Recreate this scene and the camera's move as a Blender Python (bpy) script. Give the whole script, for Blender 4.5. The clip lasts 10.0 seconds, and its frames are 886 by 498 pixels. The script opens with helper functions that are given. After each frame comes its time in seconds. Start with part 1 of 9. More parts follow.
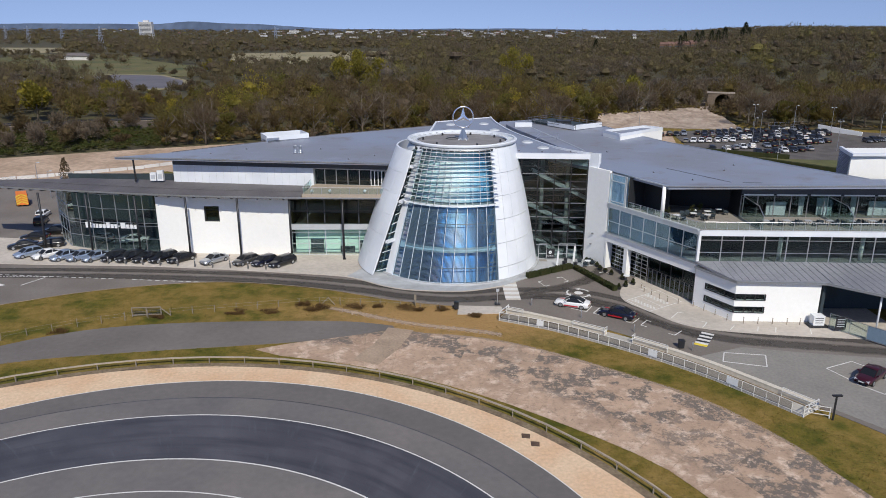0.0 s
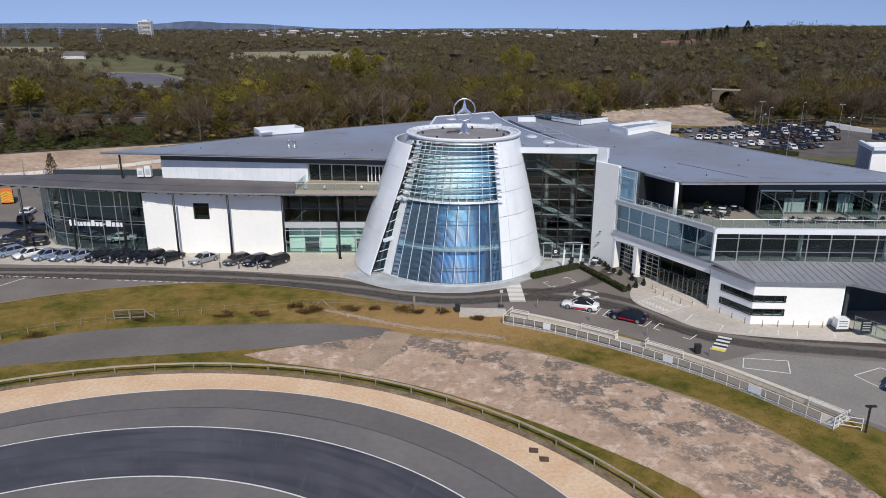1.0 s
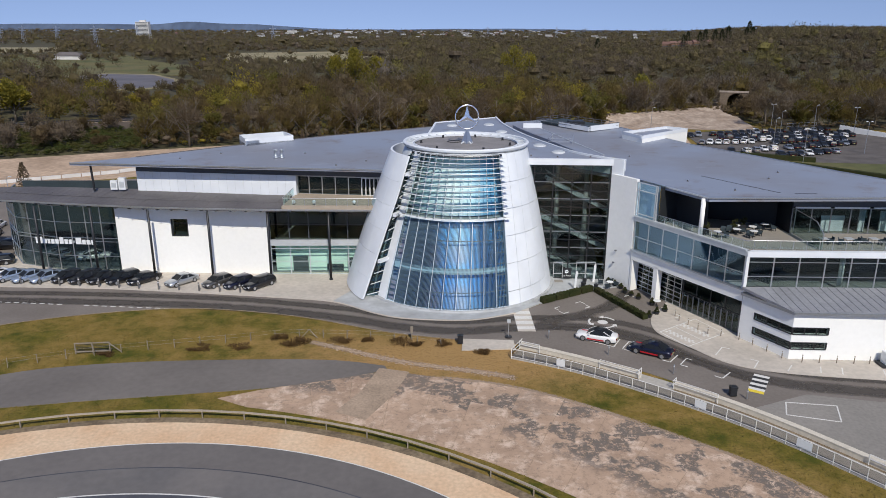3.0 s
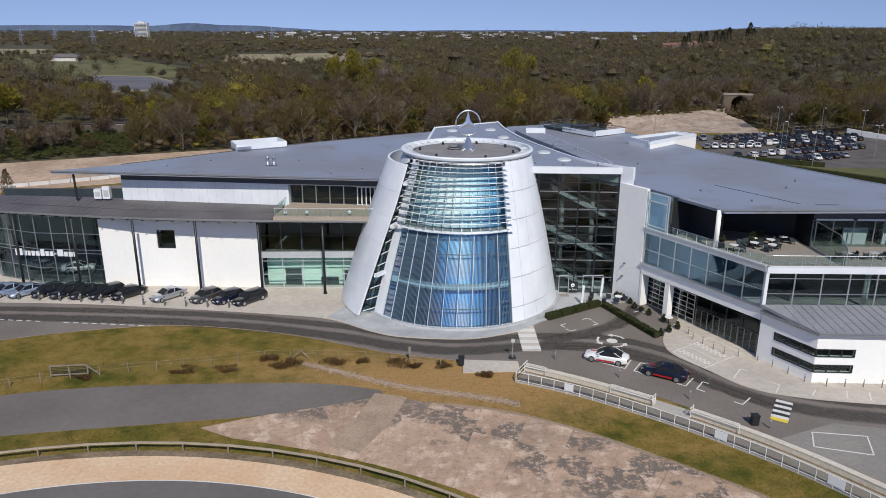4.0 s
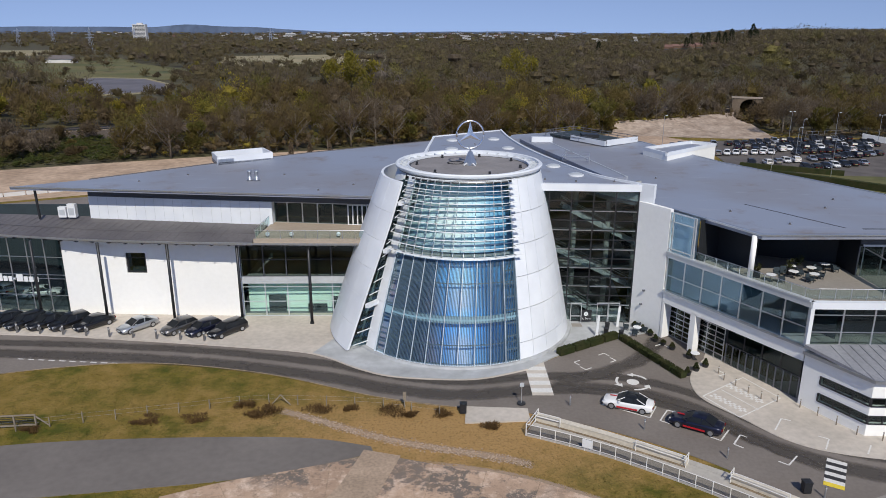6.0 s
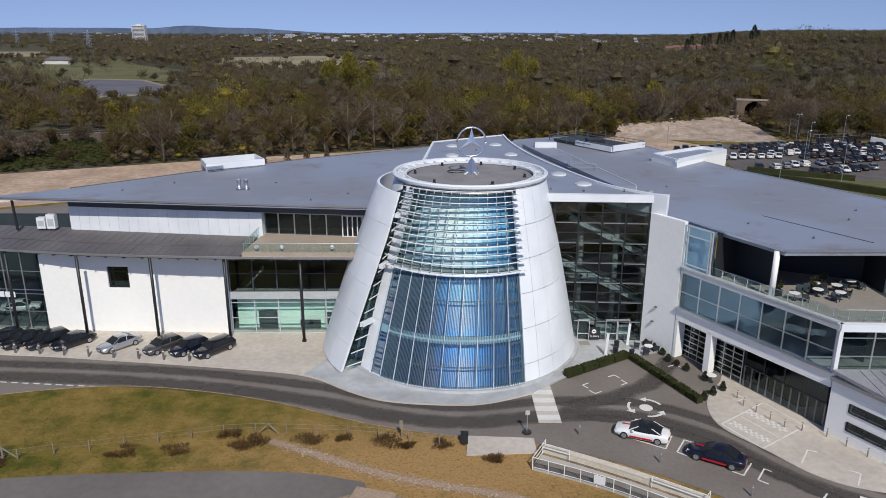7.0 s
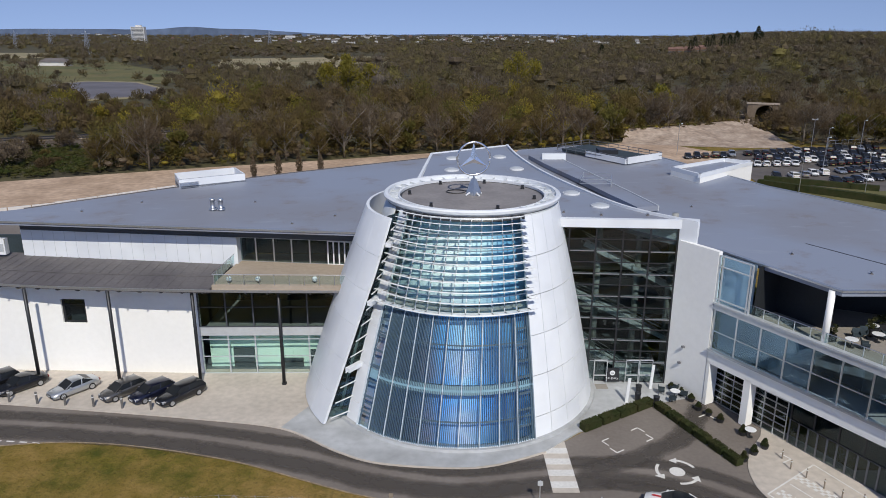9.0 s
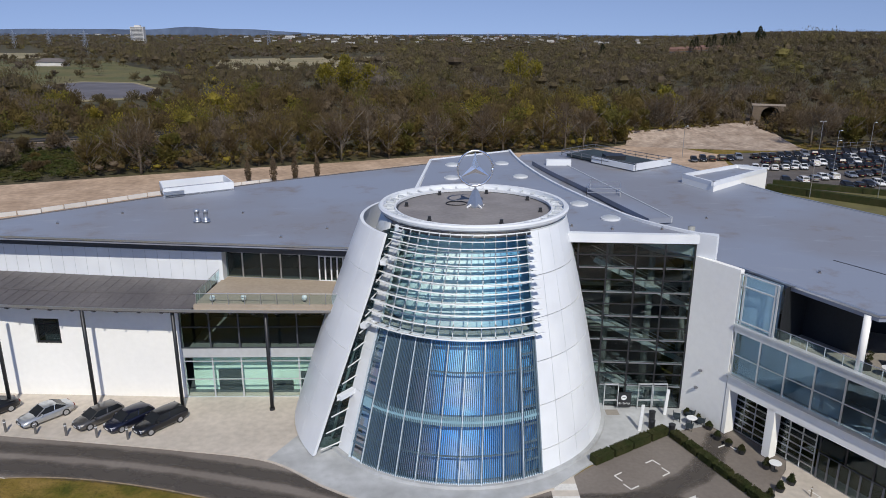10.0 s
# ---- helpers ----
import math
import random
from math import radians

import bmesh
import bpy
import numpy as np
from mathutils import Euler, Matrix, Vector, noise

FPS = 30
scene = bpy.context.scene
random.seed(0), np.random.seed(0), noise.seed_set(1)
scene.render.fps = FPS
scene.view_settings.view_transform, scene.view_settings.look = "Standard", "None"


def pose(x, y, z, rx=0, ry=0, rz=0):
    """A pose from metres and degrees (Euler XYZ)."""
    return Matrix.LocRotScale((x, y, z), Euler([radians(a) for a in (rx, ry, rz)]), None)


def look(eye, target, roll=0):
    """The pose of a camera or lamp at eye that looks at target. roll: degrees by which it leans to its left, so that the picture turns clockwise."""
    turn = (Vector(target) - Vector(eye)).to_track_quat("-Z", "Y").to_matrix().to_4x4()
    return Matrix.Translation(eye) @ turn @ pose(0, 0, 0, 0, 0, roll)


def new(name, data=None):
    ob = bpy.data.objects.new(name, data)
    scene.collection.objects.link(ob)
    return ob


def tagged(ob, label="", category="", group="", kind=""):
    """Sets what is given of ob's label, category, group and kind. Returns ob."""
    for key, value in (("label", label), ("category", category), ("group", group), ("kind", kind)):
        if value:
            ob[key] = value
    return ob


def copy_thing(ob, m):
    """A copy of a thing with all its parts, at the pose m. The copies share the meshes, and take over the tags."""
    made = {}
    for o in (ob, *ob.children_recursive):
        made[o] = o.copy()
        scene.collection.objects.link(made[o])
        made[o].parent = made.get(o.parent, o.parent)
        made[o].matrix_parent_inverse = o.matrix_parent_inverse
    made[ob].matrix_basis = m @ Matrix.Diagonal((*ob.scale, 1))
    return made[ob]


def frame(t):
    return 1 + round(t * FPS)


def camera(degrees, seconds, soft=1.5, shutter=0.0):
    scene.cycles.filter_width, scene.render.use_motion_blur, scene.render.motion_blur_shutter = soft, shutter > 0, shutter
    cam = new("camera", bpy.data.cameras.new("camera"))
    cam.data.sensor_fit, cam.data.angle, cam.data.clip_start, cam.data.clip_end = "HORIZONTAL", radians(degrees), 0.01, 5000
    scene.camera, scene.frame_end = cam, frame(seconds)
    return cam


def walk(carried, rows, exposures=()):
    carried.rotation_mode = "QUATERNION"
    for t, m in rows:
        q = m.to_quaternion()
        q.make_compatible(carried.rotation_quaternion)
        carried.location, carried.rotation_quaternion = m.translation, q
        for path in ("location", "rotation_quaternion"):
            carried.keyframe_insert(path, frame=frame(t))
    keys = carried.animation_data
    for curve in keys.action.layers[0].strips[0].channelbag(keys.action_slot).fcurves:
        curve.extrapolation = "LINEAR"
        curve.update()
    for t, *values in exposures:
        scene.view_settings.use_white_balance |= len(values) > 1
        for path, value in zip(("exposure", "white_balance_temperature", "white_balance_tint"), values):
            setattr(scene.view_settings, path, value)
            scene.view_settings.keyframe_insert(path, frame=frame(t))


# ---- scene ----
cam = camera(63.6, 10.0, soft=0.9)
PATH = [
    (0, (0.886, -2.778, 35.937), (1.066, 35.422, 24.077), 0.12),
    (0.5, (0.908, -0.383, 35.018), (1.088, 37.837, 23.178), 0.12),
    (1, (0.845, 2.164, 34.244), (1.025, 40.364, 22.384), 0.12),
    (1.5, (0.811, 4.496, 33.994), (1.011, 42.696, 22.134), 0.12),
    (2, (0.806, 6.973, 33.994), (1.026, 45.173, 22.154), 0.12),
    (3.5, (0.654, 14.391, 34.151), (0.894, 52.591, 22.331), 0.12),
    (4, (0.663, 16.947, 34.115), (0.923, 55.167, 22.355), 0.12),
    (4.5, (0.689, 19.305, 34.163), (0.929, 57.545, 22.403), 0.12),
    (5, (0.739, 21.846, 34.193), (0.979, 60.066, 22.433), 0.12),
    (5.5, (0.757, 24.197, 34.164), (1.017, 62.437, 22.424), 0.12),
    (7, (0.811, 31.585, 34.135), (1.091, 69.845, 22.495), 0.12),
    (7.5, (0.928, 34.031, 34.142), (1.168, 72.291, 22.502), 0.12),
    (8, (0.979, 36.615, 34.151), (1.219, 74.875, 22.531), 0.12),
    (8.5, (1.032, 38.99, 34.201), (1.272, 77.27, 22.581), 0.12),
    (9, (1.124, 41.634, 34.185), (1.364, 79.914, 22.605), 0.12),
    (9.5, (1.14, 44.089, 34.205), (1.4, 82.369, 22.625), 0.12),
    (10, (1.214, 46.681, 34.222), (1.454, 84.961, 22.642), 0.12),
]
walk(cam, [(t, look(eye, target, roll)) for t, eye, target, roll in PATH], [(0, 0.03), (3, 0.0), (5, -0.02), (10, -0.07)])

# ---- world, sun, exposure ----
SUN_AZ = radians(167.5)
SUN_EL = radians(45.0)
world = bpy.data.worlds.new("sky")
scene.world = world
world.use_nodes = True
wn = world.node_tree
sky = wn.nodes.new("ShaderNodeTexSky")
sky.sky_type = "NISHITA"
sky.sun_disc = False
sky.sun_elevation, sky.sun_rotation = SUN_EL, SUN_AZ
sky.air_density, sky.dust_density, sky.ozone_density = 1.0, 0.0, 1.2
lift = wn.nodes.new("ShaderNodeVectorMath")
lift.operation = "ADD"
lift.inputs[1].default_value = (0, 0, 0.22)
unit = wn.nodes.new("ShaderNodeVectorMath")
unit.operation = "NORMALIZE"
way = wn.nodes.new("ShaderNodeTexCoord")
wn.links.new(way.outputs["Generated"], lift.inputs[0])
wn.links.new(lift.outputs[0], unit.inputs[0])
wn.links.new(unit.outputs[0], sky.inputs[0])
tint = wn.nodes.new("ShaderNodeMix")
tint.data_type, tint.blend_type = "RGBA", "MULTIPLY"
tint.inputs["Factor"].default_value = 1.0
tint.inputs["B"].default_value = (1.0, 0.93, 1.06, 1)
wn.links.new(sky.outputs[0], tint.inputs["A"])
wn.links.new(tint.outputs["Result"], wn.nodes["Background"].inputs[0])
wn.nodes["Background"].inputs[1].default_value = 0.115
sun_data = bpy.data.lights.new("sun", "SUN")
sun_data.energy, sun_data.angle, sun_data.color = 3.9, radians(0.53), (1.0, 0.94, 0.835)
sun = new("sun", sun_data)
sun.matrix_world = look((0, 0, 0), (-math.sin(SUN_AZ) * math.cos(SUN_EL), -math.cos(SUN_AZ) * math.cos(SUN_EL), -math.sin(SUN_EL)))
scene.view_settings.exposure = 0.0


# ---- materials ----
def nodes_of(name):
    m = bpy.data.materials.new(name)
    m.use_nodes = True
    return m, m.node_tree, m.node_tree.nodes["Principled BSDF"]


def mat(name, col, rough=0.6, metal=0.0, var=0.12, coarse=0.3, fine=6.0, bump=0.0, col2=None, spread=0.0, spec=0.5, coat=0.0):
    """A painted, cast or grown surface: two scales of variation, fine relief, and a spread between its pieces."""
    m, t, p = nodes_of(name)
    L = t.links.new
    geo = t.nodes.new("ShaderNodeNewGeometry")
    big = t.nodes.new("ShaderNodeTexNoise")
    big.inputs["Scale"].default_value, big.inputs["Detail"].default_value = coarse, 4
    small = t.nodes.new("ShaderNodeTexNoise")
    small.inputs["Scale"].default_value, small.inputs["Detail"].default_value = fine, 3
    for n in (big, small):
        L(geo.outputs["Position"], n.inputs["Vector"])
    ramp = t.nodes.new("ShaderNodeMapRange")
    ramp.inputs["From Min"].default_value, ramp.inputs["From Max"].default_value = 0.35, 0.65
    L(big.outputs["Fac"], ramp.inputs["Value"])
    mix = t.nodes.new("ShaderNodeMix")
    mix.data_type = "RGBA"
    mix.inputs["A"].default_value = (*col, 1)
    c2 = col2 or tuple(c * (1 - var) for c in col)
    mix.inputs["B"].default_value = (*c2, 1)
    L(ramp.outputs[0], mix.inputs["Factor"])
    hsv = t.nodes.new("ShaderNodeHueSaturation")
    L(mix.outputs["Result"], hsv.inputs["Color"])
    val = t.nodes.new("ShaderNodeMapRange")
    val.inputs["From Min"].default_value, val.inputs["From Max"].default_value = 0.3, 0.7
    val.inputs["To Min"].default_value, val.inputs["To Max"].default_value = 1 - var, 1 + var
    L(small.outputs["Fac"], val.inputs["Value"])
    if spread:
        inf = t.nodes.new("ShaderNodeObjectInfo")
        add = t.nodes.new("ShaderNodeMath")
        add.operation = "MULTIPLY_ADD"
        add.inputs[1].default_value, add.inputs[2].default_value = spread, -spread / 2
        L(inf.outputs["Random"], add.inputs[0])
        tot = t.nodes.new("ShaderNodeMath")
        L(add.outputs[0], tot.inputs[0])
        L(val.outputs[0], tot.inputs[1])
        L(tot.outputs[0], hsv.inputs["Value"])
    else:
        L(val.outputs[0], hsv.inputs["Value"])
    L(hsv.outputs[0], p.inputs["Base Color"])
    p.inputs["Roughness"].default_value, p.inputs["Metallic"].default_value = rough, metal
    p.inputs["Specular IOR Level"].default_value = spec
    p.inputs["Coat Weight"].default_value = coat
    if bump:
        b = t.nodes.new("ShaderNodeBump")
        b.inputs["Strength"].default_value, b.inputs["Distance"].default_value = 0.6, bump
        L(small.outputs["Fac"], b.inputs["Height"])
        L(b.outputs[0], p.inputs["Normal"])
    return m


def glass(name, tint=(0.5, 0.6, 0.62), face=0.05, rough=0.0, coat=(0.75, 0.95, 0.97)):
    """A coated facade pane: clear with a tint, and mirror gloss that grows towards grazing angles."""
    m, t, p = nodes_of(name)
    t.nodes.remove(p)
    L = t.links.new
    out = t.nodes["Material Output"]
    clear = t.nodes.new("ShaderNodeBsdfTransparent")
    clear.inputs[0].default_value = (*tint, 1)
    gloss = t.nodes.new("ShaderNodeBsdfGlossy")
    gloss.inputs["Roughness"].default_value = rough
    gloss.inputs["Color"].default_value = (*coat, 1)
    edge = t.nodes.new("ShaderNodeLayerWeight")
    edge.inputs["Blend"].default_value = 0.5
    fifth = t.nodes.new("ShaderNodeMath")
    fifth.operation = "POWER"
    fifth.inputs[1].default_value = 5.0
    L(edge.outputs["Facing"], fifth.inputs[0])
    fres = t.nodes.new("ShaderNodeMapRange")
    fres.inputs["To Min"].default_value = face
    L(fifth.outputs[0], fres.inputs["Value"])
    geo = t.nodes.new("ShaderNodeNewGeometry")
    wave = t.nodes.new("ShaderNodeTexNoise")
    wave.inputs["Scale"].default_value = 0.35
    L(geo.outputs["Position"], wave.inputs["Vector"])
    b = t.nodes.new("ShaderNodeBump")
    b.inputs["Strength"].default_value, b.inputs["Distance"].default_value = 0.25, 0.05
    L(wave.outputs["Fac"], b.inputs["Height"])
    L(b.outputs[0], gloss.inputs["Normal"])
    mix = t.nodes.new("ShaderNodeMixShader")
    L(fres.outputs[0], mix.inputs[0])
    L(clear.outputs[0], mix.inputs[1])
    L(gloss.outputs[0], mix.inputs[2])
    L(mix.outputs[0], out.inputs[0])
    return m



def roof_material():
    """Bleached blue-grey membrane: brownish ponding stains, dark streaks and spots."""
    m, t, p = nodes_of("roof_membrane")
    L = t.links.new
    geo = t.nodes.new("ShaderNodeNewGeometry")

    def noise_at(scale, detail, rough, stretch=(1, 1, 1), turn=0.0):
        mp = t.nodes.new("ShaderNodeMapping")
        mp.inputs["Scale"].default_value = stretch
        mp.inputs["Rotation"].default_value = (0, 0, radians(turn))
        L(geo.outputs["Position"], mp.inputs["Vector"])
        n = t.nodes.new("ShaderNodeTexNoise")
        n.inputs["Scale"].default_value, n.inputs["Detail"].default_value, n.inputs["Roughness"].default_value = scale, detail, rough
        L(mp.outputs[0], n.inputs["Vector"])
        return n.outputs["Fac"]

    def blend(a, b, fac, lo, hi):
        r = t.nodes.new("ShaderNodeMapRange")
        r.inputs["From Min"].default_value, r.inputs["From Max"].default_value = lo, hi
        L(fac, r.inputs["Value"])
        x = t.nodes.new("ShaderNodeMix")
        x.data_type = "RGBA"
        for v, s in ((a, "A"), (b, "B")):
            if isinstance(v, tuple):
                x.inputs[s].default_value = (*v, 1)
            else:
                L(v, x.inputs[s])
        L(r.outputs[0], x.inputs["Factor"])
        return x.outputs["Result"]

    base = blend((0.232, 0.262, 0.330), (0.215, 0.226, 0.262), noise_at(0.055, 4, 0.55), 0.42, 0.58)
    stain = blend(base, (0.19, 0.175, 0.175), noise_at(0.22, 7, 0.7), 0.56, 0.70)
    pale = blend(stain, (0.275, 0.30, 0.355), noise_at(0.4, 6, 0.7, (0.4, 1.3, 1), 60), 0.58, 0.74)
    spots = blend(pale, (0.12, 0.11, 0.11), noise_at(0.9, 6, 0.75), 0.68, 0.76)
    L(spots, p.inputs["Base Color"])
    p.inputs["Roughness"].default_value = 0.5
    return m


M = {
    "white_render": mat("white_render", (0.86, 0.86, 0.83), 0.75, var=0.02, coarse=0.12, fine=2.0, col2=(0.82, 0.82, 0.795)),
    "white_panel": mat("white_panel", (0.74, 0.77, 0.80), 0.38, var=0.03, coarse=0.3, fine=1.2, col2=(0.66, 0.69, 0.73), spread=0.06),
    "grey_panel": mat("grey_panel", (0.55, 0.58, 0.60), 0.4, 0.3, var=0.05, coarse=0.4, fine=2, spread=0.05),
    "white_frame": mat("white_frame", (0.72, 0.74, 0.75), 0.4, var=0.04),
    "aluminium": mat("aluminium", (0.55, 0.57, 0.6), 0.32, 0.85, var=0.06),
    "chrome": mat("chrome", (0.85, 0.85, 0.86), 0.26, 1.0, var=0.02),
    "dark_metal": mat("dark_metal", (0.035, 0.037, 0.042), 0.45, 0.4, var=0.15),
    "post_steel": mat("post_steel", (0.20, 0.205, 0.22), 0.45, 0.5, var=0.1),
    "fascia_dark": mat("fascia_dark", (0.058, 0.066, 0.082), 0.55, var=0.12),
    "roof_membrane": roof_material(),
    "roof_dark": mat("roof_dark", (0.098, 0.091, 0.094), 0.6, var=0.14, coarse=0.2, fine=3.0, col2=(0.135, 0.126, 0.126)),
    "track_edge": mat("track_edge", (0.125, 0.114, 0.107), 0.75, var=0.07, coarse=0.1, fine=1.5, col2=(0.150, 0.137, 0.128)),
    "cream_kerb": mat("cream_kerb", (0.60, 0.55, 0.46), 0.85, var=0.1, coarse=0.6, fine=3),
    "ramp_deck": mat("ramp_deck", (0.42, 0.395, 0.352), 0.85, var=0.08, coarse=0.4, fine=3),
    # near-black puts the balcony recess's deep shade into its walls
    "terrace_shade": mat("terrace_shade", (0.010, 0.013, 0.017), 0.7, var=0.2),
    "cone_deck": mat("cone_deck", (0.20, 0.188, 0.185), 0.7, var=0.1, coarse=0.35, fine=3, col2=(0.25, 0.235, 0.23)),
    "seam_roof": mat("seam_roof", (0.21, 0.215, 0.235), 0.5, var=0.12, coarse=0.25, fine=3.0, col2=(0.255, 0.26, 0.28)),
    "deck_tan": mat("deck_tan", (0.275, 0.252, 0.222), 0.8, var=0.08, coarse=0.5, fine=3),
    "terrace_tan": mat("terrace_tan", (0.37, 0.31, 0.245), 0.8, var=0.08, coarse=0.5, fine=3),
    "concrete": mat("concrete", (0.52, 0.47, 0.41), 0.85, var=0.1, coarse=0.15, fine=1.7, col2=(0.43, 0.388, 0.336), bump=0.01),
    "stone_paving": mat("stone_paving", (0.41, 0.425, 0.435), 0.55, var=0.14, coarse=0.4, fine=1.6, col2=(0.31, 0.318, 0.322), spread=0.2),
    "asphalt": mat("asphalt", (0.150, 0.129, 0.112), 0.85, var=0.09, coarse=0.12, fine=3.0, col2=(0.190, 0.167, 0.147), bump=0.008),
    "bleached_tarmac": mat("bleached_tarmac", (0.255, 0.238, 0.215), 0.9, var=0.1, coarse=0.12, fine=3.0, col2=(0.20, 0.187, 0.17), bump=0.01),
    "asphalt_worn": mat("asphalt_worn", (0.082, 0.071, 0.062), 0.75, var=0.18, coarse=0.25, fine=4.0, col2=(0.125, 0.11, 0.097)),
    "track_outer": mat("track_outer", (0.135, 0.120, 0.107), 0.75, var=0.08, coarse=0.1, fine=1.5, col2=(0.17, 0.152, 0.136)),
    "track_dark": mat("track_dark", (0.035, 0.036, 0.046), 0.55, var=0.2, coarse=0.12, fine=0.9, col2=(0.07, 0.073, 0.088)),
    "track_inner": mat("track_inner", (0.172, 0.157, 0.146), 0.75, var=0.07, coarse=0.1, fine=1.5, col2=(0.120, 0.114, 0.112)),
    "sand": mat("sand", (0.60, 0.405, 0.25), 0.95, var=0.12, coarse=0.25, fine=3.0, col2=(0.65, 0.48, 0.32), bump=0.04),
    "white_line": mat("white_line", (0.66, 0.65, 0.62), 0.7, var=0.08, coarse=0.8, fine=5),
    "yellow_line": mat("yellow_line", (0.72, 0.55, 0.05), 0.7, var=0.1),
    # near-black; on inner walls it stands in for unlit depth
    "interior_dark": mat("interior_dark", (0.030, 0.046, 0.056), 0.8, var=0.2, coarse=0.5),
    "interior_slab": mat("interior_slab", (0.30, 0.31, 0.30), 0.6, var=0.1),
    "interior_floor": mat("interior_floor", (0.11, 0.13, 0.145), 0.35, var=0.1),
    "mint_panel": mat("mint_panel", (0.60, 0.80, 0.70), 0.5, var=0.1, coarse=0.6),
    "glass_dark": glass("glass_dark", (0.62, 0.71, 0.71), 0.045, coat=(0.85, 0.93, 0.97)),
    "glass_clear": glass("glass_clear", (0.86, 0.93, 0.92), 0.04),
    "glass_blue": glass("glass_blue", (0.84, 0.94, 1.0), 0.09, coat=(0.65, 0.88, 1.0)),
    "timber": mat("timber", (0.25, 0.21, 0.16), 0.85, var=0.2, coarse=1, fine=8),
    "white_timber": mat("white_timber", (0.37, 0.315, 0.245), 0.8, var=0.15, coarse=1, fine=6),
}


# ---- building blocks ----
class Shape:
    """Vertices and faces of one mesh, gathered piece by piece."""

    def __init__(self):
        self.v, self.f = [], []

    def add(self, verts, faces):
        n = len(self.v)
        self.v.extend([tuple(p) for p in verts])
        self.f.extend([tuple(n + i for i in f) for f in faces])
        return self

    def box(self, x0, x1, y0, y1, z0, z1):
        return self.hexa([(x0, y0, z0), (x1, y0, z0), (x1, y1, z0), (x0, y1, z0)], [(x0, y0, z1), (x1, y0, z1), (x1, y1, z1), (x0, y1, z1)])

    def hexa(self, low, high):
        return self.add([*low, *high], [(3, 2, 1, 0), (4, 5, 6, 7), (0, 1, 5, 4), (1, 2, 6, 5), (2, 3, 7, 6), (3, 0, 4, 7)])

    def prism(self, outline, z0, z1):
        """Solid over a plan outline; z0 and z1 are heights or functions of x and y."""
        low = [(x, y, z0(x, y) if callable(z0) else z0) for x, y in outline]
        high = [(x, y, z1(x, y) if callable(z1) else z1) for x, y in outline]
        n = len(outline)
        area = sum(outline[i][0] * outline[(i + 1) % n][1] - outline[(i + 1) % n][0] * outline[i][1] for i in range(n))
        if area < 0:
            low.reverse(), high.reverse()
        return self.add(low + high, [tuple(range(n - 1, -1, -1)), tuple(range(n, 2 * n))] + [(i, (i + 1) % n, n + (i + 1) % n, n + i) for i in range(n)])

    def beam(self, a, b, w, h, up=(0, 0, 1)):
        """A bar of section w by h from a to b."""
        a, b = Vector(a), Vector(b)
        d = (b - a).normalized()
        s = d.cross(Vector(up))
        if s.length < 1e-4:
            s = d.cross(Vector((0, 1, 0)))
        s.normalize()
        u = s.cross(d)
        q = [s * (i * w / 2) + u * (j * h / 2) for i, j in ((-1, -1), (1, -1), (1, 1), (-1, 1))]
        return self.hexa([a + k for k in q], [b + k for k in q])

    def tube(self, path, r, n=8):
        """A round bar along a path; r is one radius or one for each point."""
        path = [Vector(p) for p in path]
        rs = r if isinstance(r, (list, tuple)) else [r] * len(path)
        rings = []
        for i, p in enumerate(path):
            d = (path[min(i + 1, len(path) - 1)] - path[max(i - 1, 0)]).normalized()
            s = d.cross(Vector((0, 0, 1)) if abs(d.z) < 0.95 else Vector((0, 1, 0))).normalized()
            u = s.cross(d)
            rings.append([p + (s * math.cos(k * math.tau / n) + u * math.sin(k * math.tau / n)) * rs[i] for k in range(n)])
        faces = [(i * n + k, i * n + (k + 1) % n, (i + 1) * n + (k + 1) % n, (i + 1) * n + k) for i in range(len(path) - 1) for k in range(n)]
        faces += [tuple(range(n - 1, -1, -1)), tuple(range((len(path) - 1) * n, len(path) * n))]
        return self.add([v for ring in rings for v in ring], faces)

    def grid(self, rows, close=False):
        """A skin through rows of points."""
        n = len(rows[0])
        k = n if close else n - 1
        return self.add([p for r in rows for p in r], [(i * n + j, i * n + (j + 1) % n, (i + 1) * n + (j + 1) % n, (i + 1) * n + j) for i in range(len(rows) - 1) for j in range(k)])

    def lathe(self, profile, n=24, cx=0.0, cy=0.0):
        """A body of revolution about a vertical axis from (radius, height) pairs."""
        return self.grid([[(cx + r * math.cos(k * math.tau / n), cy + r * math.sin(k * math.tau / n), z) for k in range(n)] for r, z in profile], True)

    def ribbon(self, left, right, z0, z1):
        """A band between two plan lines, with a thickness."""
        rows = [[(*l, z0), (*r, z0), (*r, z1), (*l, z1)] for l, r in zip(left, right)]
        self.grid(rows, True)
        return self.add(rows[0], [(0, 1, 2, 3)]).add(rows[-1], [(3, 2, 1, 0)])

    def mesh(self, name, material, smooth=False):
        me = bpy.data.meshes.new(name)
        me.from_pydata(self.v, [], self.f)
        if smooth:
            me.polygons.foreach_set("use_smooth", [True] * len(me.polygons))
        me.materials.append(material)
        me.update()
        return me


def thing(name, at=(0, 0, 0), label="", category="", group="", kind=""):
    ob = new(name)
    ob.location = at
    ob.empty_display_size = 0.2
    return tagged(ob, label, category, group, kind)


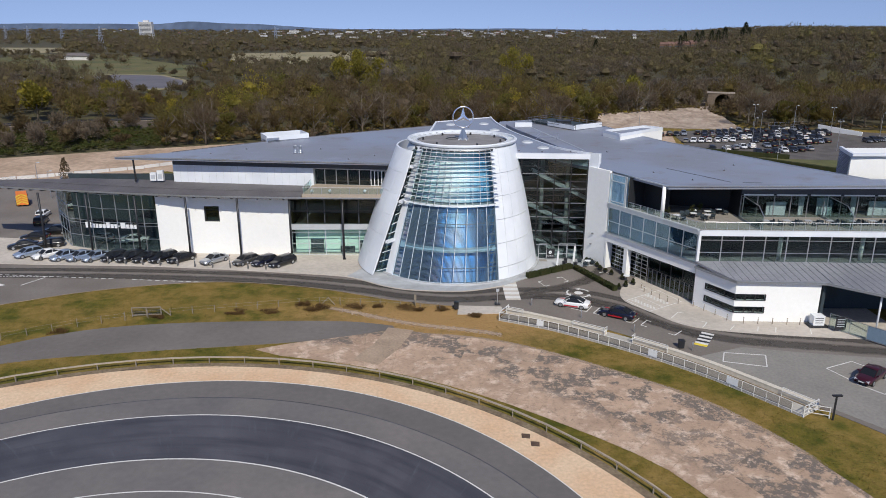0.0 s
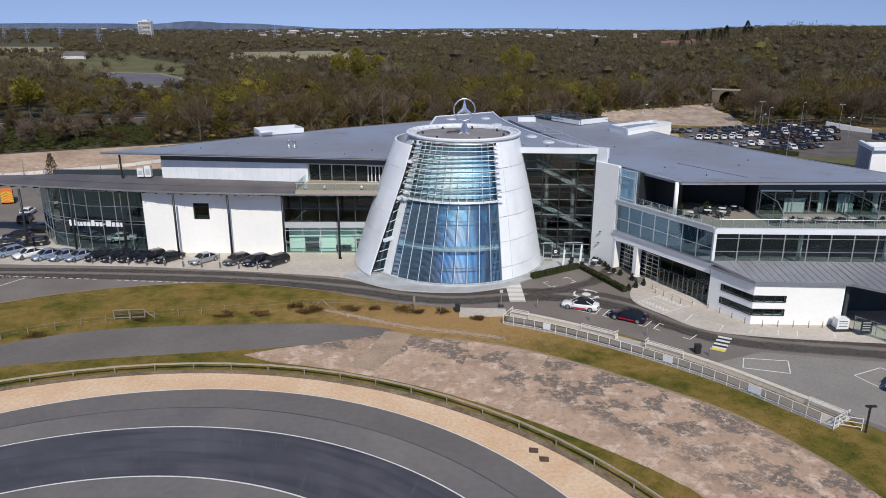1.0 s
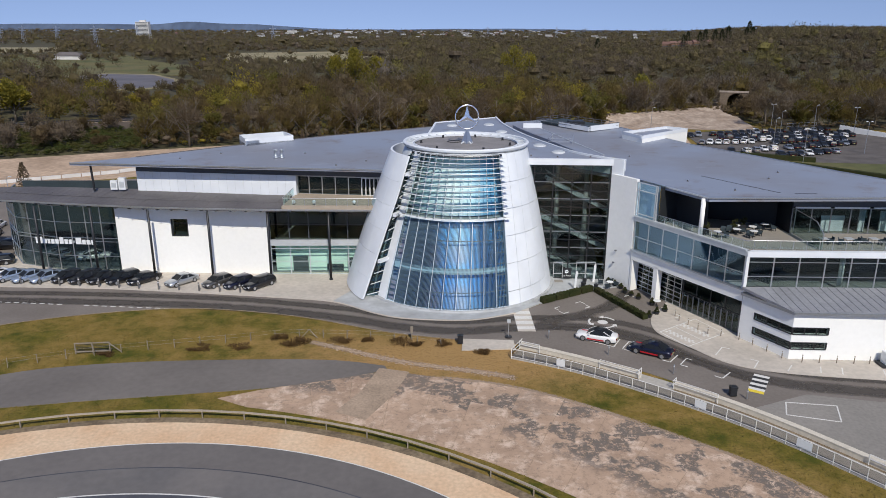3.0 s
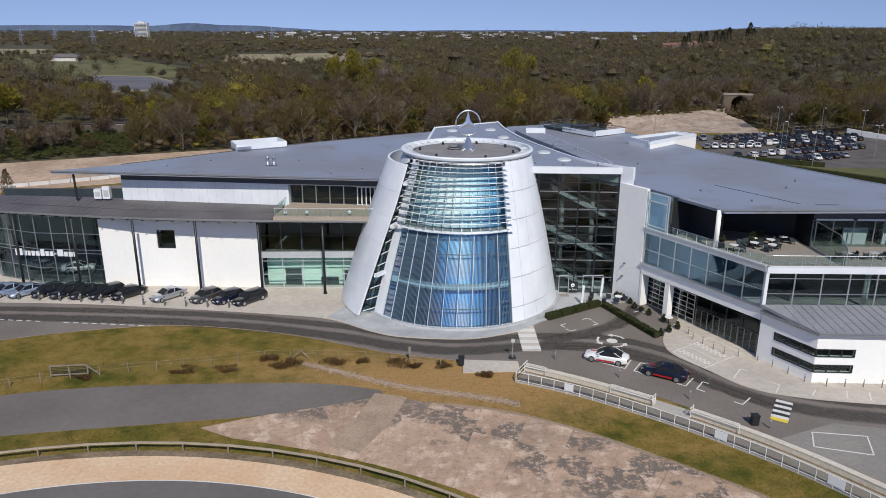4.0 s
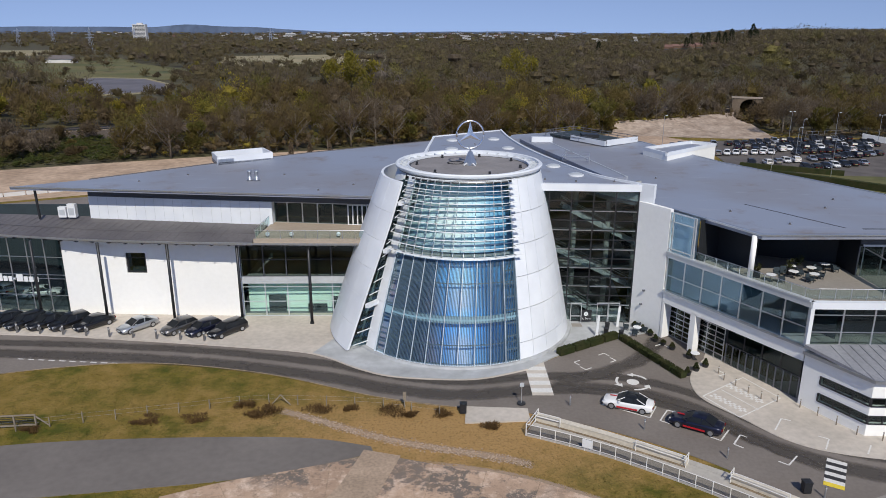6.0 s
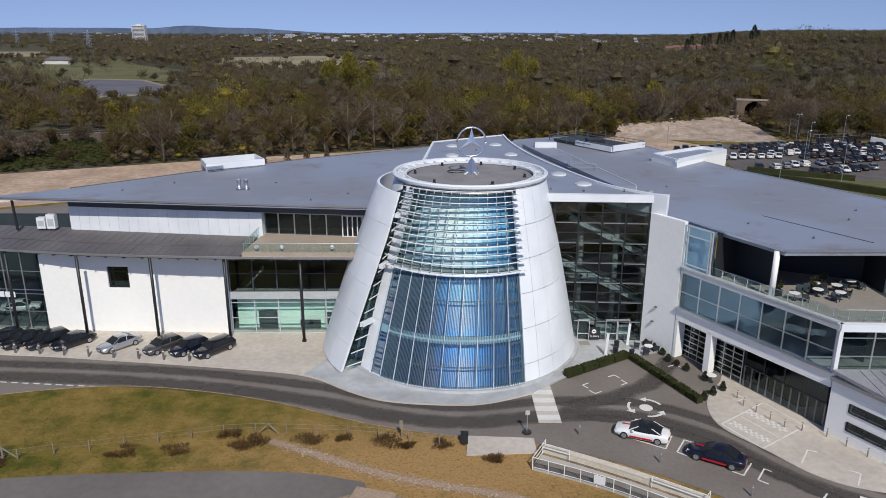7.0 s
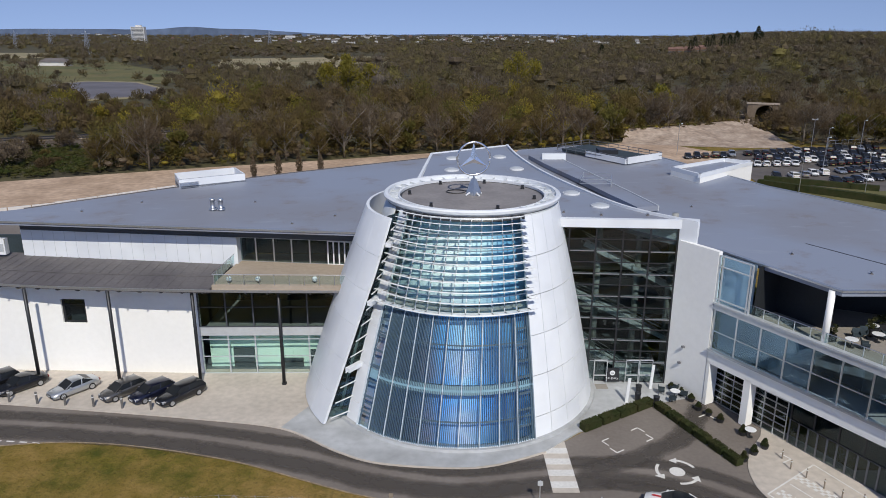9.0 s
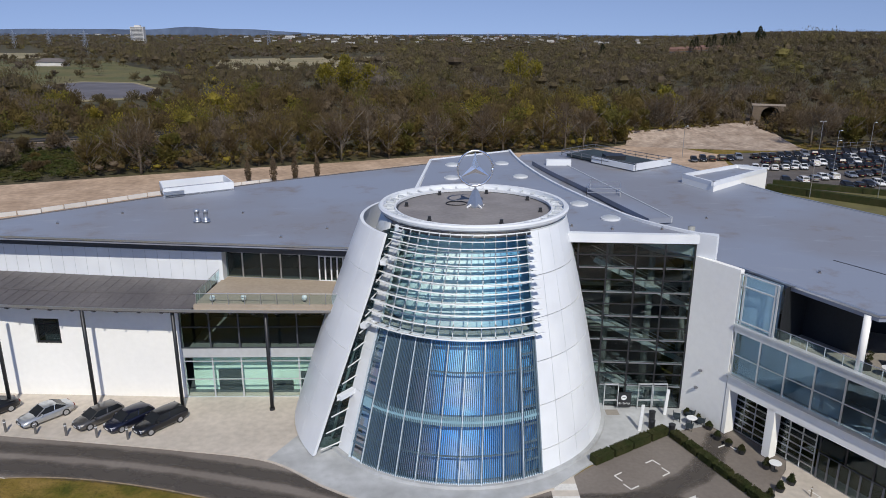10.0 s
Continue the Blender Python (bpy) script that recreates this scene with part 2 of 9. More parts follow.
def part(name, shape, material, parent=None, label="", smooth=False):
    """Links a shape, given in world places, as one mesh under a thing or a part."""
    me = shape if isinstance(shape, bpy.types.Mesh) else shape.mesh(name, M[material] if isinstance(material, str) else material, smooth)
    ob = new(name, me)
    if parent:
        m = Matrix.Identity(4)
        o = parent
        while o:
            m = Matrix.Translation(o.location) @ m
            o = o.parent
        ob.parent = parent
        ob.matrix_parent_inverse = Matrix.Translation(-parent.location) if parent.data is None else Matrix.Identity(4)
    return tagged(ob, label)


def solo(name, shape, material, label, category, group="", kind="", smooth=False):
    """A thing that is one mesh."""
    return tagged(part(name, shape, material, None, "", smooth), label, category, group, kind)


def lerp(a, b, k):
    return tuple(p + (q - p) * k for p, q in zip(a, b))


def spline(pts, n=8):
    """A smooth line through control points."""
    out = []
    for i in range(len(pts) - 1):
        p = [Vector(pts[max(0, min(len(pts) - 1, i + k))]) for k in (-1, 0, 1, 2)]
        for j in range(n):
            u = j / n
            q = 0.5 * (2 * p[1] + (p[2] - p[0]) * u + (2 * p[0] - 5 * p[1] + 4 * p[2] - p[3]) * u * u + (3 * p[1] - p[0] - 3 * p[2] + p[3]) * u ** 3)
            out.append(tuple(q))
    return out + [tuple(pts[-1])]


def arc(cx, cy, r, a0, a1, n):
    return [(cx + r * math.cos(radians(a0 + (a1 - a0) * i / n)), cy + r * math.sin(radians(a0 + (a1 - a0) * i / n))) for i in range(n + 1)]


def offset(line, d):
    """A plan line moved d metres to its left."""
    out = []
    for i, p in enumerate(line):
        a, b = line[max(i - 1, 0)], line[min(i + 1, len(line) - 1)]
        dx, dy = b[0] - a[0], b[1] - a[1]
        k = math.hypot(dx, dy) or 1
        out.append((p[0] - dy / k * d, p[1] + dx / k * d))
    return out


def along(line, step, start=0.0):
    """Points every step metres along a plan line, with the heading there."""
    out, s = [], -start
    for a, b in zip(line, line[1:]):
        k = math.hypot(b[0] - a[0], b[1] - a[1])
        while s <= k and k > 0:
            if s >= 0:
                out.append((a[0] + (b[0] - a[0]) * s / k, a[1] + (b[1] - a[1]) * s / k, math.atan2(b[1] - a[1], b[0] - a[0])))
            s += step
        s -= k
    return out


def wall_piece(shape, a, b, z0, z1, thick, back=1.0):
    """A wall from a to b in plan, its face on the line, its thickness to the left (back=1) or right."""
    l = offset([a, b], thick * back)
    return shape.prism([a, b, l[1], l[0]], z0, z1)


def curtain(a, b, cols, levels, parent, pane="glass_dark", frame_mat="dark_metal", w=0.08, depth=0.14, name="curtain_wall", label="", transom=None):
    """A glazed screen from a to b: one frame, and each pane in it. cols: fractions along the line; levels: heights."""
    f = part(name, Shape().beam((*a, levels[0]), (*b, levels[0]), depth, transom or w), frame_mat, parent, label)
    for k in cols:
        p = lerp(a, b, k)
        part("mullion", Shape().beam((*p, levels[0]), (*p, levels[-1]), w, depth, up=(b[0] - a[0], b[1] - a[1], 0)), frame_mat, f)
    for z in levels[1:]:
        part("transom", Shape().beam((*a, z), (*b, z), depth, transom or w), frame_mat, f)
    length = math.hypot(b[0] - a[0], b[1] - a[1])
    for c0, c1 in zip(cols, cols[1:]):
        for z0, z1 in zip(levels, levels[1:]):
            s = Shape()
            e = w * 0.4 / length
            wall_piece(s, lerp(a, b, c0 + e), lerp(a, b, c1 - e), z0 + w * 0.4, z1 - w * 0.4, 0.024)
            p = part("pane", s, pane, f)
            p.visible_shadow = False
    return f


def even(n):
    return [i / n for i in range(n + 1)]


# ---- ground, roads and paving ----
def ground_material():
    """Rough grass: olive, straw and bare earth in patches, darker woodland floor far off."""
    m, t, p = nodes_of("rough_grass")
    L = t.links.new
    geo = t.nodes.new("ShaderNodeNewGeometry")
    cols = [((0.150, 0.122, 0.022), (0.25, 0.170, 0.052)), ((0.066, 0.074, 0.011), (0.185, 0.132, 0.030))]
    def noise_at(scale, detail):
        n = t.nodes.new("ShaderNodeTexNoise")
        n.inputs["Scale"].default_value, n.inputs["Detail"].default_value = scale, detail
        n.inputs["Roughness"].default_value = 0.65
        L(geo.outputs["Position"], n.inputs["Vector"])
        return n
    def blend(a, b, fac, lo, hi):
        r = t.nodes.new("ShaderNodeMapRange")
        r.inputs["From Min"].default_value, r.inputs["From Max"].default_value = lo, hi
        L(fac, r.inputs["Value"])
        x = t.nodes.new("ShaderNodeMix")
        x.data_type = "RGBA"
        for v, s in ((a, "A"), (b, "B")):
            if isinstance(v, tuple):
                x.inputs[s].default_value = (*v, 1)
            else:
                L(v, x.inputs[s])
        L(r.outputs[0], x.inputs["Factor"])
        return x.outputs["Result"]
    n1, n2, n3 = noise_at(0.13, 7), noise_at(0.55, 6), noise_at(4.0, 5)
    a = blend(cols[0][0], cols[0][1], n1.outputs["Fac"], 0.40, 0.56)
    b = blend(cols[1][0], cols[1][1], n1.outputs["Fac"], 0.40, 0.56)
    c = blend(a, b, n2.outputs["Fac"], 0.40, 0.60)
    far = t.nodes.new("ShaderNodeVectorMath")
    far.operation = "DISTANCE"
    squash = t.nodes.new("ShaderNodeMapping")
    squash.inputs["Scale"].default_value = (0.42, 1.0, 1.0)
    L(geo.outputs["Position"], squash.inputs["Vector"])
    L(squash.outputs[0], far.inputs[0])
    far.inputs[1].default_value = (0.9, 82.5, 0)
    ragged = t.nodes.new("ShaderNodeMath")
    ragged.operation = "MULTIPLY_ADD"
    ragged.inputs[1].default_value = 9.0
    L(n2.outputs["Fac"], ragged.inputs[0])
    L(far.outputs["Value"], ragged.inputs[2])
    dry = blend((0.36, 0.225, 0.092), c, ragged.outputs[0], 7.5, 15.5)
    d = blend(dry, (0.070, 0.056, 0.020), n3.outputs["Fac"], 0.50, 0.86)
    L(d, p.inputs["Base Color"])
    p.inputs["Roughness"].default_value = 0.95
    p.inputs["Specular IOR Level"].default_value = 0.15
    bu = t.nodes.new("ShaderNodeBump")
    bu.inputs["Strength"].default_value, bu.inputs["Distance"].default_value = 0.9, 0.12
    L(n3.outputs["Fac"], bu.inputs["Height"])
    L(bu.outputs[0], p.inputs["Normal"])
    return m


M["rough_grass"] = ground_material()


def flat(name, outline, top, material, label, category="", thick=0.25, kind="structure"):
    return solo(name, Shape().prism(outline, top - thick, top), material, label, category or name.split("_")[0], kind=kind)


# one sheet of land to the horizon
g = Shape()
g.grid([[(x, y, -0.03) for x in (-4800, -1500, -400, -150, -60, 0, 60, 150, 400, 1500, 4800)] for y in (-400, -100, 0, 50, 100, 200, 400, 900, 2000, 4800)])
solo("ground", g, "rough_grass", "rough olive and straw grassland with bare patches", "grass", kind="structure")

def skid_material():
    """Dark sealed asphalt with paler tyre smears that run across the lane."""
    m, t, p = nodes_of("track_skid")
    L = t.links.new
    geo = t.nodes.new("ShaderNodeNewGeometry")
    sub = t.nodes.new("ShaderNodeVectorMath")
    sub.inputs[1].default_value = (22.0, -23.0, 0)
    L(geo.outputs["Position"], sub.inputs[0])
    sep = t.nodes.new("ShaderNodeSeparateXYZ")
    L(sub.outputs[0], sep.inputs[0])
    ang = t.nodes.new("ShaderNodeMath")
    ang.operation = "ARCTAN2"
    L(sep.outputs["X"], ang.inputs[0])
    L(sep.outputs["Y"], ang.inputs[1])
    rad = t.nodes.new("ShaderNodeVectorMath")
    rad.operation = "LENGTH"
    L(sub.outputs[0], rad.inputs[0])
    def noise_ar(ka, kr, scale, detail, lo, hi):
        # the smears lean: the angle is shifted with the radius
        c = t.nodes.new("ShaderNodeCombineXYZ")
        a = t.nodes.new("ShaderNodeMath")
        a.operation = "MULTIPLY_ADD"
        a.inputs[1].default_value = 0.012
        L(rad.outputs["Value"], a.inputs[0])
        L(ang.outputs[0], a.inputs[2])
        for k, src, dst in ((ka, a.outputs[0], "X"), (kr, rad.outputs["Value"], "Y")):
            mu = t.nodes.new("ShaderNodeMath")
            mu.operation = "MULTIPLY"
            mu.inputs[1].default_value = k
            L(src, mu.inputs[0])
            L(mu.outputs[0], c.inputs[dst])
        n = t.nodes.new("ShaderNodeTexNoise")
        n.inputs["Scale"].default_value, n.inputs["Detail"].default_value = scale, detail
        L(c.outputs[0], n.inputs["Vector"])
        r = t.nodes.new("ShaderNodeMapRange")
        r.inputs["From Min"].default_value, r.inputs["From Max"].default_value = lo, hi
        L(n.outputs["Fac"], r.inputs["Value"])
        return r.outputs[0]
    def over(a, b, fac):
        x = t.nodes.new("ShaderNodeMix")
        x.data_type = "RGBA"
        for v, s in ((a, "A"), (b, "B")):
            if isinstance(v, tuple):
                x.inputs[s].default_value = (*v, 1)
            else:
                L(v, x.inputs[s])
        L(fac, x.inputs["Factor"])
        return x.outputs["Result"]
    wide = over((0.056, 0.055, 0.064), (0.092, 0.091, 0.102), noise_ar(7.0, 0.14, 1.0, 6, 0.36, 0.70))
    arcs = over(wide, (0.042, 0.042, 0.050), noise_ar(3.0, 0.9, 1.0, 6, 0.46, 0.72))
    fine = over(arcs, (0.095, 0.10, 0.115), noise_ar(60.0, 0.25, 1.0, 6, 0.60, 0.85))
    L(fine, p.inputs["Base Color"])
    p.inputs["Roughness"].default_value = 0.55
    return m


M["track_skid"] = skid_material()
# the round driving track in the foreground
SAND = (-23.5, 22.6, 47.0)
flat("sand_run_off", arc(*SAND, 0, 358, 120), 0.02, "sand", "pale tan sand run-off ring round the driving circle", "sand")
flat("track_outer", arc(-21.5, 26.9, 38.75, 0, 358, 120), 0.05, "track_edge", "grey asphalt outer lane of the driving circle", "track")
flat("track_dark", arc(-22.05, 23.3, 35.3, 0, 358, 120), 0.07, "track_skid", "dark wet-looking asphalt lane of the driving circle", "track")
flat("track_inner", arc(-21.7, 22.5, 28.65, 0, 358, 120), 0.09, "track_inner", "grey asphalt inner disc of the driving circle", "track")
flat("track_mid", arc(-21.9, 24.9, 37.1, 0, 358, 120), 0.06, "track_inner", "paler grey asphalt band of the driving circle", "track")


def ring_line(c, r, w, z):
    a, b = arc(*c, r, 0, 360, 160), arc(*c, r - w, 0, 360, 160)
    solo("track_line", Shape().ribbon(a, b, z - 0.02, z + 0.006), "white_line", "thin white painted lane line on the driving circle", "road marking", kind="structure")


ring_line((-21.5, 26.9), 38.75, 0.1, 0.05)
ring_line((-22.05, 23.3), 35.35, 0.13, 0.07)
ring_line((-21.7, 22.5), 28.75, 0.14, 0.09)
ring_line((-21.6, 21.5), 25.2, 0.12, 0.09)
solo("track_seam", Shape().ribbon(arc(-21.9, 24.9, 37.16, 0, 360, 160), arc(-21.9, 24.9, 37.06, 0, 360, 160), 0.04, 0.064), "track_dark", "dark sealed seam between asphalt lanes", "track", kind="structure")

# the old concrete apron and the asphalt spur beside it
up = spline([(-20.6, 73.4), (-15.2, 75.7), (-5.3, 78.9), (-1.8, 78.2), (6.5, 76.2), (12.9, 73.0), (20.7, 67.3), (27.8, 61.0), (32.5, 53.5), (36.0, 45.0), (41.0, 30.0)])
low = spline([(31.0, 28.0), (22.6, 45.5), (19.2, 51.0), (12.7, 56.9), (5.0, 62.7), (-2.6, 66.9), (-10.3, 69.9), (-17.5, 71.8)])
APRON_UP, APRON_LOW = up, low


def apron_material():
    """Old broken concrete: pinkish buff slabs, grey worn patches, dark tar stains."""
    m, t, p = nodes_of("old_concrete")
    L = t.links.new
    geo = t.nodes.new("ShaderNodeNewGeometry")
    def noise_at(scale, detail, rough=0.6):
        n = t.nodes.new("ShaderNodeTexNoise")
        n.inputs["Scale"].default_value, n.inputs["Detail"].default_value, n.inputs["Roughness"].default_value = scale, detail, rough
        L(geo.outputs["Position"], n.inputs["Vector"])
        return n.outputs["Fac"]
    def blend(a, b, fac, lo, hi):
        r = t.nodes.new("ShaderNodeMapRange")
        r.inputs["From Min"].default_value, r.inputs["From Max"].default_value = lo, hi
        L(fac, r.inputs["Value"])
        x = t.nodes.new("ShaderNodeMix")
        x.data_type = "RGBA"
        for v, s in ((a, "A"), (b, "B")):
            if isinstance(v, tuple):
                x.inputs[s].default_value = (*v, 1)
            else:
                L(v, x.inputs[s])
        L(r.outputs[0], x.inputs["Factor"])
        return x.outputs["Result"]
    def reach(cx, cy):
        """Distance from the centre of the old track's curve."""
        rad = t.nodes.new("ShaderNodeVectorMath")
        rad.operation = "DISTANCE"
        rad.inputs[1].default_value = (cx, cy, 0)
        L(geo.outputs["Position"], rad.inputs[0])
        return rad.outputs["Value"]
    def times(a, b, op="MULTIPLY"):
        mu = t.nodes.new("ShaderNodeMath")
        mu.operation = op
        for i, v in enumerate((a, b)):
            if isinstance(v, float):
                mu.inputs[i].default_value = v
            else:
                L(v, mu.inputs[i])
        return mu.outputs[0]
    def band(fac, lo, hi):
        r = t.nodes.new("ShaderNodeMapRange")
        r.inputs["From Min"].default_value, r.inputs["From Max"].default_value = lo, hi
        L(fac, r.inputs["Value"])
        return r.outputs[0]
    rad = reach(-23.5, 21.0)
    base = blend((0.475, 0.335, 0.236), (0.36, 0.25, 0.174), noise_at(0.16, 6, 0.65), 0.4, 0.6)
    pale = blend(base, (0.61, 0.47, 0.365), noise_at(0.5, 8, 0.7), 0.50, 0.64)
    tar = times(times(band(noise_at(0.27, 4, 0.6), 0.475, 0.515), band(rad, 54.2, 56.0)), band(noise_at(1.5, 9, 0.78), 0.43, 0.50))
    inf = t.nodes.new("ShaderNodeObjectInfo")
    tar = times(tar, band(inf.outputs["Random"], 0.05, 0.45))
    worn = blend(pale, (0.15, 0.125, 0.105), tar, 0.0, 1.0)
    thin = blend(worn, (0.25, 0.19, 0.145), noise_at(0.9, 10, 0.82), 0.585, 0.645)
    grit = blend(thin, (0.20, 0.145, 0.10), noise_at(1.6, 8, 0.8), 0.50, 0.70)
    L(grit, p.inputs["Base Color"])
    p.inputs["Roughness"].default_value = 0.92
    b = t.nodes.new("ShaderNodeBump")
    b.inputs["Strength"].default_value, b.inputs["Distance"].default_value = 0.7, 0.04
    L(noise_at(2.0, 8, 0.7), b.inputs["Height"])
    L(b.outputs[0], p.inputs["Normal"])
    return m


M["old_concrete"] = apron_material()
M["joint_soil"] = mat("joint_soil", (0.20, 0.155, 0.105), 0.95, var=0.3, coarse=0.6, fine=3, col2=(0.29, 0.225, 0.15))
apron = flat("old_concrete_apron", up + low, -0.005, "joint_soil", "broken old concrete apron with dark worn patches", "concrete")


def at_length(line, k):
    """The point at a fraction of a line's length."""
    seg = [math.hypot(b[0] - a[0], b[1] - a[1]) for a, b in zip(line, line[1:])]
    d = k * sum(seg)
    for (a, b), l in zip(zip(line, line[1:]), seg):
        if d <= l:
            return lerp(a, b, d / l)
        d -= l
    return line[-1]


rng_a = random.Random(3)
NU, NV = 20, 3
for i in range(NU):
    for j in range(NV):
        q = []
        for di, dj in ((0, 0), (1, 0), (1, 1), (0, 1)):
            u, v = (i + di + (0.004 if di == 0 else -0.004)) / NU, (j + dj + (0.003 if dj == 0 else -0.003)) / NV
            q.append(lerp(at_length(low[::-1], u), at_length(up, u), v))
        t0 = rng_a.uniform(0.01, 0.03)
        hs = [t0 + rng_a.uniform(-0.008, 0.008) for _ in range(4)]
        part("slab", Shape().hexa([(x, y, -0.1) for x, y in q], [(x, y, h) for (x, y), h in zip(q, hs)]), "old_concrete", apron)
cross = [(-4.2, 79.4), (-5.6, 74.5), (-7.7, 70.2)]
M["patch_concrete"] = mat("patch_concrete", (0.38, 0.285, 0.205), 0.9, var=0.2, coarse=0.5, fine=4, col2=(0.30, 0.225, 0.16))
solo("repair_strip", Shape().ribbon(offset(cross, 1.9), offset(cross, -1.4), -0.02, 0.037), "patch_concrete", "smooth brown repaired strip across the apron", "concrete", kind="structure")
tongue = spline([(-75, 55), (-58, 68.5), (-50.8, 74.3), (-45.9, 77.5), (-40, 79.8), (-31.3, 81.2), (-19.2, 81.8), (-10.5, 81.6), (-5.0, 80.3)]) + spline([(-4.7, 79.4), (-8.7, 77.7), (-15.2, 75.7), (-23, 74.4), (-36.7, 72.3), (-48.2, 69.6), (-60, 63), (-72, 52)])
flat("service_road", tongue, 0.035, "track_outer", "grey asphalt service road ending in a point on the grass", "road")

# the road in front of the building, its car park, and the kerbs
ROAD_LOW = spline([(-110, 62), (-75, 78.5), (-58.5, 87.4), (-49.4, 92.3), (-38.6, 95.6), (-29, 96.4), (-16.9, 93.9), (-5.2, 89.1), (3.3, 86.9), (9.0, 86.2)])
ROAD_UP = spline([(-130, 112), (-95, 107.5), (-68.6, 104.9), (-45.9, 103.7), (-32.2, 102.0), (-21.4, 100.4), (-13.1, 98.7), (-7.6, 95.0), (-3.8, 93.2), (2.2, 92.5), (5.8, 92.9), (10.2, 94.8)])
EAST_LOW = spline([(9.0, 86.0), (14.5, 83.6), (20.5, 80.0), (25.5, 75.7), (32.5, 67.4), (37.4, 61.3), (42.2, 55.1), (50, 42), (58, 26)])
road = ROAD_LOW + EAST_LOW + [(110, 26), (110, 76), (54, 78), (53, 90), (36, 90), (27, 106), (22, 103.4), (13.5, 97.6)] + ROAD_UP[::-1]
flat("road", road, 0.03, "asphalt", "weathered grey asphalt road and car park", "road")
# tyre-worn lanes and stony ground, thinning out towards their edges
def wear_material(name, col, col2, strength, fine):
    m, t, p = nodes_of(name)
    L = t.links.new
    geo = t.nodes.new("ShaderNodeNewGeometry")
    n = t.nodes.new("ShaderNodeTexNoise")
    n.inputs["Scale"].default_value, n.inputs["Detail"].default_value, n.inputs["Roughness"].default_value = fine, 6, 0.65
    L(geo.outputs["Position"], n.inputs["Vector"])
    x = t.nodes.new("ShaderNodeMix")
    x.data_type = "RGBA"
    x.inputs["A"].default_value, x.inputs["B"].default_value = (*col, 1), (*col2, 1)
    L(n.outputs["Fac"], x.inputs["Factor"])
    L(x.outputs["Result"], p.inputs["Base Color"])
    p.inputs["Roughness"].default_value = 0.8
    at = t.nodes.new("ShaderNodeAttribute")
    at.attribute_name = "body"
    k = t.nodes.new("ShaderNodeMath")
    k.operation = "MULTIPLY_ADD"
    k.inputs[1].default_value = 1.5
    L(at.outputs["Fac"], k.inputs[0])
    sub = t.nodes.new("ShaderNodeMath")
    sub.operation = "MULTIPLY_ADD"
    sub.inputs[1].default_value, sub.inputs[2].default_value = 1.6, -1.15
    L(n.outputs["Fac"], sub.inputs[0])
    L(sub.outputs[0], k.inputs[2])
    r = t.nodes.new("ShaderNodeMapRange")
    r.inputs["To Max"].default_value = strength
    L(k.outputs[0], r.inputs["Value"])
    clear = t.nodes.new("ShaderNodeBsdfTransparent")
    mix = t.nodes.new("ShaderNodeMixShader")
    L(r.outputs[0], mix.inputs[0])
    L(clear.outputs[0], mix.inputs[1])
    L(p.outputs[0], mix.inputs[2])
    L(mix.outputs[0], t.nodes["Material Output"].inputs[0])
    return m


def wear_strip(name, line, left, right, z, material, label, category):
    """A thin worn film along a line, with a body that fades to both sides and both ends."""
    ks = [i / 8 for i in range(9)]
    sides = [offset(line, left + (right - left) * k) for k in ks]
    s = Shape().grid([[(*sd[i], z) for sd in sides] for i in range(len(line))])
    me = s.mesh(name, M[material])
    at = me.attributes.new("body", "FLOAT", "POINT")
    n = len(line)
    at.data.foreach_set("value", [math.sin(math.pi * k) ** 0.8 * min(1.0, min(i, n - 1 - i) / 4) for i in range(n) for k in ks])
    return tagged(new(name, me), label, category, kind="structure")


M["lane_wear"] = wear_material("lane_wear", (0.062, 0.054, 0.048), (0.085, 0.074, 0.064), 0.78, 0.5)
M["stony_soil"] = wear_material("stony_soil", (0.52, 0.40, 0.31), (0.36, 0.26, 0.18), 0.62, 2.4)
lane = spline([(-95, 100), (-60, 100.2), (-40, 99.3), (-25, 97.6), (-12, 94.6), (-4, 91.6), (3, 90.3), (12, 91.5), (19, 91.2), (25, 87.8), (30, 81.2), (36, 77.2), (46, 75.0), (60, 73), (100, 71)])
wear_strip("worn_lane", lane, 0.5, -2.4, 0.036, "lane_wear", "dark tyre-worn lane of the road", "road")
wear_strip("worn_lane", lane, 2.9, 0.7, 0.036, "lane_wear", "dark tyre-worn lane of the road", "road")
wear_strip("worn_lane", spline([(12, 91.6), (17, 93.6), (22, 96.6), (25, 100.5), (26.5, 103.4)]), 1.4, -1.4, 0.037, "lane_wear", "dark tyre-worn lane of the road", "road")
wear_strip("worn_lane", spline([(13, 90.4), (18.5, 89.4), (24.6, 85.6), (29, 80.5), (33, 76)]), 0.9, -0.9, 0.038, "lane_wear", "dark tyre-worn lane of the road", "road")
wear_strip("stony_ground", spline([(-14, 86.3), (-13, 85.9), (-9.1, 84.0), (-5.3, 82.1), (-1.8, 80.7), (1.7, 79.7), (5.8, 78.6), (9, 77.3)]), 0.75, -0.65, 0.012, "stony_soil", "pale pinkish stony ground at the apron's edge", "soil")
wear_strip("stony_ground", APRON_UP[24:70], 0.5, -0.35, 0.014, "stony_soil", "pale pinkish stony ground at the apron's edge", "soil")

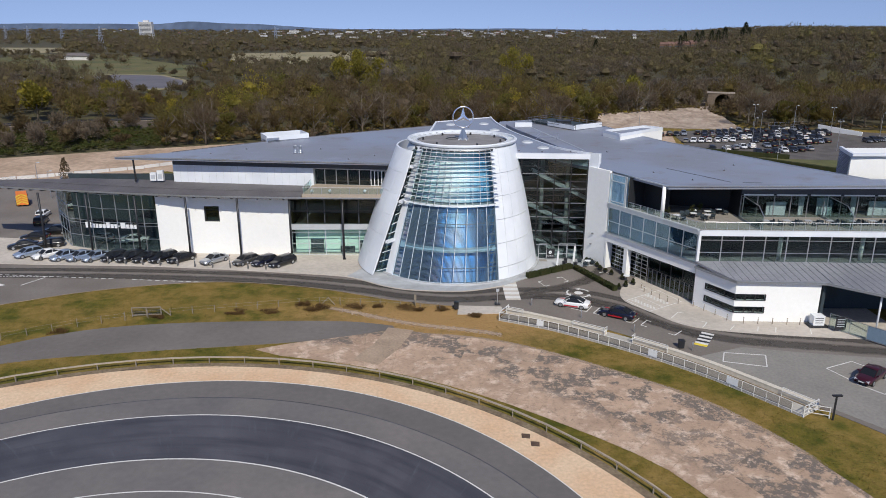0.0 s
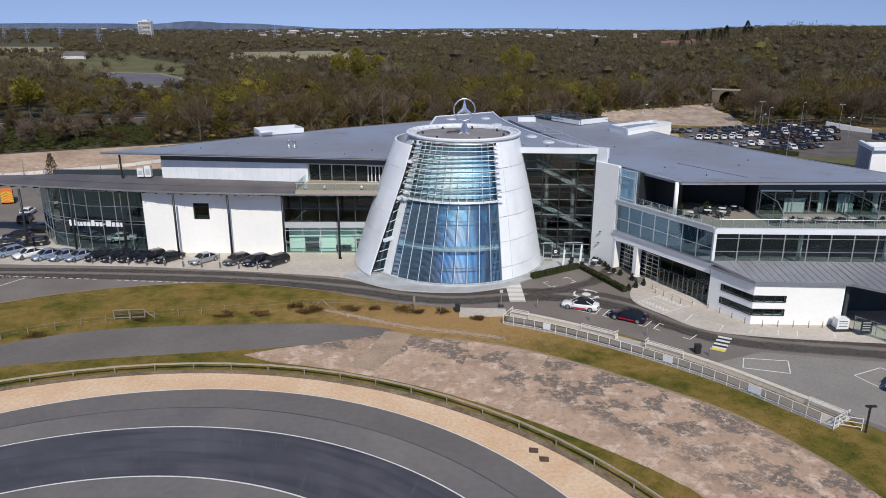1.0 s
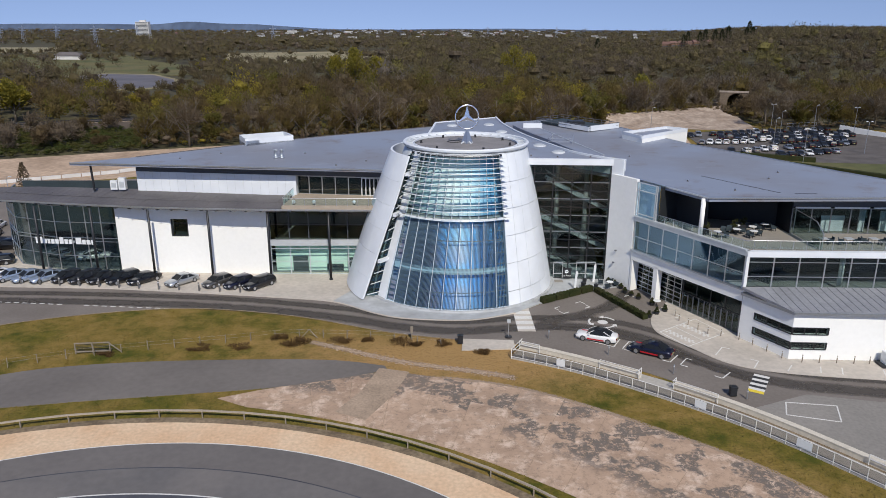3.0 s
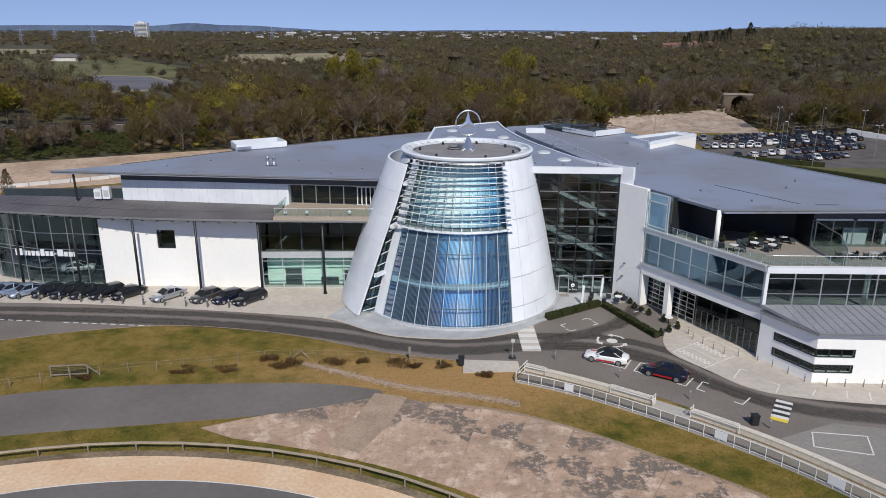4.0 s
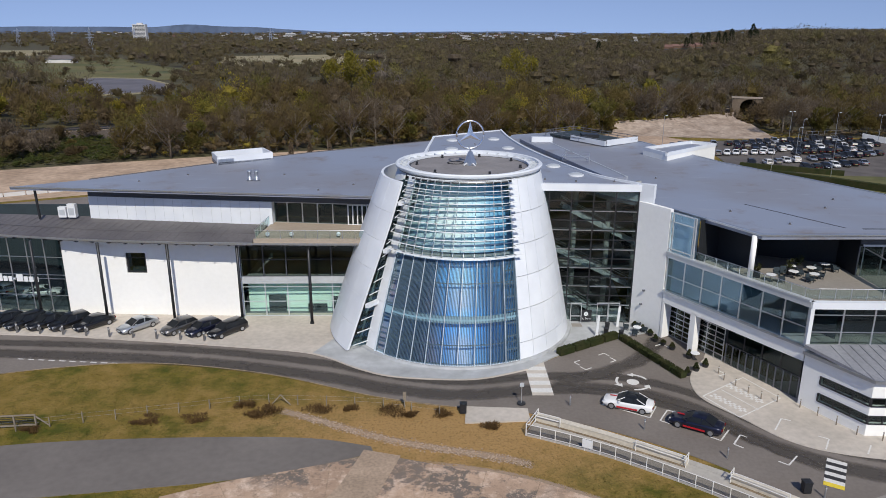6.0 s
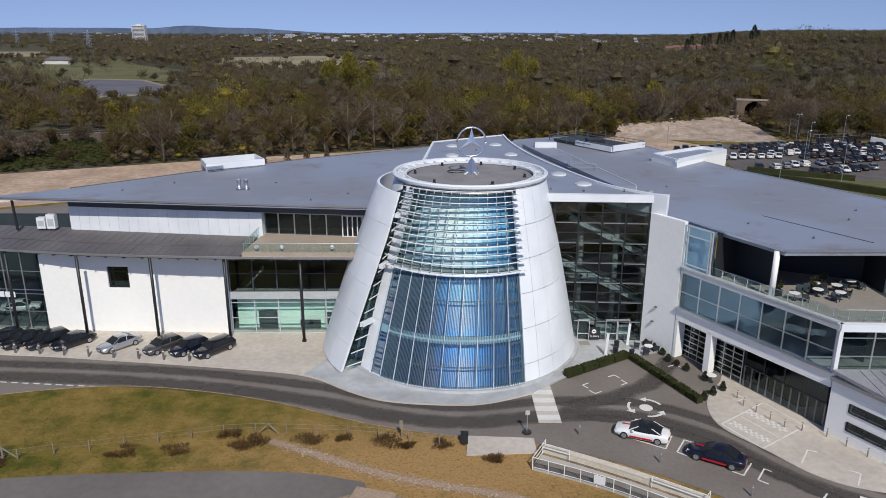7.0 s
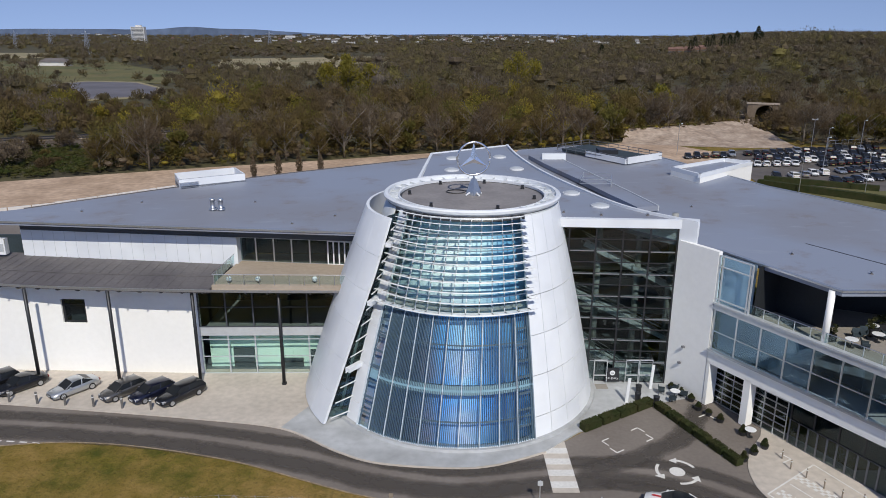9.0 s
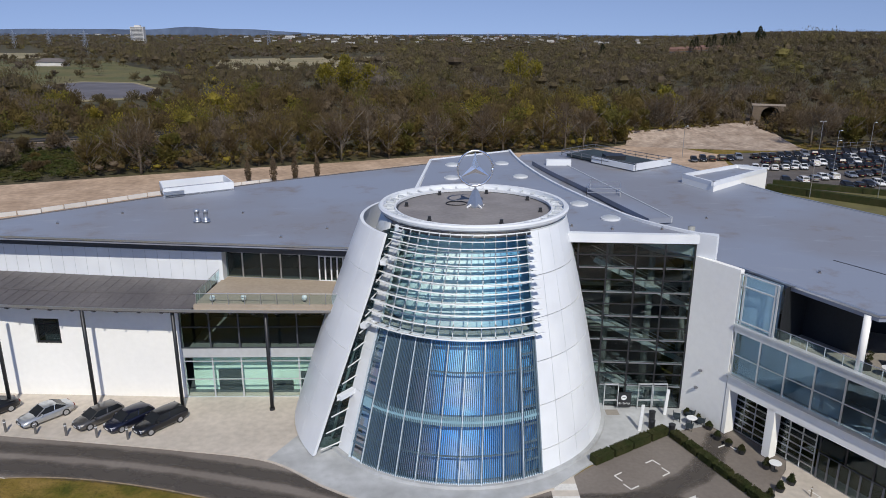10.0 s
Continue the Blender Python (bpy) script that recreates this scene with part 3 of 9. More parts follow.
# pale parking strip before the west wing
k0 = [p for p in ROAD_UP if -92 < p[0] < -13.0]
flat("parking_strip", k0 + [(-11, 103), (-12, 112), (-24, 112), (-46, 113), (-66, 118), (-92, 121)], 0.12, "concrete", "pale concrete parking strip along the west wing", "pavement")
k1 = [p for p in ROAD_UP if p[0] >= -13.2]
flat("cone_plaza", k1 + [(13.6, 97.9), (17.9, 100.4), (21.9, 103), (27, 104.6), (23, 110), (-11, 112), (-11, 103)], 0.13, "stone_paving", "grey stone paving round the foot of the cone", "pavement")
solo("kerb", Shape().ribbon([p for p in ROAD_UP if p[0] > -92], offset([p for p in ROAD_UP if p[0] > -92], -0.16), 0.0, 0.14), "concrete", "pale concrete kerb along the road", "kerb", kind="structure")
solo("kerb", Shape().ribbon(ROAD_LOW, offset(ROAD_LOW, -0.12), 0.0, 0.055), "joint_soil", "soil-stained concrete edging between road and grass", "kerb", kind="structure")

# pale concrete forecourt at the entrance
fore = spline([(29.6, 97.2), (27.4, 94.3), (26.3, 91.5), (26.4, 88.4), (28.7, 84.8), (31.5, 80.8), (36.0, 78.6), (45.0, 77.0), (54.0, 76.0)])
flat("forecourt", fore + [(58, 76), (58, 92), (35, 92), (31, 100)], 0.09, "concrete", "pale concrete forecourt before the entrance", "pavement")
flat("pale_car_park", spline([(36.5, 74.0), (46.0, 72.0), (60, 70.5), (110, 69)]) + [(110, 27), (60, 27), (51, 42.5), (43.0, 55.6), (38.2, 61.6), (33.6, 67.6), (30.5, 71.5)], 0.042, "bleached_tarmac", "pale sun-bleached tarmac car park", "car park")
flat("bus_stop_paving", [(3.4, 87.0), (9.2, 86.6), (9.2, 84.4), (3.2, 84.0)], 0.1, "concrete", "pale concrete slab beside the road", "pavement")


# ---- the building ----
hall = thing("visitor_centre", (4, 110, 0), "white and glass visitor centre with a truncated cone and low wings", "building")

# cone: an oblique truncated cone
H = 19.0


def cone_at(phi, z, off=0.0):
    """A place on the cone: phi in degrees from the front (-y) towards +x, height, metres outside the skin."""
    k = z / H
    cx, cy = 3.25 + 1.15 * k, 108.1 + 2.9 * k
    r = 13.3 - 4.9 * k + 0.8 * k * (1 - k) + off
    return (cx + r * math.sin(radians(phi)), cy - r * math.cos(radians(phi)), z)


def cone_patch(shape, p0, p1, z0, z1, off, thick, np_=4, nz=1):
    """A curved plate on the cone."""
    ph = [p0 + (p1 - p0) * i / np_ for i in range(np_ + 1)]
    zs = [z0 + (z1 - z0) * i / nz for i in range(nz + 1)]
    n = len(ph)
    outer = [cone_at(p, z, off) for z in zs for p in ph]
    inner = [cone_at(p, z, off - thick) for z in zs for p in ph]
    faces, k = [], len(outer)
    for i in range(nz):
        for j in range(n - 1):
            a = i * n + j
            faces += [(a, a + 1, a + n + 1, a + n), (k + a, k + a + n, k + a + n + 1, k + a + 1)]
    rim = list(range(n)) + [i * n + n - 1 for i in range(1, nz + 1)] + [nz * n + j for j in range(n - 2, -1, -1)] + [i * n for i in range(nz - 1, 0, -1)]
    for i in range(len(rim)):
        a, b = rim[i], rim[(i + 1) % len(rim)]
        faces.append((a, k + a, k + b, b))
    return shape.add(outer + inner, faces)


GL, GR, WL = -45.5, 28.2, -53.5          # glazing from GL to GR, white strip to WL
SEAMS = [0.12, 2.0, 5.35, 8.65, 11.9, 15.1, 18.55]
shell = part("cone_shell", cone_patch(Shape(), GR + 0.4, 300, 0.1, 18.6, -0.12, 0.12, 40, 6), "grey_panel", hall, "grey backing skin of the cone", smooth=True)
cols = [GR + 0.25, 36.8, 46.5, 56.5, 66.5, 76.5, 88, 100, 114, 130, 150, 175]
for c0, c1 in zip(cols, cols[1:]):
    for z0, z1 in zip(SEAMS, SEAMS[1:]):
        part("panel", cone_patch(Shape(), c0 + 0.1, c1 - 0.1, z0 + 0.03, z1 - 0.03, 0.0, 0.06, 4, 2), "white_panel", shell, smooth=False)
for z0, z1 in zip(SEAMS, SEAMS[1:]):
    part("panel", cone_patch(Shape(), WL, GL - 0.3, z0 + 0.015, z1 - 0.015, 0.0, 0.3, 2, 2), "white_panel", shell)
# plinth ring at the foot
part("plinth", cone_patch(Shape(), -62, 120, 0.0, 0.35, 0.35, 0.5, 60), "stone_paving", hall, "low grey stone plinth round the foot of the cone")

# lower glazing of the cone: tall bays with fine upright slats
BAYS = [GL, -39.0, -31.6, -24.3, -17.1, -9.8, -2.2, 5.5, 13.1, 20.6, GR]
M["fin_blue"] = mat("fin_blue", (0.085, 0.135, 0.18), 0.4, 0.1, var=0.1)
M["mullion_blue"] = mat("mullion_blue", (0.62, 0.70, 0.76), 0.35, 0.1, var=0.06)
gl = Shape()
for p in BAYS:
    q = [cone_at(p, z, 0.12) for z in (0.2, 3.6, 7.2, 10.8)]
    for a, b in zip(q, q[1:]):
        gl.beam(a, b, 0.05, 0.18, up=(math.sin(radians(p)), -math.cos(radians(p)), 0.2))
for z, h in ((0.25, 0.3), (10.8, 0.2)):
    cone_patch(gl, GL, GR, z - h / 2, z + h / 2, 0.07, 0.16, 24)
lower = part("cone_glazing", gl, "mullion_blue", hall, "blue-tinted curved glazing with pale mullions")
M["teal_band"] = mat("teal_band", (0.21, 0.36, 0.44), 0.35, var=0.08)
part("floor_band", cone_patch(Shape(), GL, GR, 4.5, 5.2, 0.04, 0.1, 24), "teal_band", lower, "pale teal band at the floor line")
for p0, p1 in zip(BAYS, BAYS[1:]):
    for z0, z1 in ((0.4, 2.31), (2.39, 4.78), (4.92, 8.36), (8.44, 10.7)):
        o = part("pane", cone_patch(Shape(), p0 + 0.25, p1 - 0.25, z0, z1, 0.0, 0.03, 2), "glass_blue", lower)
        o.visible_shadow = False
for i, (p0, p1) in enumerate(zip(BAYS, BAYS[1:])):
    fins = Shape()
    n = 0 if i == 0 else 10 if i < 9 else 8
    for k in range(n):
        p = p0 + (p1 - p0) * (k + 0.5) / n
        for z0, z1 in ((0.4, 4.75), (4.95, 10.65)):
            fins.beam(cone_at(p, z0, 0.1), cone_at(p, z1, 0.1), 0.05, 0.1, up=(math.sin(radians(p)), -math.cos(radians(p)), 0.2))
    for zt in (2.35, 8.4):
        cone_patch(fins, p0, p1, zt - 0.05, zt + 0.05, 0.05, 0.08, 3)
    if i in (0, 9):
        for e0, e1 in ((p0 + 0.3, p0 + 1.0), (p1 - 1.0, p1 - 0.3)):
            cone_patch(fins, e0, e1, 0.3, 10.6, 0.06, 0.06, 2, 4)
        for k in range(1, 8):
            cone_patch(fins, p0, p1, 0.3 + k * 1.31 - 0.08, 0.3 + k * 1.31 + 0.08, 0.07, 0.07, 3)
    part("slat_bank", fins, "fin_blue", lower, "bank of fine upright slats")

# upper glazing behind the louvres
ug = Shape()
UP_Z = [10.95, 12.2, 13.45, 14.7, 15.95, 17.2, 18.5]
for p in [GL + (GR - GL) * i / 12 for i in range(13)]:
    q = [cone_at(p, z, 0.04) for z in (10.9, 13.4, 16, 18.5)]
    for a, b in zip(q, q[1:]):
        ug.beam(a, b, 0.07, 0.12, up=(math.sin(radians(p)), -math.cos(radians(p)), 0.2))
for z in UP_Z:
    cone_patch(ug, GL, GR, z - 0.03, z + 0.03, 0.03, 0.1, 24)
upper = part("cone_glazing", ug, "grey_panel", hall, "upper curved glazing behind white louvres")
for i in range(12):
    for z0, z1 in zip(UP_Z, UP_Z[1:]):
        p0, p1 = GL + (GR - GL) * i / 12, GL + (GR - GL) * (i + 1) / 12
        o = part("pane", cone_patch(Shape(), p0 + 0.2, p1 - 0.2, z0 + 0.03, z1 - 0.03, 0.0, 0.03, 2), "glass_clear", upper)
        o.visible_shadow = False
# louvre blades on brackets
for i, z in enumerate([11.0, 11.9, 12.75, 13.55, 14.3, 15.0, 15.68, 16.35, 17.0, 17.6, 18.15, 18.68]):
    s = Shape()
    a0, a1 = GL - 4.5 + 0.15 * i, GR + 2.6 - 0.1 * i
    n = 26
    rows = []
    for j in range(n + 1):
        p = a0 + (a1 - a0) * j / n
        rows.append([cone_at(p, z - 0.02, 0.62), cone_at(p, z + 0.1, 1.02), cone_at(p, z + 0.15, 1.0), cone_at(p, z + 0.05, 0.6)])
    s.grid(rows, True)
    s.add(rows[0], [(3, 2, 1, 0)]).add(rows[-1], [(0, 1, 2, 3)])
    lv = part("louvre", s, "white_frame", hall, "curved white louvre blade")
    for p in [GL + (GR - GL) * j / 12 for j in range(13)]:
        part("bracket", Shape().beam(cone_at(p, z, 0.02), cone_at(p, z + 0.03, 0.7), 0.04, 0.07), "post_steel", lv)

# inside the cone: floors and a pale blue drum
core = Shape()
for z in (0.14, 4.75, 10.8):
    core.prism([cone_at(p, z, -0.35)[:2] for p in range(-180, 180, 6)], z - 0.25, z)
part("floor_slab", core, "interior_slab", hall, "pale floor slabs inside the cone")


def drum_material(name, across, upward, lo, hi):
    """A wall with glow and reflections painted in: one run of colours from west to east, tinted by a second from foot
    to top.
    """
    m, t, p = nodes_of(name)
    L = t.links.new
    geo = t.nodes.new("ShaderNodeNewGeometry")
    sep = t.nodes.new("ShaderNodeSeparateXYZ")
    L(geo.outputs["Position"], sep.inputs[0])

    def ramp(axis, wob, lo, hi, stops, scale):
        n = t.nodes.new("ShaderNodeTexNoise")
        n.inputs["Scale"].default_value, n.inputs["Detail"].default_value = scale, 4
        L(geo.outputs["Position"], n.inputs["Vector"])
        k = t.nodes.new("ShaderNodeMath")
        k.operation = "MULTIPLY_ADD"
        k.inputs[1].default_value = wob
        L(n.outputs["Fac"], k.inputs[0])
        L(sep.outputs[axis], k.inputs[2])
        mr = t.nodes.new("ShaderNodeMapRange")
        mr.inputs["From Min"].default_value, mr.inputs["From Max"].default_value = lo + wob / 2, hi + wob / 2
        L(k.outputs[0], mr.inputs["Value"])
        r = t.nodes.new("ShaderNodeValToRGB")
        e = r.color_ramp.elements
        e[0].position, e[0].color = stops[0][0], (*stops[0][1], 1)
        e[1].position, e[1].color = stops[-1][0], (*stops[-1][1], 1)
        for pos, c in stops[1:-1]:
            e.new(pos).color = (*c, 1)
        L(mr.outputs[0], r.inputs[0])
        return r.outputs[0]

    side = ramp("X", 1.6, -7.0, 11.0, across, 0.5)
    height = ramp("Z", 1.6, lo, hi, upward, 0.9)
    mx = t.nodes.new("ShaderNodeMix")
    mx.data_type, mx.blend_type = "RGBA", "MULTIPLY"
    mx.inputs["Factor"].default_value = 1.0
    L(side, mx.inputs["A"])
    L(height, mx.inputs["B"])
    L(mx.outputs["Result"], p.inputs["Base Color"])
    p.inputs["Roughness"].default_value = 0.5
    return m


# the bright blue middle puts blue light into the banner's colour
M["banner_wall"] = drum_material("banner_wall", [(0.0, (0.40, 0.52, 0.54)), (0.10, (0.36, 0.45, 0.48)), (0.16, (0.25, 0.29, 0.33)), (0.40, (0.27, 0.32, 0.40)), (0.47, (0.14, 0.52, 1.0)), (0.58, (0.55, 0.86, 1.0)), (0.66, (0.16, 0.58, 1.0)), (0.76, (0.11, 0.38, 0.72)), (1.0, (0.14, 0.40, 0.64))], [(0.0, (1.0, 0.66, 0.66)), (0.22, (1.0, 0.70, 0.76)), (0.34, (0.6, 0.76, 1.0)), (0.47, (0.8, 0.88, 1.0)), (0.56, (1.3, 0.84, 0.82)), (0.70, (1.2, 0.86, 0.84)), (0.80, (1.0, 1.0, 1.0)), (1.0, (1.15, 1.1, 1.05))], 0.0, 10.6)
# pale middle and dark sides paint the upper glass's reflections
M["core_reflections"] = drum_material("core_reflections", [(0.0, (0.10, 0.16, 0.18)), (0.20, (0.16, 0.26, 0.30)), (0.36, (0.60, 0.76, 0.80)), (0.52, (0.90, 0.95, 0.96)), (0.66, (0.62, 0.84, 0.96)), (0.78, (0.16, 0.42, 0.70)), (1.0, (0.08, 0.20, 0.34))], [(0.0, (0.55, 0.6, 0.66)), (0.3, (1, 1, 1)), (0.7, (1, 1, 1)), (1.0, (0.55, 0.7, 0.8))], 10.9, 18.3)
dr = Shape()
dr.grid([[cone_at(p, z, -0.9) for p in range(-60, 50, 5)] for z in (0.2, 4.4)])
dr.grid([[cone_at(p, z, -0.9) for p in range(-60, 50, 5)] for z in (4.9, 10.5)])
part("banner_wall", dr, "banner_wall", hall, "blue banner wall with painted glow inside the cone")
part("inner_core", Shape().grid([[cone_at(p, z, -2.0) for p in range(-180, 181, 10)] for z in (10.9, 18.3)]), "core_reflections", hall, "inner core painted with reflections seen through the louvres")

# roof deck, rim and parapet of the cone
deck = [cone_at(p, 18.5, -0.2)[:2] for p in range(-180, 180, 5)]
part("cone_roof", Shape().prism(deck, 18.35, 18.75), "cone_deck", hall, "grey membrane roof of the cone")
rim = Shape()
prof = [(7.12, 18.7), (7.12, 19.0), (7.28, 19.02), (7.3, 18.86), (8.26, 18.86), (8.28, 19.24), (8.58, 19.27), (8.72, 19.14), (8.66, 18.9), (8.3, 18.6), (7.12, 18.7)]
rim.grid([[(4.4 + r * math.cos(k * math.tau / 96), 111.0 + r * math.sin(k * math.tau / 96), z) for k in range(96)] for r, z in prof], True)
rim_o = part("cone_rim", rim, "white_panel", hall, "broad white rim with small cut-outs", smooth=False)
for k in range(36):
    a = k * math.tau / 36
    s = Shape().beam((4.4 + 7.34 * math.cos(a), 111 + 7.34 * math.sin(a), 18.92), (4.4 + 8.24 * math.cos(a), 111 + 8.24 * math.sin(a), 19.0), 0.09, 0.12)
    part("rim_strut", s, "grey_panel", rim_o)
for p in (-118, -106, -101, -88, -64, -52, -31, 33, 58, 84, 101):
    x, y = 4.4 + 7.75 * math.sin(radians(p)), 111 - 7.75 * math.cos(radians(p))
    part("gutter_box", Shape().box(x - 0.22, x + 0.2, y - 0.18, y + 0.2, 18.84, 19.08), "grey_panel", rim_o)
part("rim_recess", cone_patch(Shape(), GL - 4, GR + 3, 18.3, 18.64, 0.02, 0.1, 30), "dark_metal", hall, "dark recess below the rim")
part("gutter_gap", Shape().lathe([(6.92, 18.77), (7.12, 18.77)], 72, 4.4, 111), "dark_metal", hall, "dark gap between roof deck and rim")

# outer leaf of the cone on the west side
LEAF_Z = [0.25, 3.0, 6.0, 9.0, 12.0, 15.0, 18.2]


def leaf_edge(z):
    return -54.0 + 6.6 * min(1, z / 14.0)


def leaf_off(z):
    return 2.35 - 0.035 * z


for z0, z1 in zip(LEAF_Z, LEAF_Z[1:]):
    cuts = [0, 12, 26, 42, 60, 80]
    for k0, k1 in zip(cuts, cuts[1:]):
        rows_o, rows_i = [], []
        n = 4
        for z in (z0 + 0.015, (z0 + z1) / 2, z1 - 0.015):
            ph = [leaf_edge(z) - k0 - 0.05 - (k1 - k0 - 0.1) * j / n for j in range(n + 1)]
            rows_o.append([cone_at(p, z, leaf_off(z)) for p in ph])
            rows_i.append([cone_at(p, z, leaf_off(z) - 0.3) for p in ph])
        s = Shape()
        s.grid(rows_o).grid([r[::-1] for r in rows_i])
        for ro, ri in ((rows_o[0], rows_i[0]), (rows_o[-1], rows_i[-1])):
            s.grid([ro, ri])
        s.grid([[r[0] for r in rows_o], [r[0] for r in rows_i]])
        s.grid([[r[-1] for r in rows_o], [r[-1] for r in rows_i]])
        part("leaf_panel", s, "white_panel", hall)
M["slot_grey"] = mat("slot_grey", (0.045, 0.06, 0.075), 0.5, var=0.2, coarse=0.6)
# glazed slot between leaf and cone, with rungs
slot_o = part("slot_glazing", Shape().beam(cone_at(WL + 0.6, 0.3, -0.05), cone_at(WL + 0.6, 18.2, -0.05), 0.08, 0.08), "white_frame", hall, "narrow glazed slot with white rungs beside the leaf")
for i in range(13):
    z = 0.9 + i * 1.36
    part("rung", Shape().beam(cone_at(leaf_edge(z) + 1.5, z, leaf_off(z) - 0.3), cone_at(WL + 1, z, 0.0), 0.07, 0.09), "white_frame", slot_o)
for z in (5.1, 10.9, 15.9):
    part("landing_edge", Shape().beam(cone_at(leaf_edge(z) + 1.2, z, leaf_off(z) - 0.5), cone_at(WL + 1, z, -0.1), 0.5, 0.4), "white_panel", slot_o)
zs = [0.3 + i * 0.95 for i in range(20)]
for z0, z1 in zip(zs, zs[1:]):
    q = [cone_at(leaf_edge(z) - 4, z, leaf_off(z) - 0.75) for z in (z0, z1)] + [cone_at(WL + 0.5, z, -0.3) for z in (z1, z0)]
    s = Shape().add(q + [Vector(p) + Vector((-0.02, 0.04, 0)) for p in q], [(0, 3, 2, 1), (4, 5, 6, 7)])
    part("pane", s, "glass_dark", slot_o)
part("slot_lining", Shape().grid([[cone_at(p, z, o) for p, o in ((leaf_edge(z) - 10, leaf_off(z) - 1.0), (WL - 6, -1.2), (WL + 1, -0.8))] for z in (0.3, 9, 18)]), "slot_grey", hall)

# ---- west wing ----
A, B = (-45.3, 110.4), (-23.3, 109.45)
wall = Shape()


def on_ab(x):
    return (x, A[1] + (B[1] - A[1]) * (x - A[0]) / (B[0] - A[0]))


W0, W1 = on_ab(-37.45), on_ab(-34.95)
for a, b, z0, z1 in ((A, W0, 0.1, 9.9), (W1, B, 0.1, 9.9), (W0, W1, 0.1, 5.55), (W0, W1, 8.15, 9.9)):
    wall_piece(wall, a, b, z0, z1, 0.4)
part("west_wall", wall, "white_render", hall, "white rendered wall of the west wing")
curtain(offset([W0, W1], 0.25)[0], offset([W0, W1], 0.25)[1], [0, 0.06, 0.94, 1], [5.55, 5.7, 7.5, 8.15], hall, name="window", label="square dark window", w=0.1)
part("window_backing", wall_piece(Shape(), offset([W0, W1], 1.5)[0], offset([W0, W1], 1.5)[1], 5, 9, 0.1), "interior_dark", hall)
# glazed part between white wall and cone
C = (-9.5, 109.6)
curtain(B, C, even(5), [5.35, 7.5, 9.75], hall, label="dark upper glazing", w=0.07, frame_mat="fascia_dark")
part("spandrel", wall_piece(Shape(), offset([B, C], -0.1)[0], offset([B, C], -0.1)[1], 4.4, 5.3, 0.3), "grey_panel", hall, "pale grey spandrel band between floors")
curtain(B, C, even(5), [0.15, 2.05, 3.95, 4.4], hall, pane="glass_clear", label="ground floor glazing", w=0.06, frame_mat="grey_panel")
part("interior_wall", Shape().box(-23, -8, 111.0, 111.2, 0.16, 4.4), "mint_panel", hall, "pale mint inner wall behind the glazing")
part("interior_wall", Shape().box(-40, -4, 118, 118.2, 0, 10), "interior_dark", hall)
for x0, x1, z1 in ((-20.5, -18.3, 2.4), (-15.6, -13.2, 1.2), (-12.4, -11.0, 2.2)):
    part("interior_screen", Shape().box(x0, x1, 110.75, 110.9, 0.16, z1), "interior_dark", hall)
part("interior_floor", Shape().box(-23, -4, 110.3, 118, 4.5, 5.0), "interior_slab", hall)
part("interior_floor", Shape().box(-46, -4, 110.4, 118, 0.0, 0.16), "interior_floor", hall)
# glazed show hall at the end
S = [(-45.3, 110.5), (-54.5, 111.3), (-61.8, 114.2), (-66.0, 119.5), (-68, 126)]
for a, b, n in zip(S[1:], S, (4, 3, 3, 2)):
    curtain(a, b, even(n), [0.15, 2.4, 4.6, 5.1, 7.4, 9.8], hall, pane="glass_dark", label="tall showroom glazing", w=0.06, frame_mat="aluminium")
part("interior_floor", Shape().prism([(-45.3, 111.3), (-54.4, 111.9), (-61.5, 114.5), (-65.6, 119.6), (-67.6, 126), (-45.3, 128)], 0.0, 0.16), "interior_floor", hall)
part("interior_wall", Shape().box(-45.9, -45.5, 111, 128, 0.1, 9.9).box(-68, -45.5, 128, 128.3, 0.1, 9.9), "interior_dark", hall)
# lower roof with its eave
EAVE = spline([(-78, 115.6), (-62, 112.0), (-42, 108.2), (-30, 106.9), (-21, 106.4)], 6)
EAVE_E = [(-21, 106.4), (-14, 106.2), (-7.2, 106.2)]


def low_roof_z(x, y):
    return 10.45 + 0.06 * max(0.0, min(12.0, y - 106.4 - 0.0024 * (x + 21) ** 2))


part("low_roof", Shape().prism(EAVE + [(-20.6, 113.5), (-44, 116.8), (-60, 118.6), (-80, 118.4)], lambda x, y: low_roof_z(x, y) - 0.32, low_roof_z), "roof_dark", hall, "dark grey seamed metal lower roof")
seam = Shape()
for x, y, h in along(EAVE, 1.05):
    a, b = (x, y + 0.05), (x + 0.3, min(y + 11.0, 113.4 + 0.125 * abs(x + 20)))
    seam.beam((*a, low_roof_z(*a) + 0.01), (*b, low_roof_z(*b) + 0.004), 0.03, 0.022)
mid = [(x, y + 3.4) for x, y in EAVE]
for a, b in zip(mid, mid[1:]):
    seam.beam((*a, low_roof_z(*a) + 0.02), (*b, low_roof_z(*b) + 0.02), 0.12, 0.06)
part("roof_seams", seam, "roof_dark", hall)
eave = Shape().ribbon(offset(EAVE + EAVE_E[1:], 0.07), offset(EAVE + EAVE_E[1:], -0.07), 10.24, 10.48)
part("gutter", eave, "aluminium", hall, "pale metal gutter along the eave")
for x, y, h in along(EAVE + EAVE_E[1:], 2.08, 1.0):
    part("eave_bracket", Shape().hexa([(x - 0.07, y + 0.1, 10.0), (x + 0.07, y + 0.1, 10.0), (x + 0.07, y + 3.6, 9.55), (x - 0.07, y + 3.6, 9.55)], [(x - 0.07, y - 0.3, 10.22), (x + 0.07, y - 0.3, 10.22), (x + 0.07, y + 3.6, 10.1), (x - 0.07, y + 3.6, 10.1)]), "dark_metal", hall)
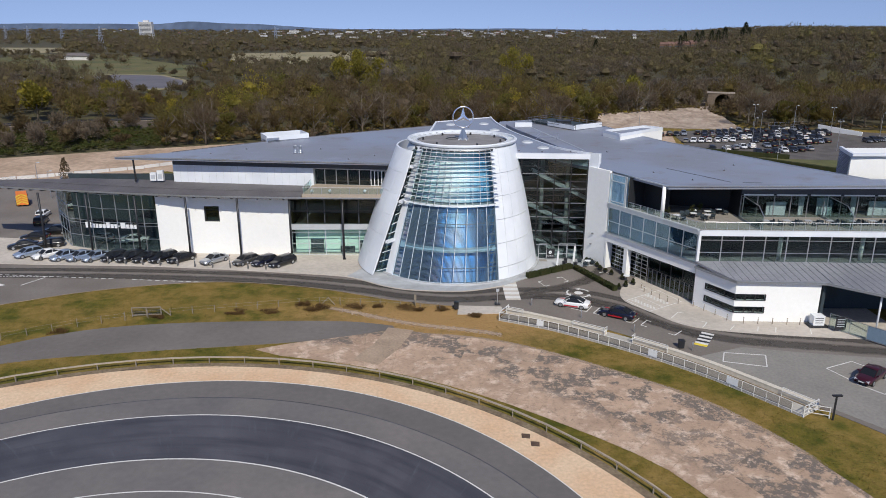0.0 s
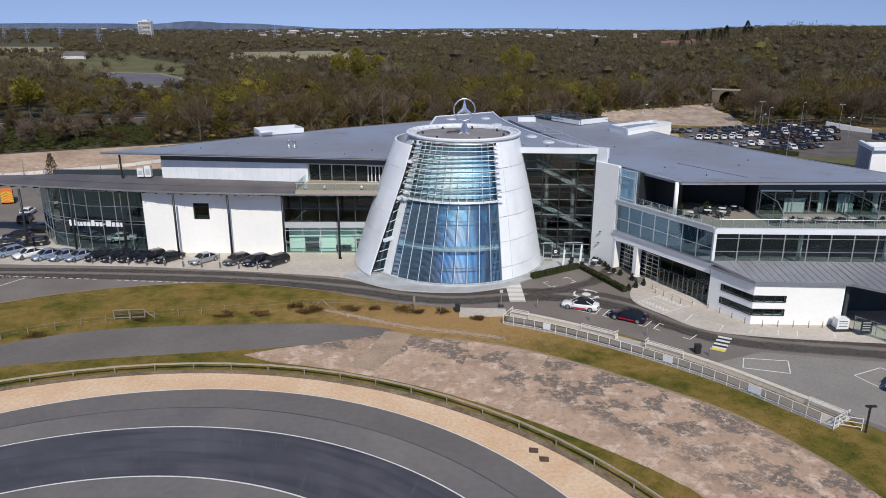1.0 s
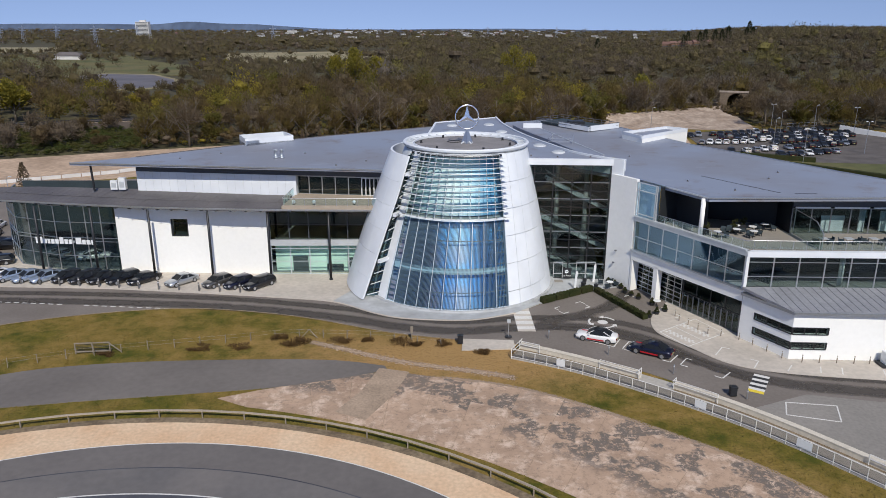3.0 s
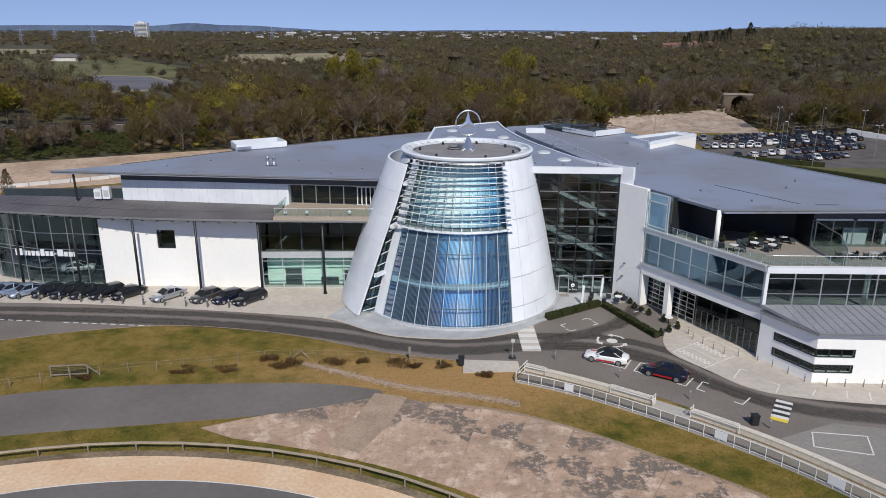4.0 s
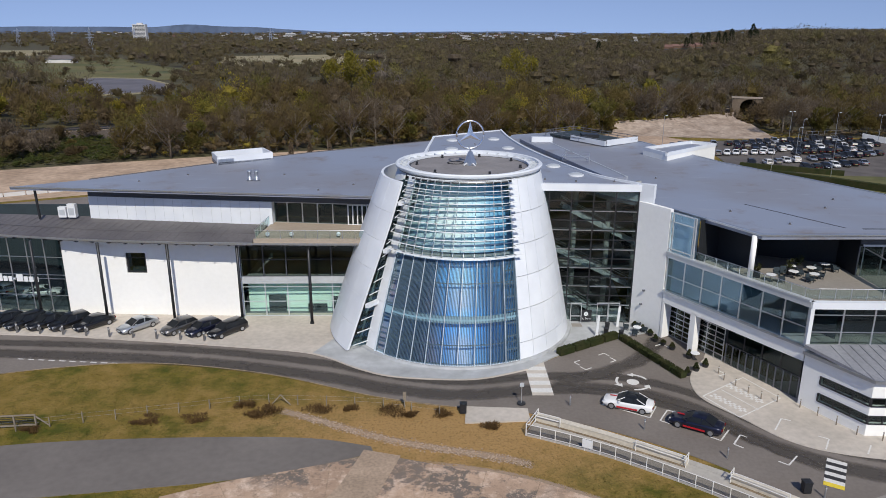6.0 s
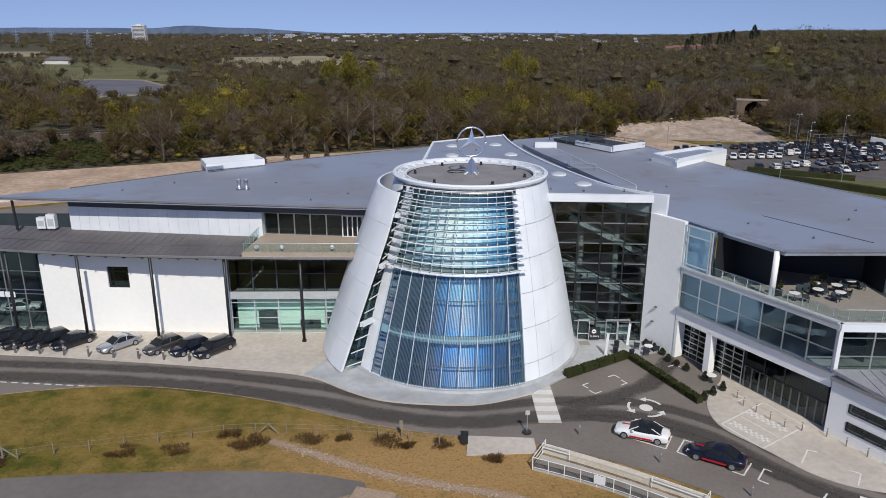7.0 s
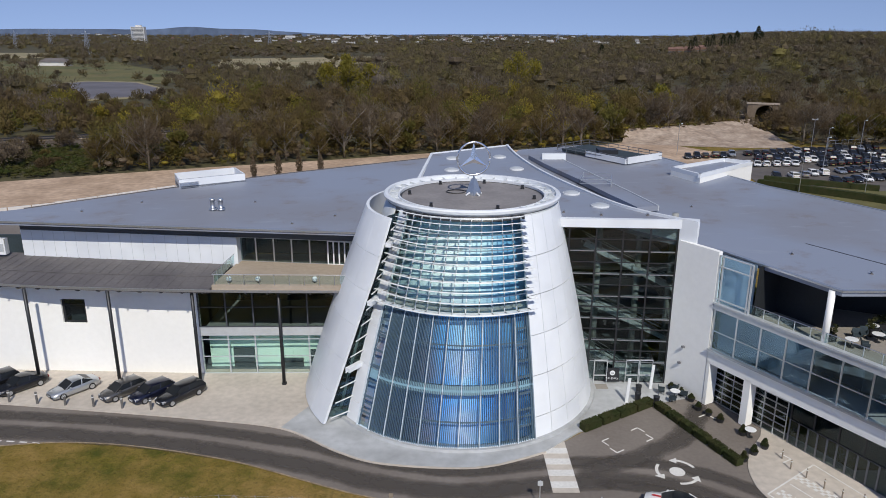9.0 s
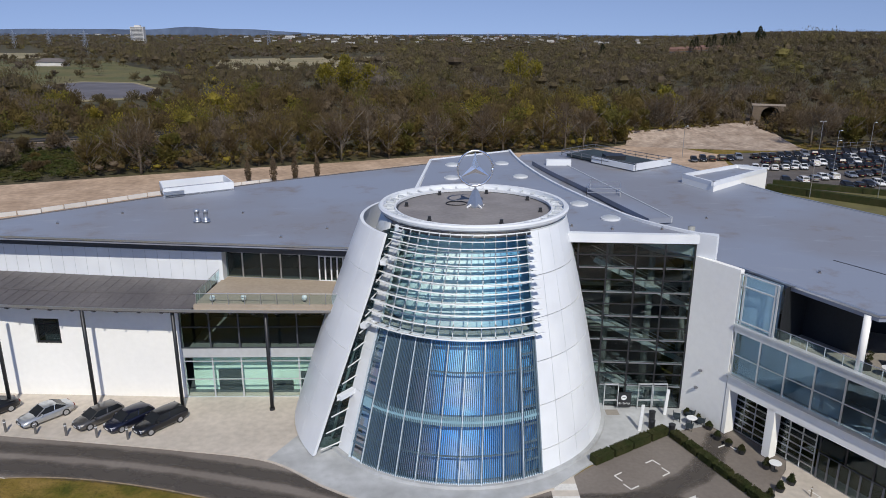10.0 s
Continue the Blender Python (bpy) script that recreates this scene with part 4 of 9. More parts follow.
for x in (-14.5, -22.9, -31.1, -39.4, -47.7, -56.0, -64.3):
    y = 107.0 + 0.0024 * min(0, x + 25) ** 2 * (1 if x < -25 else 0)
    c = part("column", Shape().tube([(x, y, 0.1), (x, y, 10.2)], 0.17, 10), "dark_metal", hall, "slim dark steel column", smooth=True)
    part("column_foot", Shape().tube([(x, y, 0.1), (x, y, 0.35)], 0.26, 10), "dark_metal", c)
# terrace on the lower roof
part("terrace", Shape().prism([(-20.7, 106.4), (-6.5, 106.2), (-4.6, 112.5), (-20.0, 114.6)], 10.45, 10.95), "terrace_tan", hall, "tan decked roof terrace")


def balustrade(line, z, parent, h=1.05, step=1.45, panel="glass_clear"):
    """Steel posts, a handrail, and a glass sheet between each two posts."""
    pts = along(line, step)
    rail = Shape().tube([(x, y, z + h) for x, y in line], 0.03, 6)
    r = part("balustrade", rail, "aluminium", parent, "glass balustrade with steel posts")
    for x, y, a in pts:
        part("post", Shape().beam((x, y, z), (x, y, z + h), 0.06, 0.06), "aluminium", r)
    for (x0, y0, _), (x1, y1, _) in zip(pts, pts[1:]):
        p = part("pane", wall_piece(Shape(), (x0, y0), (x1, y1), z + 0.1, z + h - 0.08, 0.015), panel, r)
        p.visible_shadow = False


balustrade([(-20.3, 113.6), (-20.6, 106.5), (-6.9, 106.3)], 10.95, hall)
for x in (-19.2, -16.4, -10.9):
    t = thing("globe_lamp", (x, 107.2, 10.95), "small white globe lamp on the roof terrace", "lamp", "terrace globe lamps")
    part("globe", Shape().lathe([(0.02, 11.05), (0.2, 11.13), (0.27, 11.32), (0.2, 11.51), (0.02, 11.59)], 14, x, 107.2), "white_frame", t, smooth=True)
    part("foot", Shape().lathe([(0.14, 10.95), (0.12, 11.0), (0.05, 11.02), (0.05, 11.1)], 10, x, 107.2), "dark_metal", t)
# upper storey
UA, UB, UC = (-44.0, 116.2), (-20.2, 113.1), (-4.5, 112.2)
UG = (-20.1, 114.2)
# the greyer panel white also carries slight shade under the roof
part("upper_wall", wall_piece(Shape(), UA, UB, 10.6, 13.8, 0.4).prism([UB, (UB[0] + 0.3, UB[1]), (UG[0] + 0.3, UG[1] + 0.4), (UG[0], UG[1] + 0.4)], 10.6, 13.8), "white_panel", hall, "white panelled upper wall under the roof")
jo = Shape()
for i in range(1, 19):
    p = lerp(UA, UB, i / 19)
    jo.beam((p[0], p[1] - 0.01, 10.8), (p[0], p[1] - 0.01, 13.78), 0.03, 0.03)
part("panel_joints", jo, "grey_panel", hall)
curtain(UG, lerp(UG, UC, 0.62), even(5), [10.95, 13.55], hall, label="dark upper terrace glazing", w=0.08, frame_mat="aluminium")
curtain(lerp(UG, UC, 0.62), UC, even(10), [10.95, 13.45], hall, label="white-framed terrace doors", w=0.1, frame_mat="white_frame", name="terrace_door_screen")
part("clerestory", wall_piece(Shape(), UA, (-4.5, 111.3), 13.81, 15.1, 0.3), "fascia_dark", hall, "dark blue-grey band under the roof")
part("lintel", Shape().beam((*UG, 13.65), (*UC, 13.65), 0.14, 0.2), "white_frame", hall, "white beam over the terrace glazing")
part("interior_wall", Shape().box(-20, -3, 117, 117.2, 10.9, 15).box(-20.3, -20.0, 114.7, 117.2, 10.6, 15), "interior_dark", hall)
part("interior_floor", Shape().prism([(-19.9, 114.4), (-4.6, 112.4), (-3, 117), (-20, 117)], 10.5, 10.85), "interior_floor", hall)
part("upper_west_end", Shape().prism([UA, (-43.6, 116.6), (-30, 128.5), (-30.4, 128.9)], 10.6, 15.2), "white_render", hall)


def west_roof_z(x, y):
    return 15.25 + 0.022 * max(0, (y - 110 + 0.1 * (x + 7)))


WR = [(-53.0, 115.0), (-43.4, 114.0), (-24.5, 111.8), (-6.0, 109.8), (-1.5, 112), (-1.5, 120), (0.2, 149.0), (-19, 138.1), (-32, 129.3), (-45, 119.2)]
part("west_roof", Shape().prism(WR, lambda x, y: west_roof_z(x, y) - 0.38, west_roof_z), "roof_membrane", hall, "grey membrane roof of the west wing")
ev = Shape()
for a, b in zip(WR[:3], WR[1:4]):
    ev.beam((a[0], a[1] - 0.04, west_roof_z(*a) - 0.05), (b[0], b[1] - 0.04, west_roof_z(*b) - 0.05), 0.12, 0.2)
part("roof_edge", ev, "aluminium", hall, "pale metal roof edge")
ev = Shape()
for a, b in zip(WR[6:9], WR[7:]):
    ev.beam((a[0], a[1], west_roof_z(*a) + 0.03), (b[0], b[1], west_roof_z(*b) + 0.03), 0.16, 0.14)
part("roof_kerb", ev, "roof_dark", hall, "dark weathered upstand along the back roof edge")
for i in range(14):
    p = lerp((-43.0, 113.95), (-6.0, 109.8), i / 13.4)
    part("eave_bracket", Shape().hexa([(p[0] - 0.06, p[1] + 0.5, 14.75), (p[0] + 0.06, p[1] + 0.5, 14.75), (p[0] + 0.06, p[1] + 2.4, 14.3), (p[0] - 0.06, p[1] + 2.4, 14.3)], [(p[0] - 0.06, p[1] + 0.2, 14.9), (p[0] + 0.06, p[1] + 0.2, 14.9), (p[0] + 0.06, p[1] + 2.4, 14.95), (p[0] - 0.06, p[1] + 2.4, 14.95)]), "dark_metal", hall)
part("column", Shape().tube([(-50.2, 115.6, 11.0), (-50.2, 115.4, 15.0)], 0.16, 8), "dark_metal", hall)

# ---- centre: atrium ----
PAR = spline([(11.9, 154.2), (12.5, 144.0), (14.3, 132.0), (17.3, 120.6), (20.4, 112.0), (25.4, 106.0)], 8)
part("centre_roof", Shape().prism([(0.1, 146.2), (11.9, 154.2)] + PAR[1:] + [(25.7, 107.0), (24.0, 107.35), (-2.0, 108.6)], 16.75, 17.15), "roof_membrane", hall, "grey membrane roof over the atrium")
part("centre_fascia", Shape().prism([(10, 107.9), (25.3, 107.0), (25.3, 107.45), (10, 108.65)], 16.4, 17.22), "white_panel", hall, "white fascia over the atrium glass")
part("fascia_block", Shape().prism([(24.4, 106.95), (25.7, 106.5), (26.0, 107.4), (24.7, 107.9)], 15.75, 17.26), "white_panel", hall, "white end block of the fascia")
par = Shape().ribbon(offset(PAR, 0.14), offset(PAR, -0.14), 15.2, 17.4)
part("curved_parapet", par, "white_panel", hall, "curved white parapet between the roofs")
side = Shape().beam((0.1, 146.2, 17.1), (-2.0, 118.0, 17.1), 0.35, 0.4).beam((0.1, 146.2, 17.15), (11.9, 154.2, 17.15), 0.3, 0.3)
side.prism([(0.1, 146.2), (-2, 117), (-1.8, 117), (0.3, 146.2)], 15.2, 17.1)
part("roof_kerb", side, "white_panel", hall, "white upstand along the atrium roof")
AT0, AT1 = (11.2, 108.25), (24.0, 107.2)
AT_Z = [0.15] + [2.4 + 1.1625 * i for i in range(13)]
curtain(AT0, AT1, even(5), AT_Z, hall, label="tall dark atrium glazing", w=0.09)
for z in AT_Z[1:-1:2]:
    for k in range(5):
        part("transom_fin", Shape().beam((*lerp(AT0, AT1, 0.2 * k + 0.012), z), (*lerp(AT0, AT1, 0.2 * k + 0.188), z), 0.42, 0.07), "aluminium", hall)
ins = Shape()
for z in (4.9, 9.9):
    ins.prism([(10, 116), (27, 115), (27, 126), (8, 126)], z - 0.4, z)
part("interior_floor", ins, "interior_slab", hall, "pale atrium floors behind the glass")
part("interior_floor", Shape().prism([(11, 108.6), (24, 107.5), (26, 126), (0, 126)], 0.0, 0.15), "interior_floor", hall)
for x in (13.4, 17.6, 21.75, 25.2):
    part("column", Shape().tube([(x, 112.0, 0.1), (x, 112.0, 16.7)], 0.34, 12), "interior_slab", hall, smooth=True)
M["stair_grey"] = mat("stair_grey", (0.22, 0.235, 0.235), 0.6, var=0.15)
for x0, z0, x1, z1 in ((15.8, 13.85, 25.9, 8.6), (14.6, 8.7, 25.6, 3.1), (14.4, 4.1, 20.2, 0.2)):
    flight = part("stair_flight", Shape().beam((x0, 111.2, z0), (x1, 111.2, z1), 1.5, 0.22), "stair_grey", hall, "grey stair flight behind the atrium glass")
    for dy in (-0.72, 0.72):
        part("stringer", Shape().beam((x0, 111.2 + dy, z0 + 0.1), (x1, 111.2 + dy, z1 + 0.1), 0.08, 0.5), "grey_panel", flight)
        part("handrail", Shape().beam((x0, 111.2 + dy, z0 + 1.05), (x1, 111.2 + dy, z1 + 1.05), 0.06, 0.06), "aluminium", flight)
    n = int((x1 - x0) / 0.55)
    for i in range(n):
        x, z = x0 + (x1 - x0) * (i + 0.5) / n, z0 + (z1 - z0) * (i + 0.5) / n
        part("tread", Shape().box(x - 0.2, x + 0.16, 110.55, 111.85, z + 0.1, z + 0.16), "interior_slab", flight)
for x0, x1, y, z in ((12.4, 15.0, 109.6, 1.0), (19.4, 21.2, 109.2, 1.05), (22.0, 23.4, 108.9, 1.0)):
    desk = part("reception_desk", Shape().box(x0, x1, y, y + 0.7, 0.15, z), "white_frame", hall, "white reception desk behind the glass")
    part("desk_top", Shape().box(x0 - 0.06, x1 + 0.06, y - 0.06, y + 0.76, z, z + 0.06), "grey_panel", desk)
part("interior_wall", Shape().box(0, 15, 126, 126.3, 0, 16.8).box(15, 30, 126, 126.3, 0, 15), "interior_dark", hall)
part("east_return_wall", wall_piece(Shape(), (24.06, 107.1), (26.45, 103.1), 0.1, 15.3, 0.5), "white_render", hall, "tall white rendered wall beside the atrium")

for k, z in ((0.42, 4.9), (0.36, 3.1)):
    p = lerp((24.06, 107.1), (26.45, 103.1), k)
    lamp = part("wall_lamp", Shape().box(p[0] - 0.3, p[0] - 0.02, p[1] - 0.22, p[1] + 0.02, z, z + 0.16), "post_steel", hall, "small grey lamp on the white wall")
    part("lens", Shape().box(p[0] - 0.27, p[0] - 0.05, p[1] - 0.2, p[1], z - 0.02, z), "white_frame", lamp)

# ---- east wing ----
F0, F1, F2 = (26.45, 103.0), (35.1, 87.6), (78.0, 86.2)
G0, G1 = (27.4, 104.2), (35.6, 88.3)


def on_f(k, back=0.0):
    return offset([lerp(F0, F1, k), lerp(F0, F1, k + 0.001)], back)[0]


def on_g(k, back=0.0):
    return offset([lerp(G0, G1, k), lerp(G0, G1, k + 0.001)], back)[0]


band = Shape()
wall_piece(band, F0, F1, 4.55, 5.85, 0.5)
part("white_band", band, "white_render", hall, "white rendered band over the garage doors")
part("soffit", Shape().prism([F0, F1, offset([F0, F1], 1.6)[1], offset([F0, F1], 1.6)[0]], 4.45, 4.56), "white_render", hall)
curtain(on_f(0.01, 0.12), on_f(0.985, 0.12), even(7), [5.85, 7.75, 9.85], hall, pane="glass_blue", label="long first-floor glazing", w=0.06, frame_mat="aluminium")
fas = Shape()
wall_piece(fas, F0, offset([F0, F1], -0.15)[1], 9.85, 10.4, 0.6)
wall_piece(fas, on_f(0.0, -0.12), on_f(0.99, -0.2), 10.4, 10.56, 0.5)
part("fascia", fas, "grey_panel", hall, "pale grey fascia at the balcony edge")
led = Shape().beam((*F0, 5.9), (*F1, 5.9), 0.5, 0.14)
part("ledge", led, "aluminium", hall)
# ground-floor doors
for k0, k1 in ((0.03, 0.22), (0.28, 0.48)):
    d = part("garage_door", Shape().beam((*on_g(k0), 0.12), (*on_g(k1), 0.12), 0.1, 0.09), "aluminium", hall, "sectional glazed garage door")
    for i in range(4):
        part("stile", Shape().beam((*on_g(k0 + (k1 - k0) * i / 3), 0.1), (*on_g(k0 + (k1 - k0) * i / 3), 4.4), 0.07, 0.1), "aluminium", d)
    for i in range(1, 8):
        part("rail", Shape().beam((*on_g(k0), 0.12 + i * 0.61), (*on_g(k1), 0.12 + i * 0.61), 0.1, 0.09), "aluminium", d)
    for i in range(3):
        for j in range(7):
            part("pane", wall_piece(Shape(), on_g(k0 + (k1 - k0) * (i + 0.06) / 3), on_g(k0 + (k1 - k0) * (i + 0.94) / 3), 0.2 + j * 0.61, 0.68 + j * 0.61, 0.02), "glass_dark", d)
part("pillar", wall_piece(Shape(), on_f(0.235), on_f(0.275), 0.1, 4.6, 0.9), "white_render", hall, "white square pillar between garage doors")
part("pillar", wall_piece(Shape(), on_f(0.0), on_f(0.02), 0.1, 4.6, 1.2), "white_render", hall)
curtain(on_g(0.5), on_g(0.99), even(4), [2.35, 4.45], hall, label="dark glazing over the entrance doors", w=0.09)
curtain(on_g(0.5), on_g(0.99), even(10), [0.1, 2.35], hall, label="row of glazed entrance doors with pale frames", w=0.07, frame_mat="post_steel", name="entrance_screen")
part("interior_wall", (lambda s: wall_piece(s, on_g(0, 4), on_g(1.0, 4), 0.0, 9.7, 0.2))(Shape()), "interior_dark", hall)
fl = Shape().prism([on_f(0.01, 0.3), on_f(0.99, 0.3), (78, 87), (78, 95), (33, 108)], 5.2, 5.6)
part("interior_floor", fl, "interior_slab", hall)
# first-floor glazing on the long front
curtain((35.3, 87.6), F2, even(15), [5.95, 7.45, 9.15, 9.75], hall, label="long first-floor glazing", w=0.06, frame_mat="aluminium")
part("fascia", wall_piece(Shape(), offset([F1, F2], -0.15)[0], F2, 9.75, 10.4, 0.6), "white_panel", hall, "pale grey fascia at the balcony edge")
part("corner_post", Shape().beam((35.2, 87.65, 5.6), (35.2, 87.65, 9.8), 0.35, 0.35), "white_frame", hall)
part("interior_wall", Shape().box(36, 78, 94.5, 94.7, 5.6, 9.7), "interior_dark", hall)
for x in (46.5, 57.5, 68.5):
    part("column", Shape().tube([(x, 88.6, 5.6), (x, 88.6, 9.8)], 0.28, 10), "white_render", hall, smooth=True)
# balcony
part("balcony_deck", Shape().prism([on_f(0.0, 0.2), on_f(0.99, 0.2), (78, 86.5), (78, 97), (40, 102), (32, 106)], 9.8, 10.3), "deck_tan", hall, "grey-tan balcony deck")
# wall added to give the covered terrace its dark depth
part("interior_wall", wall_piece(Shape(), on_f(0.2, 3.4), on_f(0.5, 3.4), 10.3, 15.0, 0.1), "terrace_shade", hall)
balustrade([on_f(0.2, 0.3), on_f(0.97, 0.4), (35.9, 88.4), (77, 87.0)], 10.3, hall, h=1.1)
curtain(on_f(0.0, 0.15), on_f(0.2, 0.15), [0, 0.12, 0.93, 1], [10.5, 10.9, 14.0, 15.0], hall, pane="glass_blue", label="glazed bay under the roof", w=0.1, frame_mat="grey_panel")
# added sheets behind the glass hold its blue reflection as colour
M["bay_reflection"] = mat("bay_reflection", (0.30, 0.37, 0.43), 0.6, var=0.12, coarse=0.3, fine=2, col2=(0.19, 0.29, 0.37))
M["pane_reflection"] = mat("pane_reflection", (0.085, 0.125, 0.165), 0.6, var=0.15, coarse=0.3, fine=2, col2=(0.03, 0.055, 0.085))
part("blind", wall_piece(Shape(), on_f(0.0, 0.6), on_f(0.2, 0.6), 10.5, 15.0, 0.05), "bay_reflection", hall, "blue-grey sheet painted as the panes' reflection")
part("blind", wall_piece(Shape(), on_f(0.02, 0.7), on_f(0.55, 0.7), 5.9, 9.7, 0.05), "pane_reflection", hall, "blue-grey sheet painted as the panes' reflection")
part("column", Shape().tube([(32.05, 94.2, 10.2), (32.05, 94.2, 14.9)], 0.27, 14), "white_render", hall, "round white column at the roof corner", smooth=True)
part("interior_wall", Shape().prism([(28.6, 99.6), (29.0, 99.8), (34.5, 103.2), (34.3, 103.6)], 10.3, 15).prism([(34.3, 103.2), (43.5, 99.0), (43.7, 99.4), (34.5, 103.6)], 10.3, 15), "terrace_shade", hall)
curtain((43.4, 95.4), (76, 94.4), even(14), [10.3, 13.4], hall, label="upper-storey glazing behind the balcony", w=0.06, frame_mat="post_steel", pane="glass_dark")
part("clerestory", wall_piece(Shape(), (43.4, 95.35), (76, 94.35), 13.62, 15.2, 0.3), "fascia_dark", hall, "dark blue-grey band under the roof")
for k in range(7):
    a, b = lerp((43.4, 95.3), (76, 94.3), k / 7 + 0.008), lerp((43.4, 95.3), (76, 94.3), (k + 1) / 7 - 0.008)
    part("lintel", Shape().beam((*a, 13.52), (*b, 13.52), 0.14, 0.18), "white_frame", hall, "white lintel over the glazing")
for x0, x1, z1 in ((47.4, 50.2, 12.3), (52.0, 52.7, 13.4), (54.6, 56.8, 12.9), (59.4, 60.1, 13.4), (62.0, 65.0, 12.4)):
    part("inner_panel", Shape().box(x0, x1, 96.0, 96.2, 10.35, z1), "white_panel", hall, "white panel inside the upper storey")
part("interior_wall", Shape().box(43.4, 76, 98.8, 99.0, 10.3, 15).box(43.3, 43.45, 95.4, 99, 10.3, 15), "terrace_shade", hall)
for x in (43.6, 55.5):
    sc = part("screen", Shape().beam((x, 88.2, 10.35), (x, 88.2, 12.2), 0.08, 0.08).beam((x, 95.0, 10.35), (x, 95.0, 13.4), 0.08, 0.08).beam((x, 88.2, 12.2), (x, 90.0, 13.2), 0.08, 0.08).beam((x, 90.0, 13.2), (x, 95.0, 13.35), 0.08, 0.08), "aluminium", hall, "dark mesh screen across the balcony")
    part("mesh", Shape().add([(x, 88.2, 10.35), (x, 95.0, 10.35), (x, 95.0, 13.35), (x, 90, 13.2), (x, 88.2, 12.2)] + [(x + 0.03, 88.2, 10.35), (x + 0.03, 95.0, 10.35), (x + 0.03, 95.0, 13.35), (x + 0.03, 90, 13.2), (x + 0.03, 88.2, 12.2)], [(0, 1, 2, 3, 4), (9, 8, 7, 6, 5)]), "glass_dark", sc)


# roof
def east_roof_z(x, y):
    return 15.05 + 0.012 * max(0, (x * 0.86 + y * 0.5) - 75)


ER = [(25.0, 107.0), (26.9, 104.5), (32.4, 93.5), (78, 92.2), (78, 94), (62, 97), (59.3, 101.7), (55.8, 107.6), (49.3, 120.5), (43.2, 131.8), (36.6, 152.4), (27.4, 166.3), (14.6, 161.5), (11.9, 154.2)]
part("east_roof", Shape().prism(ER + PAR[1:-1], lambda x, y: east_roof_z(x, y) - 0.4, east_roof_z), "roof_membrane", hall, "grey membrane roof of the east wing")
ev = Shape()
for a, b in zip(ER[1:12], ER[2:13]):
    ev.beam((*a, east_roof_z(*a) + 0.02), (*b, east_roof_z(*b) + 0.02), 0.22, 0.16)
part("roof_edge", ev, "aluminium", hall, "pale metal roof edge")
part("back_wall", Shape().prism([(43.5, 130), (48.8, 120), (55, 107), (58.5, 101), (59, 101.4), (55.5, 108), (49.2, 120.6), (44, 131)], 0, 15.1), "white_render", hall)

# single-storey block with strip windows
P0, P1, P2, P3 = (35.15, 87.5), (38.3, 81.75), (48.8, 81.2), (49.6, 86.5)
OW = [(P0, P1, 0.08, 1.25), (P1, P2, 0.08, 1.25), (P0, P1, 2.05, 2.95), (P1, P2, 2.05, 2.95), (P0, P1, 3.75, 5.5), (P1, P2, 3.75, 5.5), (P0, lerp(P0, P1, 0.28), 1.25, 2.05), (lerp(P1, P2, 0.36), P2, 1.25, 2.05), (P0, lerp(P0, P1, 0.28), 2.95, 3.75), (lerp(P1, P2, 0.36), P2, 2.95, 3.75), (P2, P3, 0.08, 5.5)]
for a, b, z0, z1 in OW:
    part("office_wall", wall_piece(Shape(), a, b, z0, z1, 0.4), "white_render", hall, "white rendered wall of the single-storey block")
for z0, z1 in ((1.25, 2.05), (2.95, 3.75)):
    curtain(lerp(P0, P1, 0.28), lerp(P0, P1, 0.995), even(3), [z0, z1], hall, name="strip_window", label="dark strip window turning the corner", w=0.06)
    curtain(lerp(P1, P2, 0.005), lerp(P1, P2, 0.36), even(3), [z0, z1], hall, name="strip_window", label="dark strip window turning the corner", w=0.06)
part("interior_wall", Shape().prism([(36.5, 87), (39.2, 83.5), (48, 83), (48, 87)], 0.1, 5.3), "interior_dark", hall)


def block_roof_z(x, y):
    return 5.55 + 0.11 * max(0, y - 81)


BR = [(34.9, 87.45), (38.15, 81.4), (49.2, 80.8), (54.2, 76.3), (80, 75.2), (80, 87.2)]
part("block_roof", Shape().prism(BR, lambda x, y: block_roof_z(x, y) - 0.3, block_roof_z), "seam_roof", hall, "dark seamed metal roof of the single-storey block")
sm = Shape()
for i in range(46):
    x = 37.2 + i * 0.9
    y0 = max(81.4 if x < 49.2 else (80.8 - (x - 49.2) * 0.9 if x < 54.2 else 76.3), 87.4 - (x - 34.9) * 1.85 if x < 38.2 else 0)
    sm.beam((x, y0 + 0.05, block_roof_z(x, y0) + 0.03), (x, 87.2, block_roof_z(x, 87.2) + 0.03), 0.05, 0.06)
part("roof_seams", sm, "seam_roof", hall)
ev = Shape().ribbon(offset(BR[:5], 0.07), offset(BR[:5], -0.07), 5.3, 5.6)
part("gutter", ev, "aluminium", hall)
# dark walls carry the shade under the canopy in their colour
part("garage_back", Shape().box(49.6, 80, 86.0, 86.4, 0, 6).box(49.2, 49.6, 81.5, 86.3, 0, 5.6), "interior_dark", hall, "near-black back walls for the shaded open garage")
for x, y in ((54.0, 77.2), (62, 76.6)):
    part("column", Shape().tube([(x, y, 0.1), (x, y, 5.4)], 0.12, 8), "white_frame", hall, smooth=True)

